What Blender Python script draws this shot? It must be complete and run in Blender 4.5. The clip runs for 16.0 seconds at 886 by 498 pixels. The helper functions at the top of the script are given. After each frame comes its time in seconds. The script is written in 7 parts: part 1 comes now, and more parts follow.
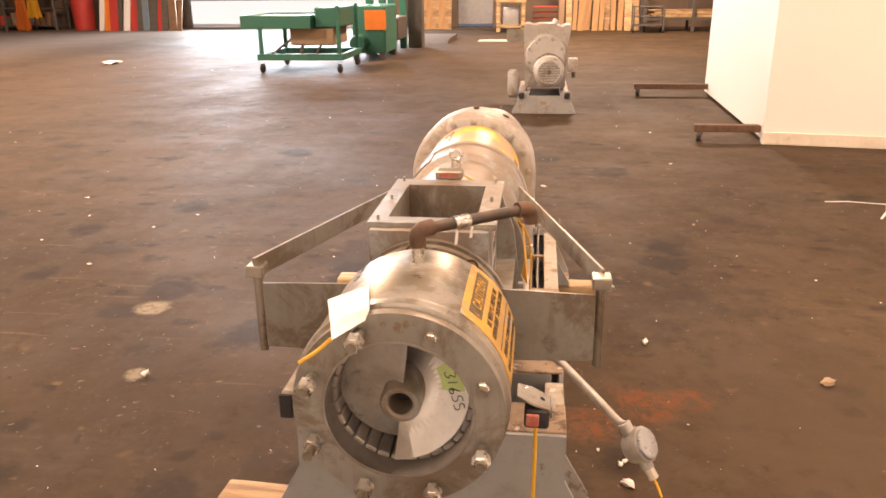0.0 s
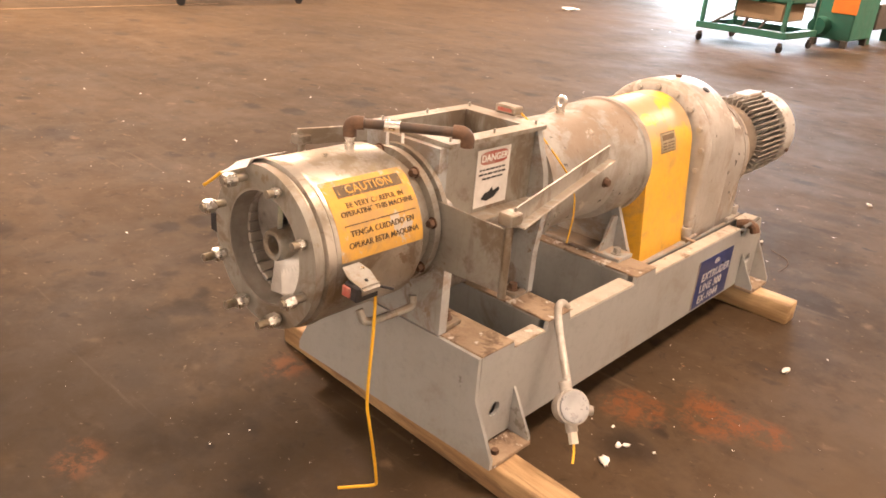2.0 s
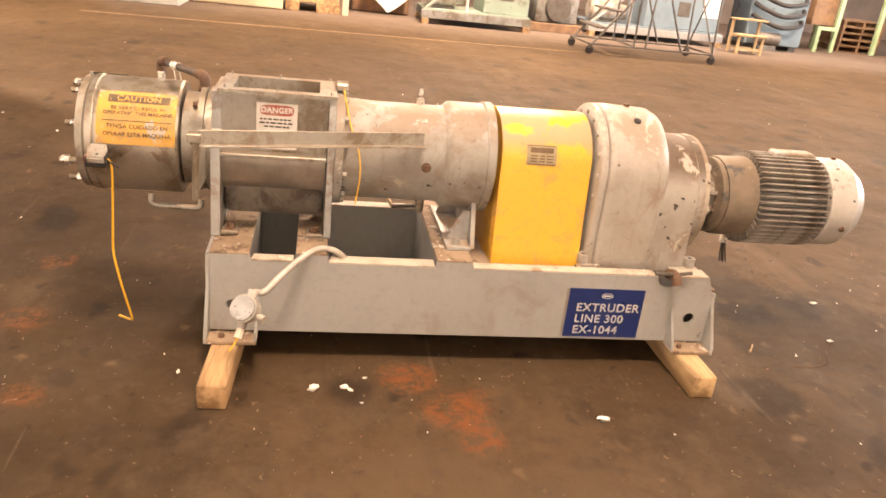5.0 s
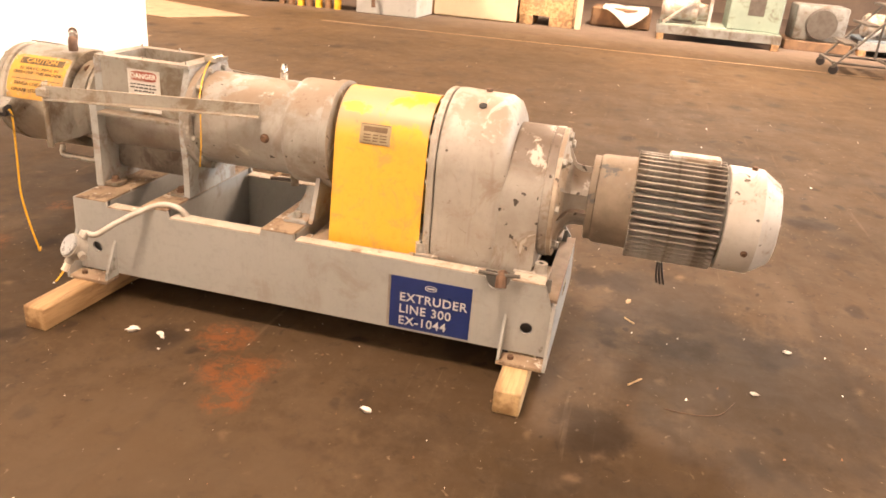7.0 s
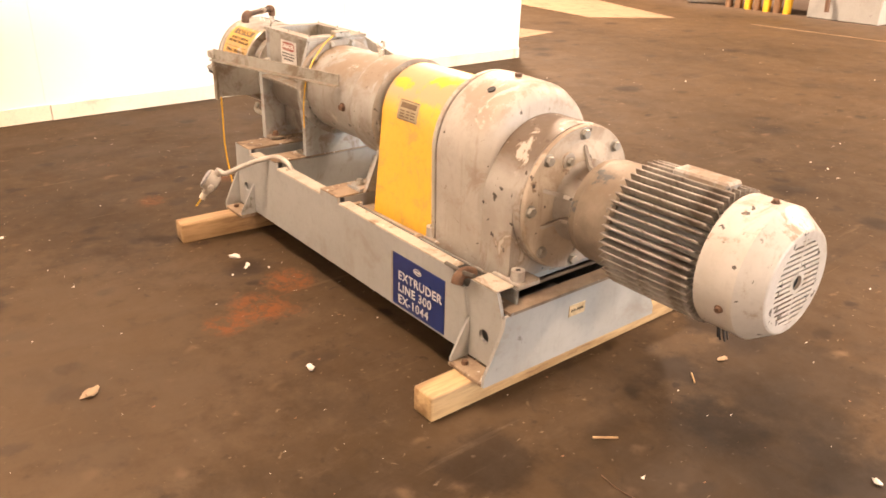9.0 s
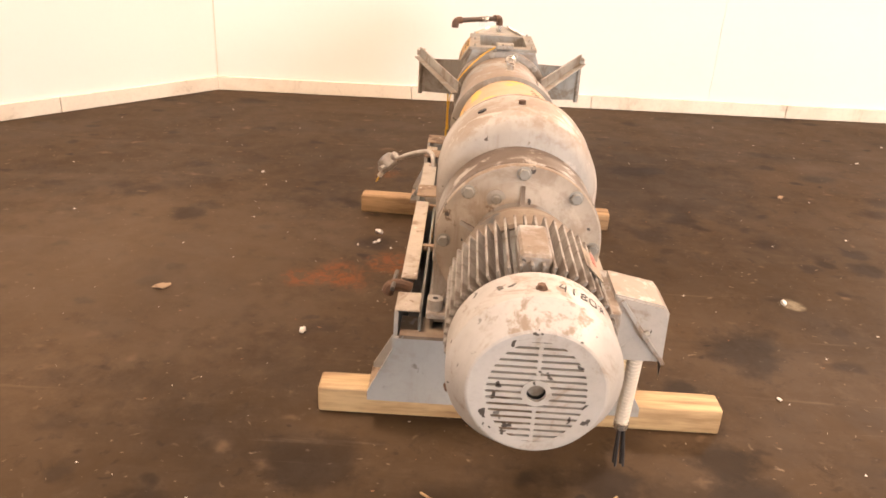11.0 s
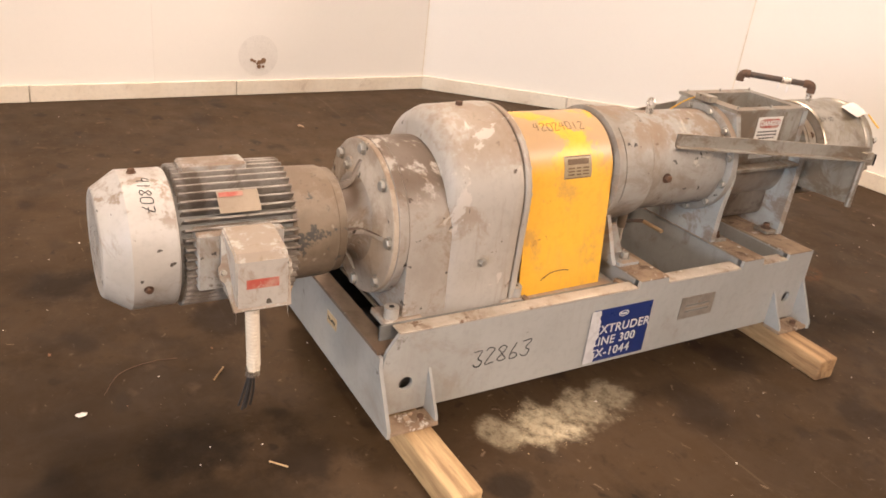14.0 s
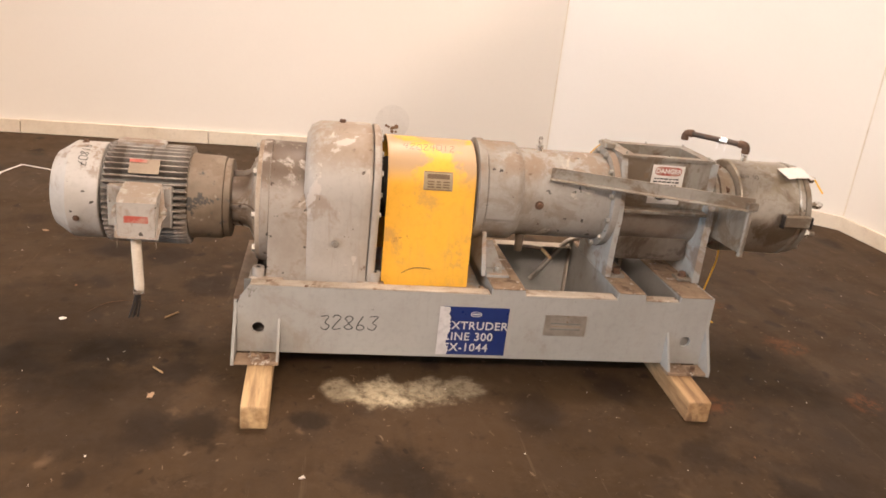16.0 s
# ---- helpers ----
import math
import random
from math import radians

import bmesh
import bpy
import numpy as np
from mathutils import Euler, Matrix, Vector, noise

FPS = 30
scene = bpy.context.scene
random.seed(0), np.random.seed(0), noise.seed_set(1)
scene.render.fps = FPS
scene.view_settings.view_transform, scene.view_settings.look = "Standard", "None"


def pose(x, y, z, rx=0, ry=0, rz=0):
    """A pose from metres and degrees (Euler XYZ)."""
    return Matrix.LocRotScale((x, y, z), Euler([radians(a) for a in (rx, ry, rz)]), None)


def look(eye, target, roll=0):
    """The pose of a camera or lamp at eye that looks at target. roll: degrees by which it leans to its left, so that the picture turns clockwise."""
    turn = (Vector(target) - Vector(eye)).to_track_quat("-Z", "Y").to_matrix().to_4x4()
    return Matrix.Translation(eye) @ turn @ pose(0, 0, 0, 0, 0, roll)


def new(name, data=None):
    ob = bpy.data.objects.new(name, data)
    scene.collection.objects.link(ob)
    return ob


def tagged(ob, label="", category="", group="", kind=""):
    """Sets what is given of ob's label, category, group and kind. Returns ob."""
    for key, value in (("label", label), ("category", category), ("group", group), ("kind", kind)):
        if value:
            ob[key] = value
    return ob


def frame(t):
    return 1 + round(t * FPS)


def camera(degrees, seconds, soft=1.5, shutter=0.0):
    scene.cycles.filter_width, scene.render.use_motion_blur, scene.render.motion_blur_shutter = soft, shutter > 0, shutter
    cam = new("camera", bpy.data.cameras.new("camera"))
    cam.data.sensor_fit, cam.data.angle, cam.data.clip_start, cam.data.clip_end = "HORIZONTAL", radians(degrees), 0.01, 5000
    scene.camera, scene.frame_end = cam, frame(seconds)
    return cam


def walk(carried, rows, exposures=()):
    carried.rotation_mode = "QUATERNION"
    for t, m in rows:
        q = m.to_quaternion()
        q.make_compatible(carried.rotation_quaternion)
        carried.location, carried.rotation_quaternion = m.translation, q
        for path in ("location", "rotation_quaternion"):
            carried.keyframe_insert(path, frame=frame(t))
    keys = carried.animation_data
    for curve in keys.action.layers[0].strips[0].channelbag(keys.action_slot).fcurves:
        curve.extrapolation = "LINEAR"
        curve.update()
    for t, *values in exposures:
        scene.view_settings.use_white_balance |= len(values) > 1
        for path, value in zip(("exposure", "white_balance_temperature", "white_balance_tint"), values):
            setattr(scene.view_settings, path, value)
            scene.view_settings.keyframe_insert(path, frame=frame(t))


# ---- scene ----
cam = camera(60.0, 16.0, soft=1.7)
PATH = [
    (0, (0.245, -1.672, 1.415), (0.01, 0.201, 0.753), -0.6),
    (0.5, (0.416, -1.693, 1.396), (-0.173, 0.091, 0.71), -1.4),
    (1, (0.674, -1.621, 1.408), (-0.167, 0.029, 0.654), -0.1),
    (1.5, (1.042, -1.585, 1.404), (-0.028, -0.079, 0.637), 2.3),
    (2, (1.354, -1.429, 1.398), (0.14, -0.043, 0.619), 5.0),
    (2.5, (1.639, -1.205, 1.423), (0.315, 0.055, 0.611), 8.1),
    (3, (1.951, -0.979, 1.436), (0.45, 0.083, 0.649), 7.3),
    (3.5, (2.175, -0.695, 1.415), (0.536, 0.148, 0.64), 6.9),
    (4, (2.4, -0.406, 1.44), (0.673, 0.238, 0.665), 5.7),
    (4.5, (2.666, -0.116, 1.451), (0.884, 0.365, 0.68), 6.5),
    (5, (2.764, 0.245, 1.436), (0.94, 0.591, 0.692), 6.6),
    (5.2, (2.785, 0.404, 1.446), (0.946, 0.707, 0.721), 6.5),
    (7.3, (2.605, 2.132, 1.43), (0.853, 1.567, 0.649), 4.3),
    (7.5, (2.527, 2.273, 1.413), (0.813, 1.61, 0.623), 4.0),
    (8, (2.287, 2.618, 1.436), (0.697, 1.719, 0.622), 4.0),
    (8.5, (2.048, 2.965, 1.434), (0.654, 1.783, 0.622), 2.5),
    (9, (1.738, 3.2, 1.414), (0.589, 1.779, 0.602), 1.7),
    (9.2, (1.583, 3.276, 1.441), (0.521, 1.792, 0.623), 1.9),
    (11.3, (-0.055, 3.685, 1.447), (0.207, 1.877, 0.632), 2.2),
    (11.5, (-0.209, 3.664, 1.442), (0.2, 1.884, 0.627), 1.5),
    (12, (-0.604, 3.519, 1.446), (-0.007, 1.801, 0.614), 3.8),
    (12.5, (-0.975, 3.373, 1.439), (-0.12, 1.774, 0.596), 5.3),
    (12.7, (-1.121, 3.296, 1.448), (-0.153, 1.764, 0.603), 5.5),
    (13, (-1.299, 3.158, 1.447), (-0.177, 1.737, 0.598), 6.3),
    (13.5, (-1.56, 2.864, 1.47), (-0.214, 1.655, 0.619), 7.0),
    (14, (-1.909, 2.615, 1.471), (-0.37, 1.639, 0.648), 6.9),
    (14.5, (-2.196, 2.328, 1.461), (-0.524, 1.562, 0.676), 7.7),
    (15, (-2.471, 2.037, 1.482), (-0.719, 1.43, 0.734), 7.9),
    (15.5, (-2.778, 1.78, 1.465), (-0.95, 1.345, 0.779), 6.2),
    (16, (-2.938, 1.505, 1.462), (-1.078, 1.166, 0.812), 6.4),
]
# the clip's own exposure and white balance: seconds, stops, kelvin, tint
EXPOSURES = [(0.0, -0.09, 6780, 15), (1.5, 0.15, 6480, 12), (2.5, 0.20, 6500, 11), (4.0, 0.39, 6520, 9), (7.5, 0.40, 6600, 9), (9.2, 0.34, 6680, 10), (11.5, -0.24, 6260, 11), (13.0, -0.40, 6000, 8), (16.0, -0.54, 5850, 7)]
walk(cam, [(t, look(eye, target, roll)) for t, eye, target, roll in PATH], EXPOSURES)

# ---- light ----
world = bpy.data.worlds.new("sky")
scene.world = world
world.use_nodes = True
wn = world.node_tree.nodes
sky = wn.new("ShaderNodeTexSky")
sky.sky_type, sky.sun_disc = "NISHITA", False
sky.sun_elevation, sky.sun_rotation = radians(76), radians(200)
world.node_tree.links.new(sky.outputs["Color"], wn["Background"].inputs["Color"])
wn["Background"].inputs["Strength"].default_value = 0.12


def lamp(name, kind, m, energy, colour, size=1.0, size_y=None):
    data = bpy.data.lights.new(name, kind)
    data.energy, data.color = energy, colour
    if kind == "AREA":
        data.shape = "RECTANGLE" if size_y else "DISK"
        data.size = size
        if size_y:
            data.size_y = size_y
    ob = new(name, data)
    ob.matrix_world = m
    return ob


sun = lamp("sun", "SUN", look((0, 0, 30), (-2, 7.2, 0)), 4.0, (1.0, 0.95, 0.88))
sun.data.angle = radians(0.5)
# daylight through the big roller door in the far wall
lamp("door_daylight", "AREA", look((-7.9, 22.9, 2.6), (-4.0, 0.0, 1.0)), 3100, (0.80, 0.90, 1.0), 6.4, 4.4)
# unseen warm overhead lamps, placed and powered to brighten machine and hall floor
for lx, ly, e in ((-6.5, 12.0, 1500), (-9.3, 3.0, 2100), (2.0, 0.7, 560), (1.5, 16.5, 2200), (-7.0, -7.0, 2500), (-0.6, -0.2, 130), (-10.2, 9.5, 800)):
    lamp("overhead_fill_lamp", "AREA", pose(lx, ly, 6.6), e, (1.0, 0.715, 0.525), 1.6)


# ---- materials ----
def surface(name, base, second=None, scale=6.0, amount=0.5, rough=0.6, metal=0.0, fine=60.0, bump=0.15,
            chips=None, chip_level=0.62, chip_scale=14.0, dust=None, dust_amount=0.0, dust_level=0.45, dust_scale=1.6, dust_rough=0.70, dust_low=0.28, rough_var=0.15, stretch=(1, 1, 1),
            grime=None, grime_level=0.56, grime_scale=4.0, grime_amount=0.8, streak=None, streak_amount=0.4, fine_amount=0.35, nicks=None, nick_size=0.36, cracks=None, pale=None, pale_level=0.60):
    """A worn surface: two scales of colour change, fine relief, optional chips or stains, dust lying on what faces up."""
    m = bpy.data.materials.new(name)
    m.use_nodes = True
    nt = m.node_tree
    N, L = nt.nodes, nt.links
    b = N["Principled BSDF"]
    tc = N.new("ShaderNodeTexCoord")
    mp = N.new("ShaderNodeMapping")
    mp.inputs["Scale"].default_value = stretch
    L.new(tc.outputs["Object"], mp.inputs["Vector"])

    def noise_tex(sc, detail=5.0, rough_=0.6, dist=0.0, vec=None):
        n = N.new("ShaderNodeTexNoise")
        n.inputs["Scale"].default_value, n.inputs["Detail"].default_value, n.inputs["Roughness"].default_value = sc, detail, rough_
        n.inputs["Distortion"].default_value = dist
        L.new(vec or mp.outputs["Vector"], n.inputs["Vector"])
        return n.outputs["Fac"]

    def ramp(fac, lo, hi):
        r = N.new("ShaderNodeMapRange")
        r.interpolation_type = "SMOOTHSTEP"
        r.inputs["From Min"].default_value, r.inputs["From Max"].default_value = lo, hi
        L.new(fac, r.inputs["Value"])
        return r.outputs["Result"]

    def times(fac, k):
        q = N.new("ShaderNodeMath")
        q.operation = "MULTIPLY"
        L.new(fac, q.inputs[0])
        if isinstance(k, float):
            q.inputs[1].default_value = k
        else:
            L.new(k, q.inputs[1])
        return q.outputs[0]

    def blend(fac, a, c):
        x = N.new("ShaderNodeMix")
        x.data_type = "RGBA"
        L.new(fac, x.inputs["Factor"])
        for sock, v in ((x.inputs[6], a), (x.inputs[7], c)):
            if isinstance(v, tuple):
                sock.default_value = (*v, 1)
            else:
                L.new(v, sock)
        return x.outputs[2]

    second = second or tuple(c * 0.7 for c in base)
    big = noise_tex(scale)
    col = blend(times(ramp(big, 0.38, 0.68), float(amount)), tuple(base), tuple(second))
    small = noise_tex(fine, 4.0, 0.7)
    col = blend(times(ramp(small, 0.45, 0.8), float(fine_amount)), col, tuple(c * 0.62 for c in base))
    if grime:
        col = blend(times(ramp(noise_tex(grime_scale, 9.0, 0.72, 0.5), grime_level, grime_level + 0.13), float(grime_amount)), col, tuple(grime))
    if streak:
        sm = N.new("ShaderNodeMapping")
        sm.inputs["Scale"].default_value = (1.0, 1.0, 0.10)
        L.new(tc.outputs["Object"], sm.inputs["Vector"])
        col = blend(times(ramp(noise_tex(38.0, 5.0, 0.7, 0.0, sm.outputs["Vector"]), 0.52, 0.74), float(streak_amount)), col, tuple(streak))
    if chips:
        spots = noise_tex(chip_scale, 6.0, 0.72)
        col = blend(ramp(spots, chip_level, chip_level + 0.05), col, tuple(chips))
    if nicks:
        v = N.new("ShaderNodeTexVoronoi")
        v.inputs["Scale"].default_value = 40.0
        wv = N.new("ShaderNodeVectorMath")
        wv.operation = "MULTIPLY_ADD"
        wn_ = N.new("ShaderNodeTexNoise")
        wn_.inputs["Scale"].default_value = 55.0
        L.new(tc.outputs["Object"], wn_.inputs["Vector"])
        L.new(wn_.outputs["Color"], wv.inputs[0])
        wv.inputs[1].default_value = (0.035, 0.035, 0.035)
        L.new(tc.outputs["Object"], wv.inputs[2])
        L.new(wv.outputs["Vector"], v.inputs["Vector"])
        sc_ = N.new("ShaderNodeSeparateColor")
        L.new(v.outputs["Color"], sc_.inputs["Color"])
        size_ = times(times(times(sc_.outputs["Green"], sc_.outputs["Green"]), sc_.outputs["Green"]), float(nick_size))
        dv = N.new("ShaderNodeMath")
        dv.operation = "SUBTRACT"
        L.new(size_, dv.inputs[0])
        L.new(v.outputs["Distance"], dv.inputs[1])
        on = times(ramp(dv.outputs[0], 0.0, 0.03), ramp(sc_.outputs["Red"], 0.55, 0.57))
        col = blend(on, col, tuple(nicks))
    if dust:
        geo = N.new("ShaderNodeNewGeometry")
        sp = N.new("ShaderNodeSeparateXYZ")
        L.new(geo.outputs["Normal"], sp.inputs["Vector"])
        lie = ramp(sp.outputs["Z"], dust_low, dust_low + 0.44)
        patch = ramp(noise_tex(scale * dust_scale, 10.0, dust_rough, 0.15), dust_level, dust_level + 0.08)
        col = blend(times(times(lie, patch), float(dust_amount)), col, tuple(dust))
    if pale:
        col = blend(times(ramp(noise_tex(7.0, 10.0, 0.66, 0.6), pale_level, pale_level + 0.035), 0.85), col, tuple(pale))
    if cracks:
        cv = N.new("ShaderNodeVectorMath")
        cv.operation = "MULTIPLY_ADD"
        cn = N.new("ShaderNodeTexNoise")
        cn.inputs["Scale"].default_value, cn.inputs["Detail"].default_value = 9.0, 6.0
        L.new(tc.outputs["Object"], cn.inputs["Vector"])
        L.new(cn.outputs["Color"], cv.inputs[0])
        cv.inputs[1].default_value = (0.16, 0.16, 0.16)
        L.new(tc.outputs["Object"], cv.inputs[2])
        ce = N.new("ShaderNodeTexVoronoi")
        ce.feature = "DISTANCE_TO_EDGE"
        ce.inputs["Scale"].default_value = 7.0
        L.new(cv.outputs["Vector"], ce.inputs["Vector"])
        line = N.new("ShaderNodeMapRange")
        line.inputs["From Min"].default_value, line.inputs["From Max"].default_value = 0.004, 0.013
        line.inputs["To Min"].default_value, line.inputs["To Max"].default_value = 1.0, 0.0
        L.new(ce.outputs["Distance"], line.inputs["Value"])
        col = blend(times(times(line.outputs["Result"], ramp(noise_tex(4.6, 6.0, 0.6), 0.58, 0.66)), 0.65), col, tuple(cracks))
    L.new(col, b.inputs["Base Color"])
    rr = N.new("ShaderNodeMapRange")
    rr.inputs["To Min"].default_value, rr.inputs["To Max"].default_value = max(0.05, rough - rough_var), min(1.0, rough + rough_var)
    L.new(noise_tex(scale * 3, 5.0, 0.65), rr.inputs["Value"])
    L.new(rr.outputs["Result"], b.inputs["Roughness"])
    b.inputs["Metallic"].default_value = metal
    if bump:
        bp = N.new("ShaderNodeBump")
        bp.inputs["Strength"].default_value, bp.inputs["Distance"].default_value = bump, 0.004
        L.new(small, bp.inputs["Height"])
        L.new(bp.outputs["Normal"], b.inputs["Normal"])
    return m


DUST = (0.46, 0.36, 0.27)
grey_paint = surface("grey_enamel", (0.36, 0.36, 0.345), (0.32, 0.33, 0.32), 5, 0.7, 0.42, 0, 45, 0.08, chips=(0.22, 0.17, 0.12), chip_level=0.62, dust=(0.34, 0.25, 0.17), dust_amount=0.9, grime=(0.24, 0.17, 0.11), grime_level=0.49, streak=(0.22, 0.18, 0.14))
base_paint = surface("light_grey_base_paint", (0.375, 0.38, 0.365), (0.32, 0.32, 0.30), 4, 0.6, 0.45, 0, 40, 0.05, chips=(0.20, 0.19, 0.165), chip_level=0.635, chip_scale=6, grime=(0.27, 0.235, 0.19), grime_level=0.54, grime_amount=0.5, streak=(0.29, 0.27, 0.24), streak_amount=0.3)
deck_rust = surface("grimy_flange_top", (0.33, 0.245, 0.165), (0.20, 0.13, 0.08), 11, 0.9, 0.8, 0, 90, 0.6, chips=(0.56, 0.51, 0.44), chip_level=0.585, chip_scale=11, grime=(0.10, 0.058, 0.034), grime_level=0.52, grime_scale=14, grime_amount=0.85, nicks=(0.58, 0.54, 0.48))
worn_flange = surface("worn_flange_paint", (0.50, 0.45, 0.375), (0.36, 0.295, 0.22), 9, 0.8, 0.7, 0, 80, 0.35, chips=(0.17, 0.105, 0.062), chip_level=0.60, chip_scale=10, grime=(0.20, 0.13, 0.08), grime_level=0.52, grime_scale=9, grime_amount=0.8, nicks=(0.60, 0.56, 0.50))
inner_grey = surface("plain_inner_paint", (0.31, 0.31, 0.295), (0.25, 0.245, 0.225), 4, 0.7, 0.55, 0, 40, 0.05, grime=(0.17, 0.13, 0.095), grime_level=0.56, grime_amount=0.6, streak=(0.2, 0.17, 0.14), streak_amount=0.3)
plate_bright = surface("bright_data_plate", (0.37, 0.305, 0.23), (0.29, 0.235, 0.17), 14, 0.7, 0.5, 0.1, bump=0.05, grime=(0.33, 0.26, 0.19), grime_level=0.55, grime_scale=20)
patch_plaster = surface("grey_filler_patch", (0.765, 0.74, 0.69), (0.72, 0.69, 0.64), 9, 0.7, 0.7, 0, 60, 0.05)
# dark grey for some parts; elsewhere its darkness stands in for shade
dark_shade_grey = surface("shaded_grey_paint", (0.21, 0.215, 0.205), (0.13, 0.115, 0.095), 6, 0.8, 0.6, grime=(0.10, 0.075, 0.05), grime_level=0.5)
# near-black that paints the shade inside holes and gaps
pit_black = surface("recess_shade_black", (0.015, 0.014, 0.013), (0.03, 0.025, 0.02), 9, 0.5, 0.6)
steel = surface("stainless_steel", (0.475, 0.438, 0.378), (0.275, 0.243, 0.192), 6, 0.7, 0.36, 0.72, 70, 0.04, rough_var=0.22, chips=(0.29, 0.23, 0.17), chip_level=0.62, chip_scale=10, dust=(0.315, 0.265, 0.18), dust_amount=0.7, dust_level=0.47, grime=(0.20, 0.15, 0.10), grime_level=0.46, grime_scale=6, grime_amount=0.75)
dull_steel = surface("dull_stainless_plate", (0.39, 0.375, 0.335), (0.283, 0.26, 0.215), 5, 0.7, 0.45, 0.5, 60, 0.06, chips=(0.25, 0.19, 0.13), chip_level=0.625, chip_scale=10, dust=(0.29, 0.23, 0.165), dust_amount=0.75, grime=(0.20, 0.15, 0.10), grime_level=0.47, grime_scale=6, streak=(0.22, 0.18, 0.14), streak_amount=0.5)
bright_steel = surface("bright_zinc", (0.75, 0.72, 0.66), (0.55, 0.5, 0.43), 20, 0.5, 0.28, 0.9, 80, 0.05)
polished_steel = surface("polished_screw_steel", (0.70, 0.68, 0.64), (0.42, 0.39, 0.35), 9, 0.8, 0.36, 0.8, 70, 0.05, rough_var=0.15, grime=(0.16, 0.13, 0.10), grime_level=0.55, grime_scale=9, grime_amount=0.7)
bore_steel = surface("worn_bore_steel", (0.42, 0.39, 0.35), (0.28, 0.24, 0.20), 12, 0.7, 0.42, 0.75, 70, 0.1)
bore_dark = surface("dark_trough_steel", (0.22, 0.20, 0.175), (0.14, 0.115, 0.09), 8, 0.8, 0.55, 0.4, 60, 0.1, grime=(0.08, 0.06, 0.045), grime_level=0.47, grime_scale=7, streak=(0.30, 0.27, 0.23), streak_amount=0.4)
housing_paint = surface("blue_grey_housing_paint", (0.40, 0.42, 0.42), (0.30, 0.29, 0.26), 5, 0.7, 0.5, 0, 50, 0.08, chips=(0.24, 0.18, 0.12), chip_level=0.615, dust=DUST, dust_amount=0.5, grime=(0.22, 0.16, 0.11), grime_level=0.47, grime_scale=6, streak=(0.22, 0.18, 0.14))
barrel_paint = surface("dusty_barrel_paint", (0.34, 0.33, 0.305), (0.265, 0.24, 0.205), 5, 0.8, 0.55, 0.0, 50, 0.12, chips=(0.13, 0.095, 0.07), chip_level=0.64, chip_scale=16, dust=(0.24, 0.17, 0.112), dust_amount=0.75, grime=(0.18, 0.135, 0.095), grime_level=0.47, grime_scale=5.5, grime_amount=0.5, streak=(0.23, 0.18, 0.135), nicks=(0.05, 0.042, 0.036), nick_size=0.40, pale=(0.46, 0.42, 0.365), pale_level=0.61)
gear_paint = surface("dusty_gearbox_paint", (0.425, 0.40, 0.36), (0.335, 0.30, 0.25), 4.5, 0.7, 0.5, 0, 40, 0.08, chips=(0.17, 0.12, 0.08), chip_level=0.66, chip_scale=10, dust=(0.27, 0.195, 0.13), dust_amount=0.6, grime=(0.27, 0.195, 0.135), grime_level=0.53, grime_scale=5, grime_amount=0.6, streak=(0.27, 0.22, 0.175), streak_amount=0.5, nicks=(0.09, 0.07, 0.055), nick_size=0.26, cracks=(0.13, 0.095, 0.065), pale=(0.52, 0.48, 0.43))
disc_paint = surface("tan_dusted_disc_paint", (0.45, 0.39, 0.315), (0.36, 0.295, 0.225), 5, 0.8, 0.6, 0, 45, 0.08, chips=(0.19, 0.135, 0.09), chip_level=0.64, chip_scale=9, dust=(0.22, 0.155, 0.10), dust_amount=0.8, grime=(0.26, 0.19, 0.13), grime_level=0.50, grime_scale=6, grime_amount=0.6, streak=(0.25, 0.19, 0.13), streak_amount=0.5, nicks=(0.07, 0.055, 0.045))
cover_grime = surface("oily_cover_paint", (0.37, 0.345, 0.31), (0.29, 0.255, 0.215), 6, 0.8, 0.5, 0, 50, 0.12, chips=(0.16, 0.11, 0.075), chip_level=0.64, chip_scale=9, dust=(0.095, 0.062, 0.038), dust_amount=0.88, dust_level=0.38, grime=(0.23, 0.165, 0.11), grime_level=0.49, grime_scale=7, grime_amount=0.75, nicks=(0.06, 0.05, 0.04), pale=(0.48, 0.44, 0.385), pale_level=0.59)
motor_paint = surface("motor_grey_paint", (0.42, 0.41, 0.385), (0.31, 0.28, 0.235), 8, 0.8, 0.5, 0, 60, 0.1, chips=(0.15, 0.12, 0.095), chip_level=0.63, chip_scale=14, dust=(0.21, 0.148, 0.097), dust_amount=0.75, grime=(0.24, 0.17, 0.115), grime_level=0.47, grime_scale=8, grime_amount=0.75, nicks=(0.07, 0.06, 0.05))
bell_paint = surface("brown_dusty_bell_paint", (0.235, 0.19, 0.14), (0.11, 0.085, 0.06), 6, 0.8, 0.6, 0, 60, 0.12, chips=(0.07, 0.07, 0.067), chip_level=0.575, chip_scale=10, dust=(0.17, 0.122, 0.08), dust_amount=0.7, nicks=(0.30, 0.26, 0.21))
fin_paint = surface("sooty_fin_paint", (0.34, 0.315, 0.28), (0.19, 0.165, 0.14), 14, 0.9, 0.55, 0, 60, 0.1, chips=(0.58, 0.52, 0.44), chip_level=0.62, chip_scale=22, grime=(0.13, 0.10, 0.075), grime_level=0.48, grime_scale=12)
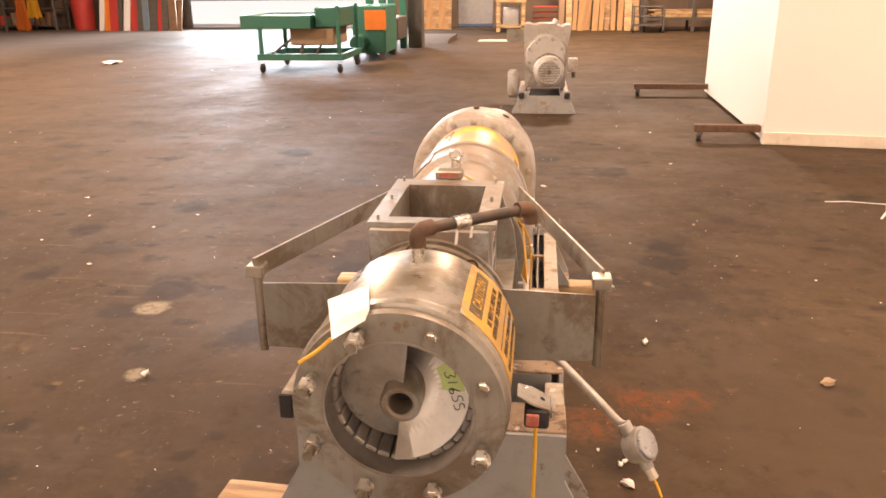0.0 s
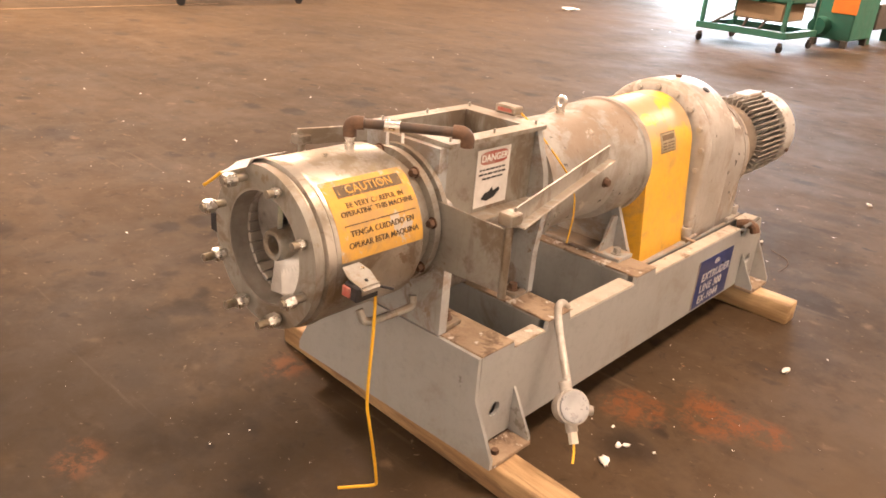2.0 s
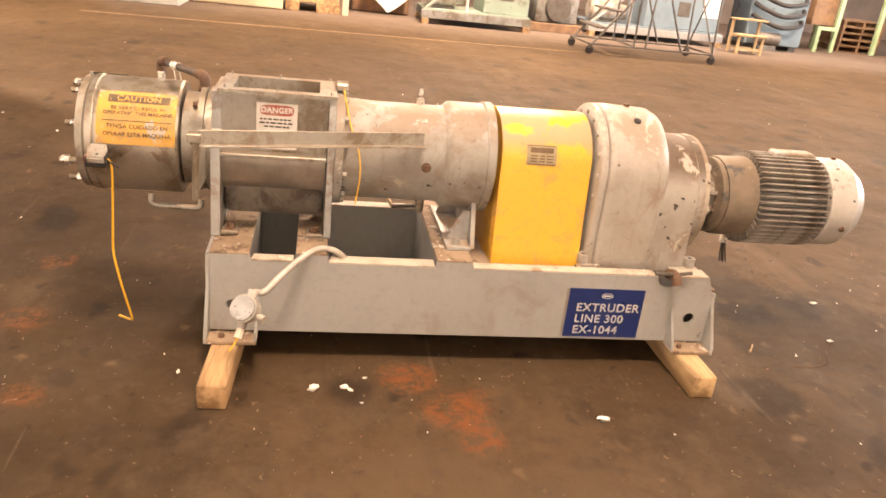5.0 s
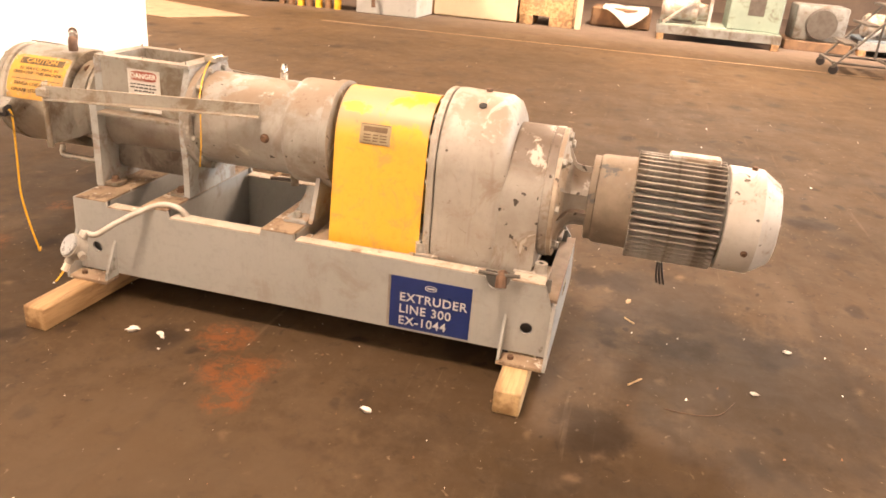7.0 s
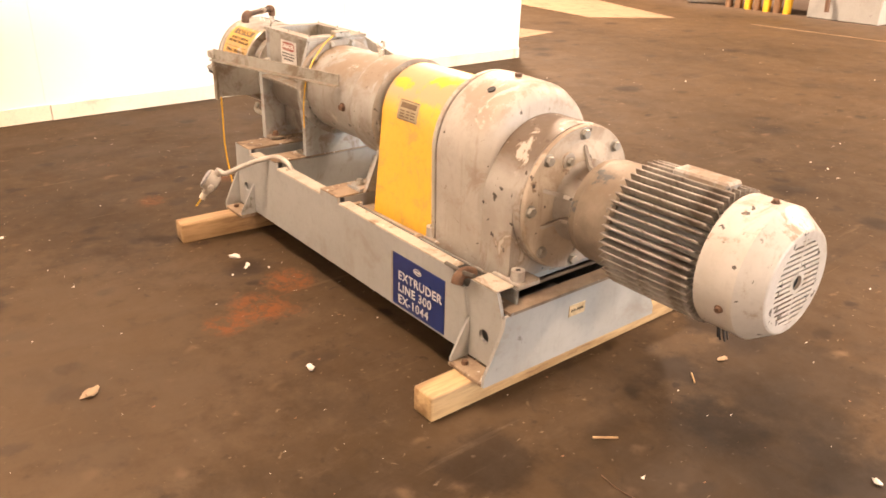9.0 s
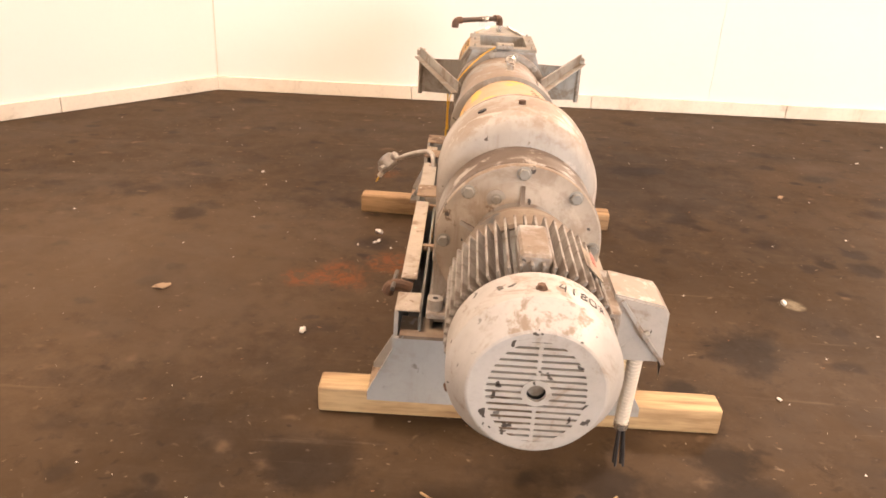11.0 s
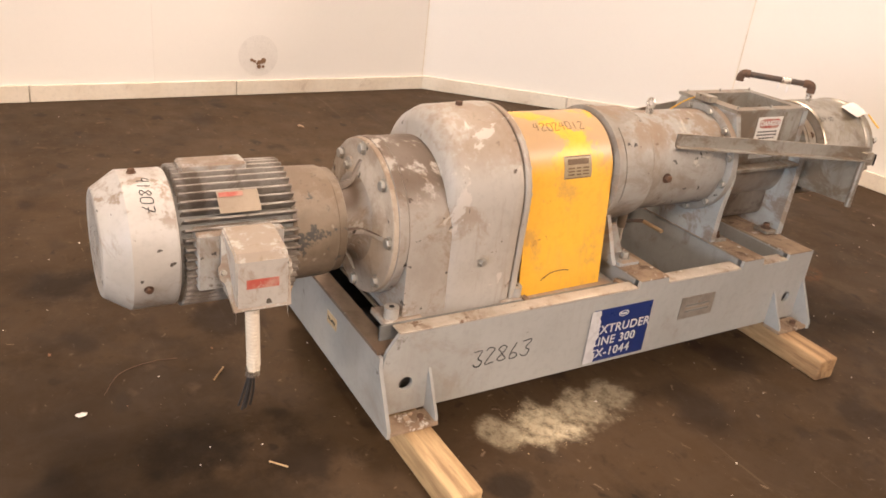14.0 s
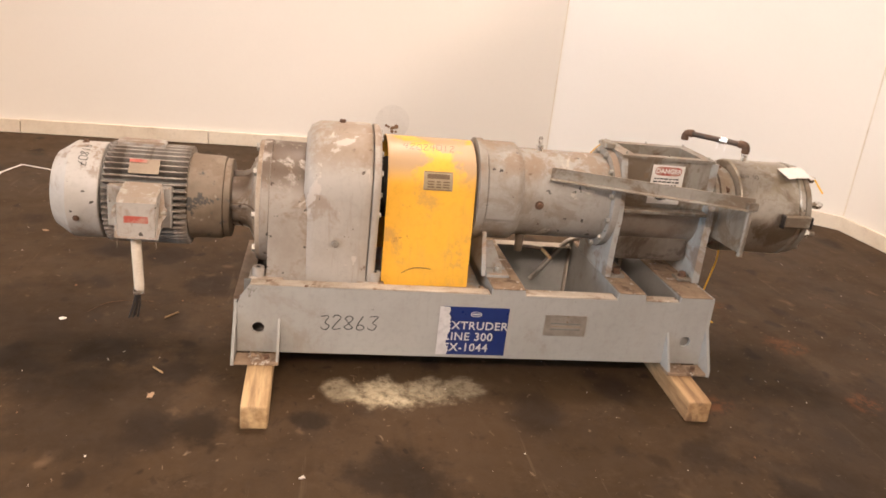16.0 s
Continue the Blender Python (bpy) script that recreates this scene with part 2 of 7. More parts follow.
box_paint = surface("terminal_box_paint", (0.44, 0.415, 0.375), (0.37, 0.335, 0.285), 6, 0.7, 0.48, 0, 50, 0.05, chips=(0.16, 0.13, 0.10), chip_level=0.67, chip_scale=12, dust=(0.25, 0.185, 0.125), dust_amount=0.7, dust_level=0.42, dust_scale=2.2, grime=(0.26, 0.19, 0.13), grime_level=0.52, grime_scale=9, grime_amount=0.7, nicks=(0.08, 0.07, 0.055))
fan_paint = surface("fan_cover_paint", (0.505, 0.49, 0.46), (0.43, 0.405, 0.36), 6, 0.7, 0.42, 0, 50, 0.05, chips=(0.13, 0.115, 0.10), chip_level=0.69, chip_scale=11, dust=(0.24, 0.17, 0.11), dust_amount=0.8, dust_level=0.53, grime=(0.28, 0.205, 0.14), grime_level=0.535, grime_scale=7, grime_amount=0.75, nicks=(0.07, 0.06, 0.05))
yellow_paint = surface("yellow_guard_enamel", (0.85, 0.48, 0.045), (0.80, 0.45, 0.06), 7, 0.5, 0.4, 0, 45, 0.04, chips=(0.45, 0.24, 0.06), chip_level=0.67, chip_scale=9, dust=(0.44, 0.32, 0.20), dust_amount=0.9, dust_level=0.40, dust_low=0.16, dust_scale=1.15, dust_rough=0.55, grime=(0.50, 0.30, 0.11), grime_level=0.51, grime_scale=6, grime_amount=0.6, streak=(0.6, 0.37, 0.09), streak_amount=0.35)
yellow_label = surface("yellow_label", (0.63, 0.355, 0.055), (0.52, 0.30, 0.075), 12, 0.8, 0.5, 0, 60, 0.03, chips=(0.44, 0.39, 0.32), chip_level=0.56, chip_scale=13, grime=(0.36, 0.24, 0.11), grime_level=0.47, grime_scale=8, grime_amount=0.7)
label_brown = surface("label_dark_brown", (0.13, 0.085, 0.045), (0.20, 0.13, 0.07), 25, 0.6, 0.6, bump=0)
worn_letter = surface("worn_label_print", (0.10, 0.068, 0.036), (0.17, 0.11, 0.05), 25, 0.8, 0.6, bump=0, chips=(0.52, 0.31, 0.07), chip_level=0.57, chip_scale=17)
label_white = surface("label_white", (0.78, 0.76, 0.72), (0.66, 0.62, 0.56), 20, 0.5, 0.5, bump=0)
label_red = surface("label_red", (0.40, 0.085, 0.06), (0.46, 0.28, 0.22), 22, 0.9, 0.5, bump=0, chips=(0.52, 0.45, 0.38), chip_level=0.62, chip_scale=30)
ink = surface("black_ink", (0.02, 0.02, 0.02), (0.04, 0.04, 0.04), 30, 0.5, 0.6, bump=0)
sign_blue = surface("sign_blue", (0.014, 0.03, 0.14), (0.02, 0.04, 0.17), 6, 0.5, 0.32, bump=0.02)
sign_letter = surface("sign_letter_white", (0.58, 0.58, 0.59), (0.46, 0.46, 0.48), 30, 0.6, 0.5, bump=0)
silver_plate = surface("silver_nameplate", (0.36, 0.335, 0.295), (0.25, 0.22, 0.185), 18, 0.8, 0.4, 0.4, bump=0.05, chips=(0.25, 0.18, 0.12), chip_level=0.6, chip_scale=24)
guard_silver = surface("tarnished_guard_plate", (0.40, 0.33, 0.21), (0.29, 0.23, 0.14), 18, 0.8, 0.45, 0.2, bump=0.03, chips=(0.52, 0.46, 0.36), chip_level=0.62, chip_scale=22)
pipe_black = surface("black_iron_pipe", (0.07, 0.055, 0.045), (0.13, 0.08, 0.05), 25, 0.7, 0.5, 0.3)
pipe_rust = surface("rusty_iron_fitting", (0.15, 0.085, 0.05), (0.08, 0.05, 0.035), 30, 0.8, 0.7, 0.2, bump=0.3)
wood = surface("pine_timber", (0.46, 0.30, 0.15), (0.24, 0.135, 0.06), 22, 1.0, 0.7, 0, 90, 0.35, fine_amount=0.6, chips=(0.18, 0.10, 0.05), chip_level=0.62, chip_scale=18, stretch=(0.12, 1, 1), grime=(0.15, 0.09, 0.048), grime_level=0.47, grime_scale=8, grime_amount=0.8)
wood_pale = surface("pale_pine_timber", (0.56, 0.40, 0.21), (0.31, 0.19, 0.085), 22, 1.0, 0.65, 0, 90, 0.3, fine_amount=0.6, chips=(0.22, 0.13, 0.065), chip_level=0.64, chip_scale=18, stretch=(0.12, 1, 1), grime=(0.24, 0.155, 0.085), grime_level=0.49, grime_scale=9, grime_amount=0.7)
yellow_wire = surface("yellow_cable_sheath", (0.80, 0.46, 0.03), (0.7, 0.38, 0.03), 20, 0.4, 0.4, bump=0)
conduit_grey = surface("grey_conduit", (0.50, 0.475, 0.43), (0.34, 0.30, 0.25), 20, 0.8, 0.45, 0.25, chips=(0.20, 0.16, 0.12), chip_level=0.66, chip_scale=25)
white_pvc = surface("cream_conduit", (0.72, 0.66, 0.55), (0.6, 0.52, 0.42), 20, 0.6, 0.45)
rubber = surface("black_rubber", (0.022, 0.02, 0.02), (0.035, 0.03, 0.03), 20, 0.5, 0.7)
paper = surface("white_paper", (0.82, 0.80, 0.77), (0.74, 0.71, 0.66), 10, 0.5, 0.8, bump=0.05)
lime_ink = surface("lime_marker", (0.52, 0.64, 0.26), (0.6, 0.68, 0.38), 10, 0.5, 0.7, bump=0)
wall_white = surface("white_painted_panel", (0.81, 0.785, 0.735), (0.79, 0.76, 0.70), 0.5, 0.6, 0.6, 0, 30, 0.02, fine_amount=0.04)
base_white = surface("scuffed_white_baseboard", (0.74, 0.68, 0.57), (0.64, 0.56, 0.44), 3, 0.7, 0.55, 0, 40, 0.08, chips=(0.30, 0.24, 0.18), chip_level=0.69, chip_scale=6, grime=(0.42, 0.33, 0.24), grime_level=0.56, grime_scale=3.0, grime_amount=0.6)
green_paint = surface("machine_green_paint", (0.028, 0.165, 0.115), (0.045, 0.13, 0.095), 4, 0.6, 0.45, 0, 40, 0.05, chips=(0.2, 0.15, 0.1), chip_level=0.72)
pale_green = surface("pale_green_cabinet_paint", (0.25, 0.31, 0.255), (0.20, 0.25, 0.21), 3, 0.6, 0.5, grime=(0.13, 0.12, 0.09), grime_level=0.55)
mint_paint = surface("mint_frame_paint", (0.34, 0.46, 0.27), (0.27, 0.37, 0.22), 5, 0.6, 0.5)
blue_paint = surface("blue_cabinet_paint", (0.17, 0.225, 0.265), (0.135, 0.18, 0.215), 3, 0.6, 0.5, grime=(0.09, 0.085, 0.08), grime_level=0.55)
cart_grey = surface("grey_tube_steel", (0.125, 0.112, 0.098), (0.08, 0.068, 0.056), 12, 0.7, 0.5, 0.3)
cart_cream = surface("cream_cart_paint", (0.62, 0.54, 0.37), (0.54, 0.46, 0.31), 4, 0.6, 0.35, 0, 40, 0.02, grime=(0.32, 0.26, 0.18), grime_level=0.58)
red_plastic = surface("red_plastic", (0.50, 0.045, 0.035), (0.40, 0.05, 0.04), 4, 0.5, 0.45, bump=0.03)
orange_cloth = surface("orange_fabric", (0.75, 0.22, 0.03), (0.65, 0.17, 0.03), 6, 0.6, 0.85)
yellow_cloth = surface("yellow_fabric", (0.80, 0.47, 0.03), (0.70, 0.38, 0.03), 6, 0.6, 0.85)
cardboard = surface("brown_cardboard", (0.36, 0.25, 0.155), (0.30, 0.205, 0.125), 4, 0.6, 0.85)
stool_wood = surface("pale_stool_wood", (0.36, 0.26, 0.14), (0.27, 0.185, 0.095), 8, 0.7, 0.75, 0, 40, 0.2)
plank_wood = surface("rough_brown_plank", (0.42, 0.25, 0.11), (0.28, 0.15, 0.07), 6, 0.8, 0.75, 0, 40, 0.3, stretch=(1, 1, 0.15))
dark_wood = surface("dirty_pallet_wood", (0.22, 0.13, 0.07), (0.13, 0.08, 0.05), 7, 0.8, 0.8, 0, 40, 0.3)
cream_paint = surface("cream_panel", (0.62, 0.52, 0.36), (0.55, 0.45, 0.30), 3, 0.5, 0.6)
wall_dark = surface("dark_corrugated_wall", (0.16, 0.11, 0.075), (0.10, 0.07, 0.05), 1.2, 0.7, 0.7)
roof_dark = surface("brown_roof_deck", (0.30, 0.25, 0.20), (0.24, 0.19, 0.15), 1.0, 0.6, 0.8)
chunk_white = surface("white_foam_chunk", (0.80, 0.76, 0.70), (0.66, 0.58, 0.50), 40, 0.6, 0.85, bump=0.4)
rail_brown = surface("oily_ledge_steel", (0.24, 0.185, 0.13), (0.15, 0.10, 0.065), 9, 0.9, 0.65, 0.1, 60, 0.2, chips=(0.36, 0.33, 0.29), chip_level=0.6, chip_scale=12)
shaving_tan = surface("cream_shavings", (0.58, 0.46, 0.28), (0.42, 0.30, 0.16), 30, 0.7, 0.8, bump=0)
sheet_brown = surface("trodden_cardboard", (0.22, 0.15, 0.088), (0.17, 0.112, 0.066), 3, 0.8, 0.85, grime=(0.10, 0.07, 0.045), grime_level=0.52)
rust_speck = surface("rusty_grit", (0.20, 0.095, 0.045), (0.13, 0.075, 0.04), 30, 0.8, 0.8, bump=0)
glass_grey = surface("dull_grey_lens", (0.42, 0.42, 0.42), (0.3, 0.3, 0.3), 15, 0.6, 0.3, 0.4)


def floor_material():
    m = bpy.data.materials.new("stained_concrete")
    m.use_nodes = True
    nt = m.node_tree
    N, L = nt.nodes, nt.links
    b = N["Principled BSDF"]
    tc = N.new("ShaderNodeTexCoord")
    P = tc.outputs["Object"]

    def noise_tex(sc, detail=6.0, rough_=0.62, dist=0.0):
        n = N.new("ShaderNodeTexNoise")
        n.inputs["Scale"].default_value, n.inputs["Detail"].default_value = sc, detail
        n.inputs["Roughness"].default_value, n.inputs["Distortion"].default_value = rough_, dist
        L.new(P, n.inputs["Vector"])
        return n.outputs["Fac"]

    def ramp(fac, lo, hi, a=0.0, c=1.0):
        r = N.new("ShaderNodeMapRange")
        r.interpolation_type = "SMOOTHSTEP"
        for k, v in (("From Min", lo), ("From Max", hi), ("To Min", a), ("To Max", c)):
            r.inputs[k].default_value = v
        L.new(fac, r.inputs["Value"])
        return r.outputs["Result"]

    def op(kind, a, c):
        q = N.new("ShaderNodeMath")
        q.operation = kind
        for s, v in zip(q.inputs, (a, c)):
            if isinstance(v, float):
                s.default_value = v
            else:
                L.new(v, s)
        return q.outputs[0]

    def blend(fac, a, c):
        x = N.new("ShaderNodeMix")
        x.data_type = "RGBA"
        L.new(fac, x.inputs["Factor"])
        for s, v in ((x.inputs[6], a), (x.inputs[7], c)):
            if isinstance(v, tuple):
                s.default_value = (*v, 1)
            else:
                L.new(v, s)
        return x.outputs[2]

    wob = noise_tex(6.0, 8.0, 0.66)

    def spot(x, y, r, sx=1.0):
        """A blot with a ragged rim round (x, y)."""
        mp = N.new("ShaderNodeMapping")
        mp.inputs["Location"].default_value = (-x * sx, -y, 0)
        mp.inputs["Scale"].default_value = (sx, 1, 0)
        L.new(P, mp.inputs["Vector"])
        ln = N.new("ShaderNodeVectorMath")
        ln.operation = "LENGTH"
        L.new(mp.outputs["Vector"], ln.inputs[0])
        d = op("ADD", ln.outputs["Value"], op("MULTIPLY", op("SUBTRACT", wob, 0.5), 2.2 * r))
        return ramp(d, r * 0.45, r * 1.05, 1.0, 0.0)

    bend = N.new("ShaderNodeVectorMath")
    bend.operation = "MULTIPLY_ADD"
    warp = N.new("ShaderNodeTexNoise")
    warp.inputs["Scale"].default_value, warp.inputs["Detail"].default_value = 9.0, 5.0
    L.new(P, warp.inputs["Vector"])
    L.new(warp.outputs["Color"], bend.inputs[0])
    bend.inputs[1].default_value = (0.14, 0.14, 0.0)
    L.new(P, bend.inputs[2])

    def blots(sc, keep, r0, r1, soft, shift):
        """Blots scattered one to a cell, some cells left bare, each of its own size."""
        mp = N.new("ShaderNodeMapping")
        mp.inputs["Location"].default_value = (shift, shift * 0.7, 0)
        mp.inputs["Rotation"].default_value = (0, 0, shift)
        mp.inputs["Scale"].default_value = (sc, sc * 1.5, 0)
        L.new(bend.outputs["Vector"], mp.inputs["Vector"])
        v = N.new("ShaderNodeTexVoronoi")
        v.voronoi_dimensions = "2D"
        v.inputs["Scale"].default_value = 1.0
        L.new(mp.outputs["Vector"], v.inputs["Vector"])
        sep = N.new("ShaderNodeSeparateColor")
        L.new(v.outputs["Color"], sep.inputs["Color"])
        r = op("ADD", op("MULTIPLY", op("POWER", sep.outputs["Green"], 1.6), r1 - r0), r0)
        ratio = op("DIVIDE", v.outputs["Distance"], r)
        on = ramp(sep.outputs["Red"], keep, keep + 0.02)
        return op("MULTIPLY", op("MULTIPLY", ramp(ratio, soft, 1.0, 1.0, 0.0), on), ramp(sep.outputs["Blue"], 0.0, 1.0, 0.35, 1.0))

    def streaks(angle, sc, thin, lo, hi):
        mp = N.new("ShaderNodeMapping")
        mp.inputs["Rotation"].default_value = (0, 0, radians(angle))
        mp.inputs["Scale"].default_value = (sc, sc * thin, 0)
        L.new(P, mp.inputs["Vector"])
        n = N.new("ShaderNodeTexNoise")
        n.inputs["Scale"].default_value, n.inputs["Detail"].default_value, n.inputs["Roughness"].default_value = 1.0, 5.0, 0.6
        L.new(mp.outputs["Vector"], n.inputs["Vector"])
        return ramp(n.outputs["Fac"], lo, hi)

    col = blend(ramp(noise_tex(0.33, 7.0, 0.62), 0.36, 0.66), (0.0720, 0.0462, 0.0246), (0.0480, 0.0310, 0.0162))
    col = blend(op("MULTIPLY", ramp(noise_tex(1.7, 9.0, 0.70, 0.2), 0.46, 0.68), 0.45), col, (0.0288, 0.0198, 0.0132))
    col = blend(op("MULTIPLY", ramp(noise_tex(4.5, 10.0, 0.76, 0.2), 0.52, 0.70), 0.40), col, (0.1008, 0.0708, 0.0444))
    col = blend(op("MULTIPLY", streaks(24, 0.5, 7.0, 0.55, 0.72), 0.25), col, (0.1104, 0.0792, 0.0528))
    col = blend(op("MULTIPLY", streaks(-52, 0.35, 12.0, 0.58, 0.70), 0.35), col, (0.0312, 0.0216, 0.0144))
    col = blend(op("MULTIPLY", streaks(81, 0.9, 22.0, 0.64, 0.70), 0.3), col, (0.1440, 0.1056, 0.0720))
    col = blend(op("MULTIPLY", blots(1.5, 0.40, 0.05, 0.36, 0.25, 2.3), 0.8), col, (0.0228, 0.0156, 0.0108))
    col = blend(op("MULTIPLY", blots(3.4, 0.42, 0.05, 0.34, 0.3, 5.1), 0.85), col, (0.0252, 0.0174, 0.0120))
    col = blend(op("MULTIPLY", blots(4.1, 0.62, 0.03, 0.22, 0.0, 0.9), 0.55), col, (0.1800, 0.1200, 0.0744))
    col = blend(op("MULTIPLY", blots(9.0, 0.60, 0.03, 0.20, 0.3, 7.7), 0.6), col, (0.0264, 0.0180, 0.0132))
    col = blend(op("MULTIPLY", blots(15.0, 0.62, 0.03, 0.15, 0.2, 3.9), 0.7), col, (0.2400, 0.1800, 0.1260))
    col = blend(op("MULTIPLY", ramp(noise_tex(11.0, 9.0, 0.74, 0.5), 0.55, 0.66), 0.5), col, (0.0312, 0.0216, 0.0144))
    col = blend(op("MULTIPLY", ramp(noise_tex(17.0, 9.0, 0.78, 0.8), 0.60, 0.70), 0.45), col, (0.1380, 0.0960, 0.0624))
    # lighter tone painted in to brighten the floor where the lamps fall short
    col = blend(op("MULTIPLY", spot(1.5, 0.75, 1.15), 0.45), col, (0.1056, 0.0720, 0.0432))
    # wide ragged patches of darker floor
    for x, y, r in ((-0.9, -0.75, 0.85), (0.05, 2.50, 0.62), (-0.55, 2.20, 0.40)):
        col = blend(op("MULTIPLY", spot(x, y, r), 0.5), col, (0.0240, 0.0166, 0.0108))
    # old oil stains
    for x, y, r in ((-2.39, 1.19, 0.14), (-1.75, 0.35, 0.10), (-1.77, 0.19, 0.085), (-1.58, 0.34, 0.05), (-2.52, 1.08, 0.07), (-3.30, 2.69, 0.16), (-3.32, 2.06, 0.12),
                    (-2.45, 2.48, 0.13), (-1.51, 1.62, 0.20), (-2.29, 1.75, 0.12), (-2.04, 3.03, 0.15), (-0.94, 1.17, 0.20), (-1.82, 4.74, 0.20), (0.25, 4.68, 0.20),
                    (0.83, 4.23, 0.18), (0.95, 2.46, 0.15), (-0.90, -0.95, 0.15), (-1.02, -0.98, 0.10), (-0.62, 1.47, 0.08), (-0.15, 2.25, 0.15), (-0.65, 1.85, 0.12)):
        col = blend(op("MULTIPLY", spot(x, y, r), 0.72), col, (0.017, 0.012, 0.0085))
    for x, y, r in ((-0.80, 0.10, 0.13), (-1.01, -0.15, 0.10), (-0.25, 2.58, 0.16), (0.53, 1.96, 0.18), (0.93, 2.22, 0.16), (0.54, 0.40, 0.10), (-0.28, 1.97, 0.13), (-1.37, 0.13, 0.08), (1.9, 1.4, 0.15), (1.5, 0.2, 0.12)):
        col = blend(op("MULTIPLY", spot(x, y, r), 0.6), col, (0.018, 0.0125, 0.009))
    sx = N.new("ShaderNodeSeparateXYZ")
    L.new(P, sx.inputs["Vector"])
    lane = ramp(op("ADD", sx.outputs["X"], op("MULTIPLY", wob, 0.6)), -12.2, -9.0, 1.0, 0.0)
    col = blend(op("MULTIPLY", lane, 0.7), col, (0.19, 0.15, 0.125))
    rust_grain = ramp(noise_tex(12.0, 9.0, 0.80, 0.4), 0.43, 0.57)
    for x, y, r, k in ((0.47, 0.62, 0.13, 0.9), (0.64, 0.76, 0.16, 0.95), (0.82, 0.82, 0.10, 0.9), (0.60, -0.60, 0.10, 0.55), (0.1, -0.75, 0.12, 0.5), (-0.45, -0.10, 0.1, 0.6), (-0.42, -0.80, 0.1, 0.5)):
        col = blend(op("MULTIPLY", op("MULTIPLY", spot(x, y, r), rust_grain), k), col, (0.165, 0.060, 0.021))
    powder = ramp(noise_tex(26.0, 10.0, 0.82), 0.30, 0.58)
    for x, y, r, k in ((-0.43, 1.21, 0.13, 0.95), (-0.40, 1.05, 0.12, 0.7), (-0.38, 0.90, 0.10, 0.45), (-0.40, 1.38, 0.09, 0.5), (-1.50, 1.39, 0.10, 0.35), (-1.25, 0.78, 0.05, 0.35)):
        col = blend(op("MULTIPLY", op("MULTIPLY", spot(x, y, r), powder), k), col, (0.58, 0.51, 0.36))
    L.new(col, b.inputs["Base Color"])
    L.new(ramp(noise_tex(5.0, 9.0, 0.74, 0.4), 0.36, 0.64, 0.10, 0.17), b.inputs["Specular IOR Level"])
    L.new(ramp(noise_tex(1.1, 7.0, 0.65), 0.32, 0.68, 0.60, 0.74), b.inputs["Roughness"])
    bp = N.new("ShaderNodeBump")
    bp.inputs["Strength"].default_value, bp.inputs["Distance"].default_value = 0.05, 0.004
    L.new(noise_tex(38.0, 6.0, 0.6), bp.inputs["Height"])
    L.new(bp.outputs["Normal"], b.inputs["Normal"])
    return m


concrete = floor_material()


# ---- mesh helpers ----
def part(name, bm, material, parent=None, label="", angle=35):
    """One mesh object under a thing or a part."""
    bmesh.ops.recalc_face_normals(bm, faces=bm.faces)
    me = bpy.data.meshes.new(name)
    for f in bm.faces:
        f.smooth = True
    bm.to_mesh(me)
    bm.free()
    me.set_sharp_from_angle(angle=radians(angle))
    me.materials.append(material)
    ob = new(name, me)
    ob.parent = parent
    if label:
        ob["label"] = label
    return ob


def again(ob, m, parent=None):
    """The same mesh once more as an object of its own."""
    o = new(ob.name.split(".")[0], ob.data)
    o.parent = parent or ob.parent
    o.matrix_basis = m
    for k in ("label",):
        if k in ob:
            o[k] = ob[k]
    return o


def thing(name, label, category, group="", at=(0, 0, 0)):
    ob = new(name)
    ob.location = at
    ob.empty_display_size = 0.1
    return tagged(ob, label, category, group)


def box(x0, x1, y0, y1, z0, z1, bevel=0.003, bm=None, m=None, seg=1):
    bm = bm or bmesh.new()
    r = bmesh.ops.create_cube(bm, size=1)
    vs = r["verts"]
    bmesh.ops.scale(bm, vec=(abs(x1 - x0), abs(y1 - y0), abs(z1 - z0)), verts=vs)
    bmesh.ops.translate(bm, vec=((x0 + x1) / 2, (y0 + y1) / 2, (z0 + z1) / 2), verts=vs)
    if bevel:
        es = list({e for v in vs for e in v.link_edges})
        r = bmesh.ops.bevel(bm, geom=es, offset=bevel, segments=seg, affect="EDGES", profile=0.5)
        vs = list({v for f in r["faces"] for v in f.verts} | {v for v in vs if v.is_valid})
    if m is not None:
        bmesh.ops.transform(bm, matrix=m, verts=[v for v in vs if v.is_valid])
    return bm


def lathe(profile, x=0.0, z=0.0, seg=64, bm=None, close=False):
    """A body turned about the line along y through (x, z). Profile: (y, r)."""
    bm = bm or bmesh.new()
    rings = []
    for y, r in profile:
        if r < 1e-5:
            rings.append([bm.verts.new((x, y, z))])
        else:
            rings.append([bm.verts.new((x + r * math.cos(a), y, z + r * math.sin(a))) for a in (2 * math.pi * i / seg for i in range(seg))])
    pairs = list(zip(rings, rings[1:])) + ([(rings[-1], rings[0])] if close else [])
    for a, b in pairs:
        for i in range(seg):
            j = (i + 1) % seg
            q = [a[i % len(a)], a[j % len(a)], b[j % len(b)], b[i % len(b)]]
            q = list(dict.fromkeys(q))
            if len(q) > 2:
                bm.faces.new(q)
    return bm


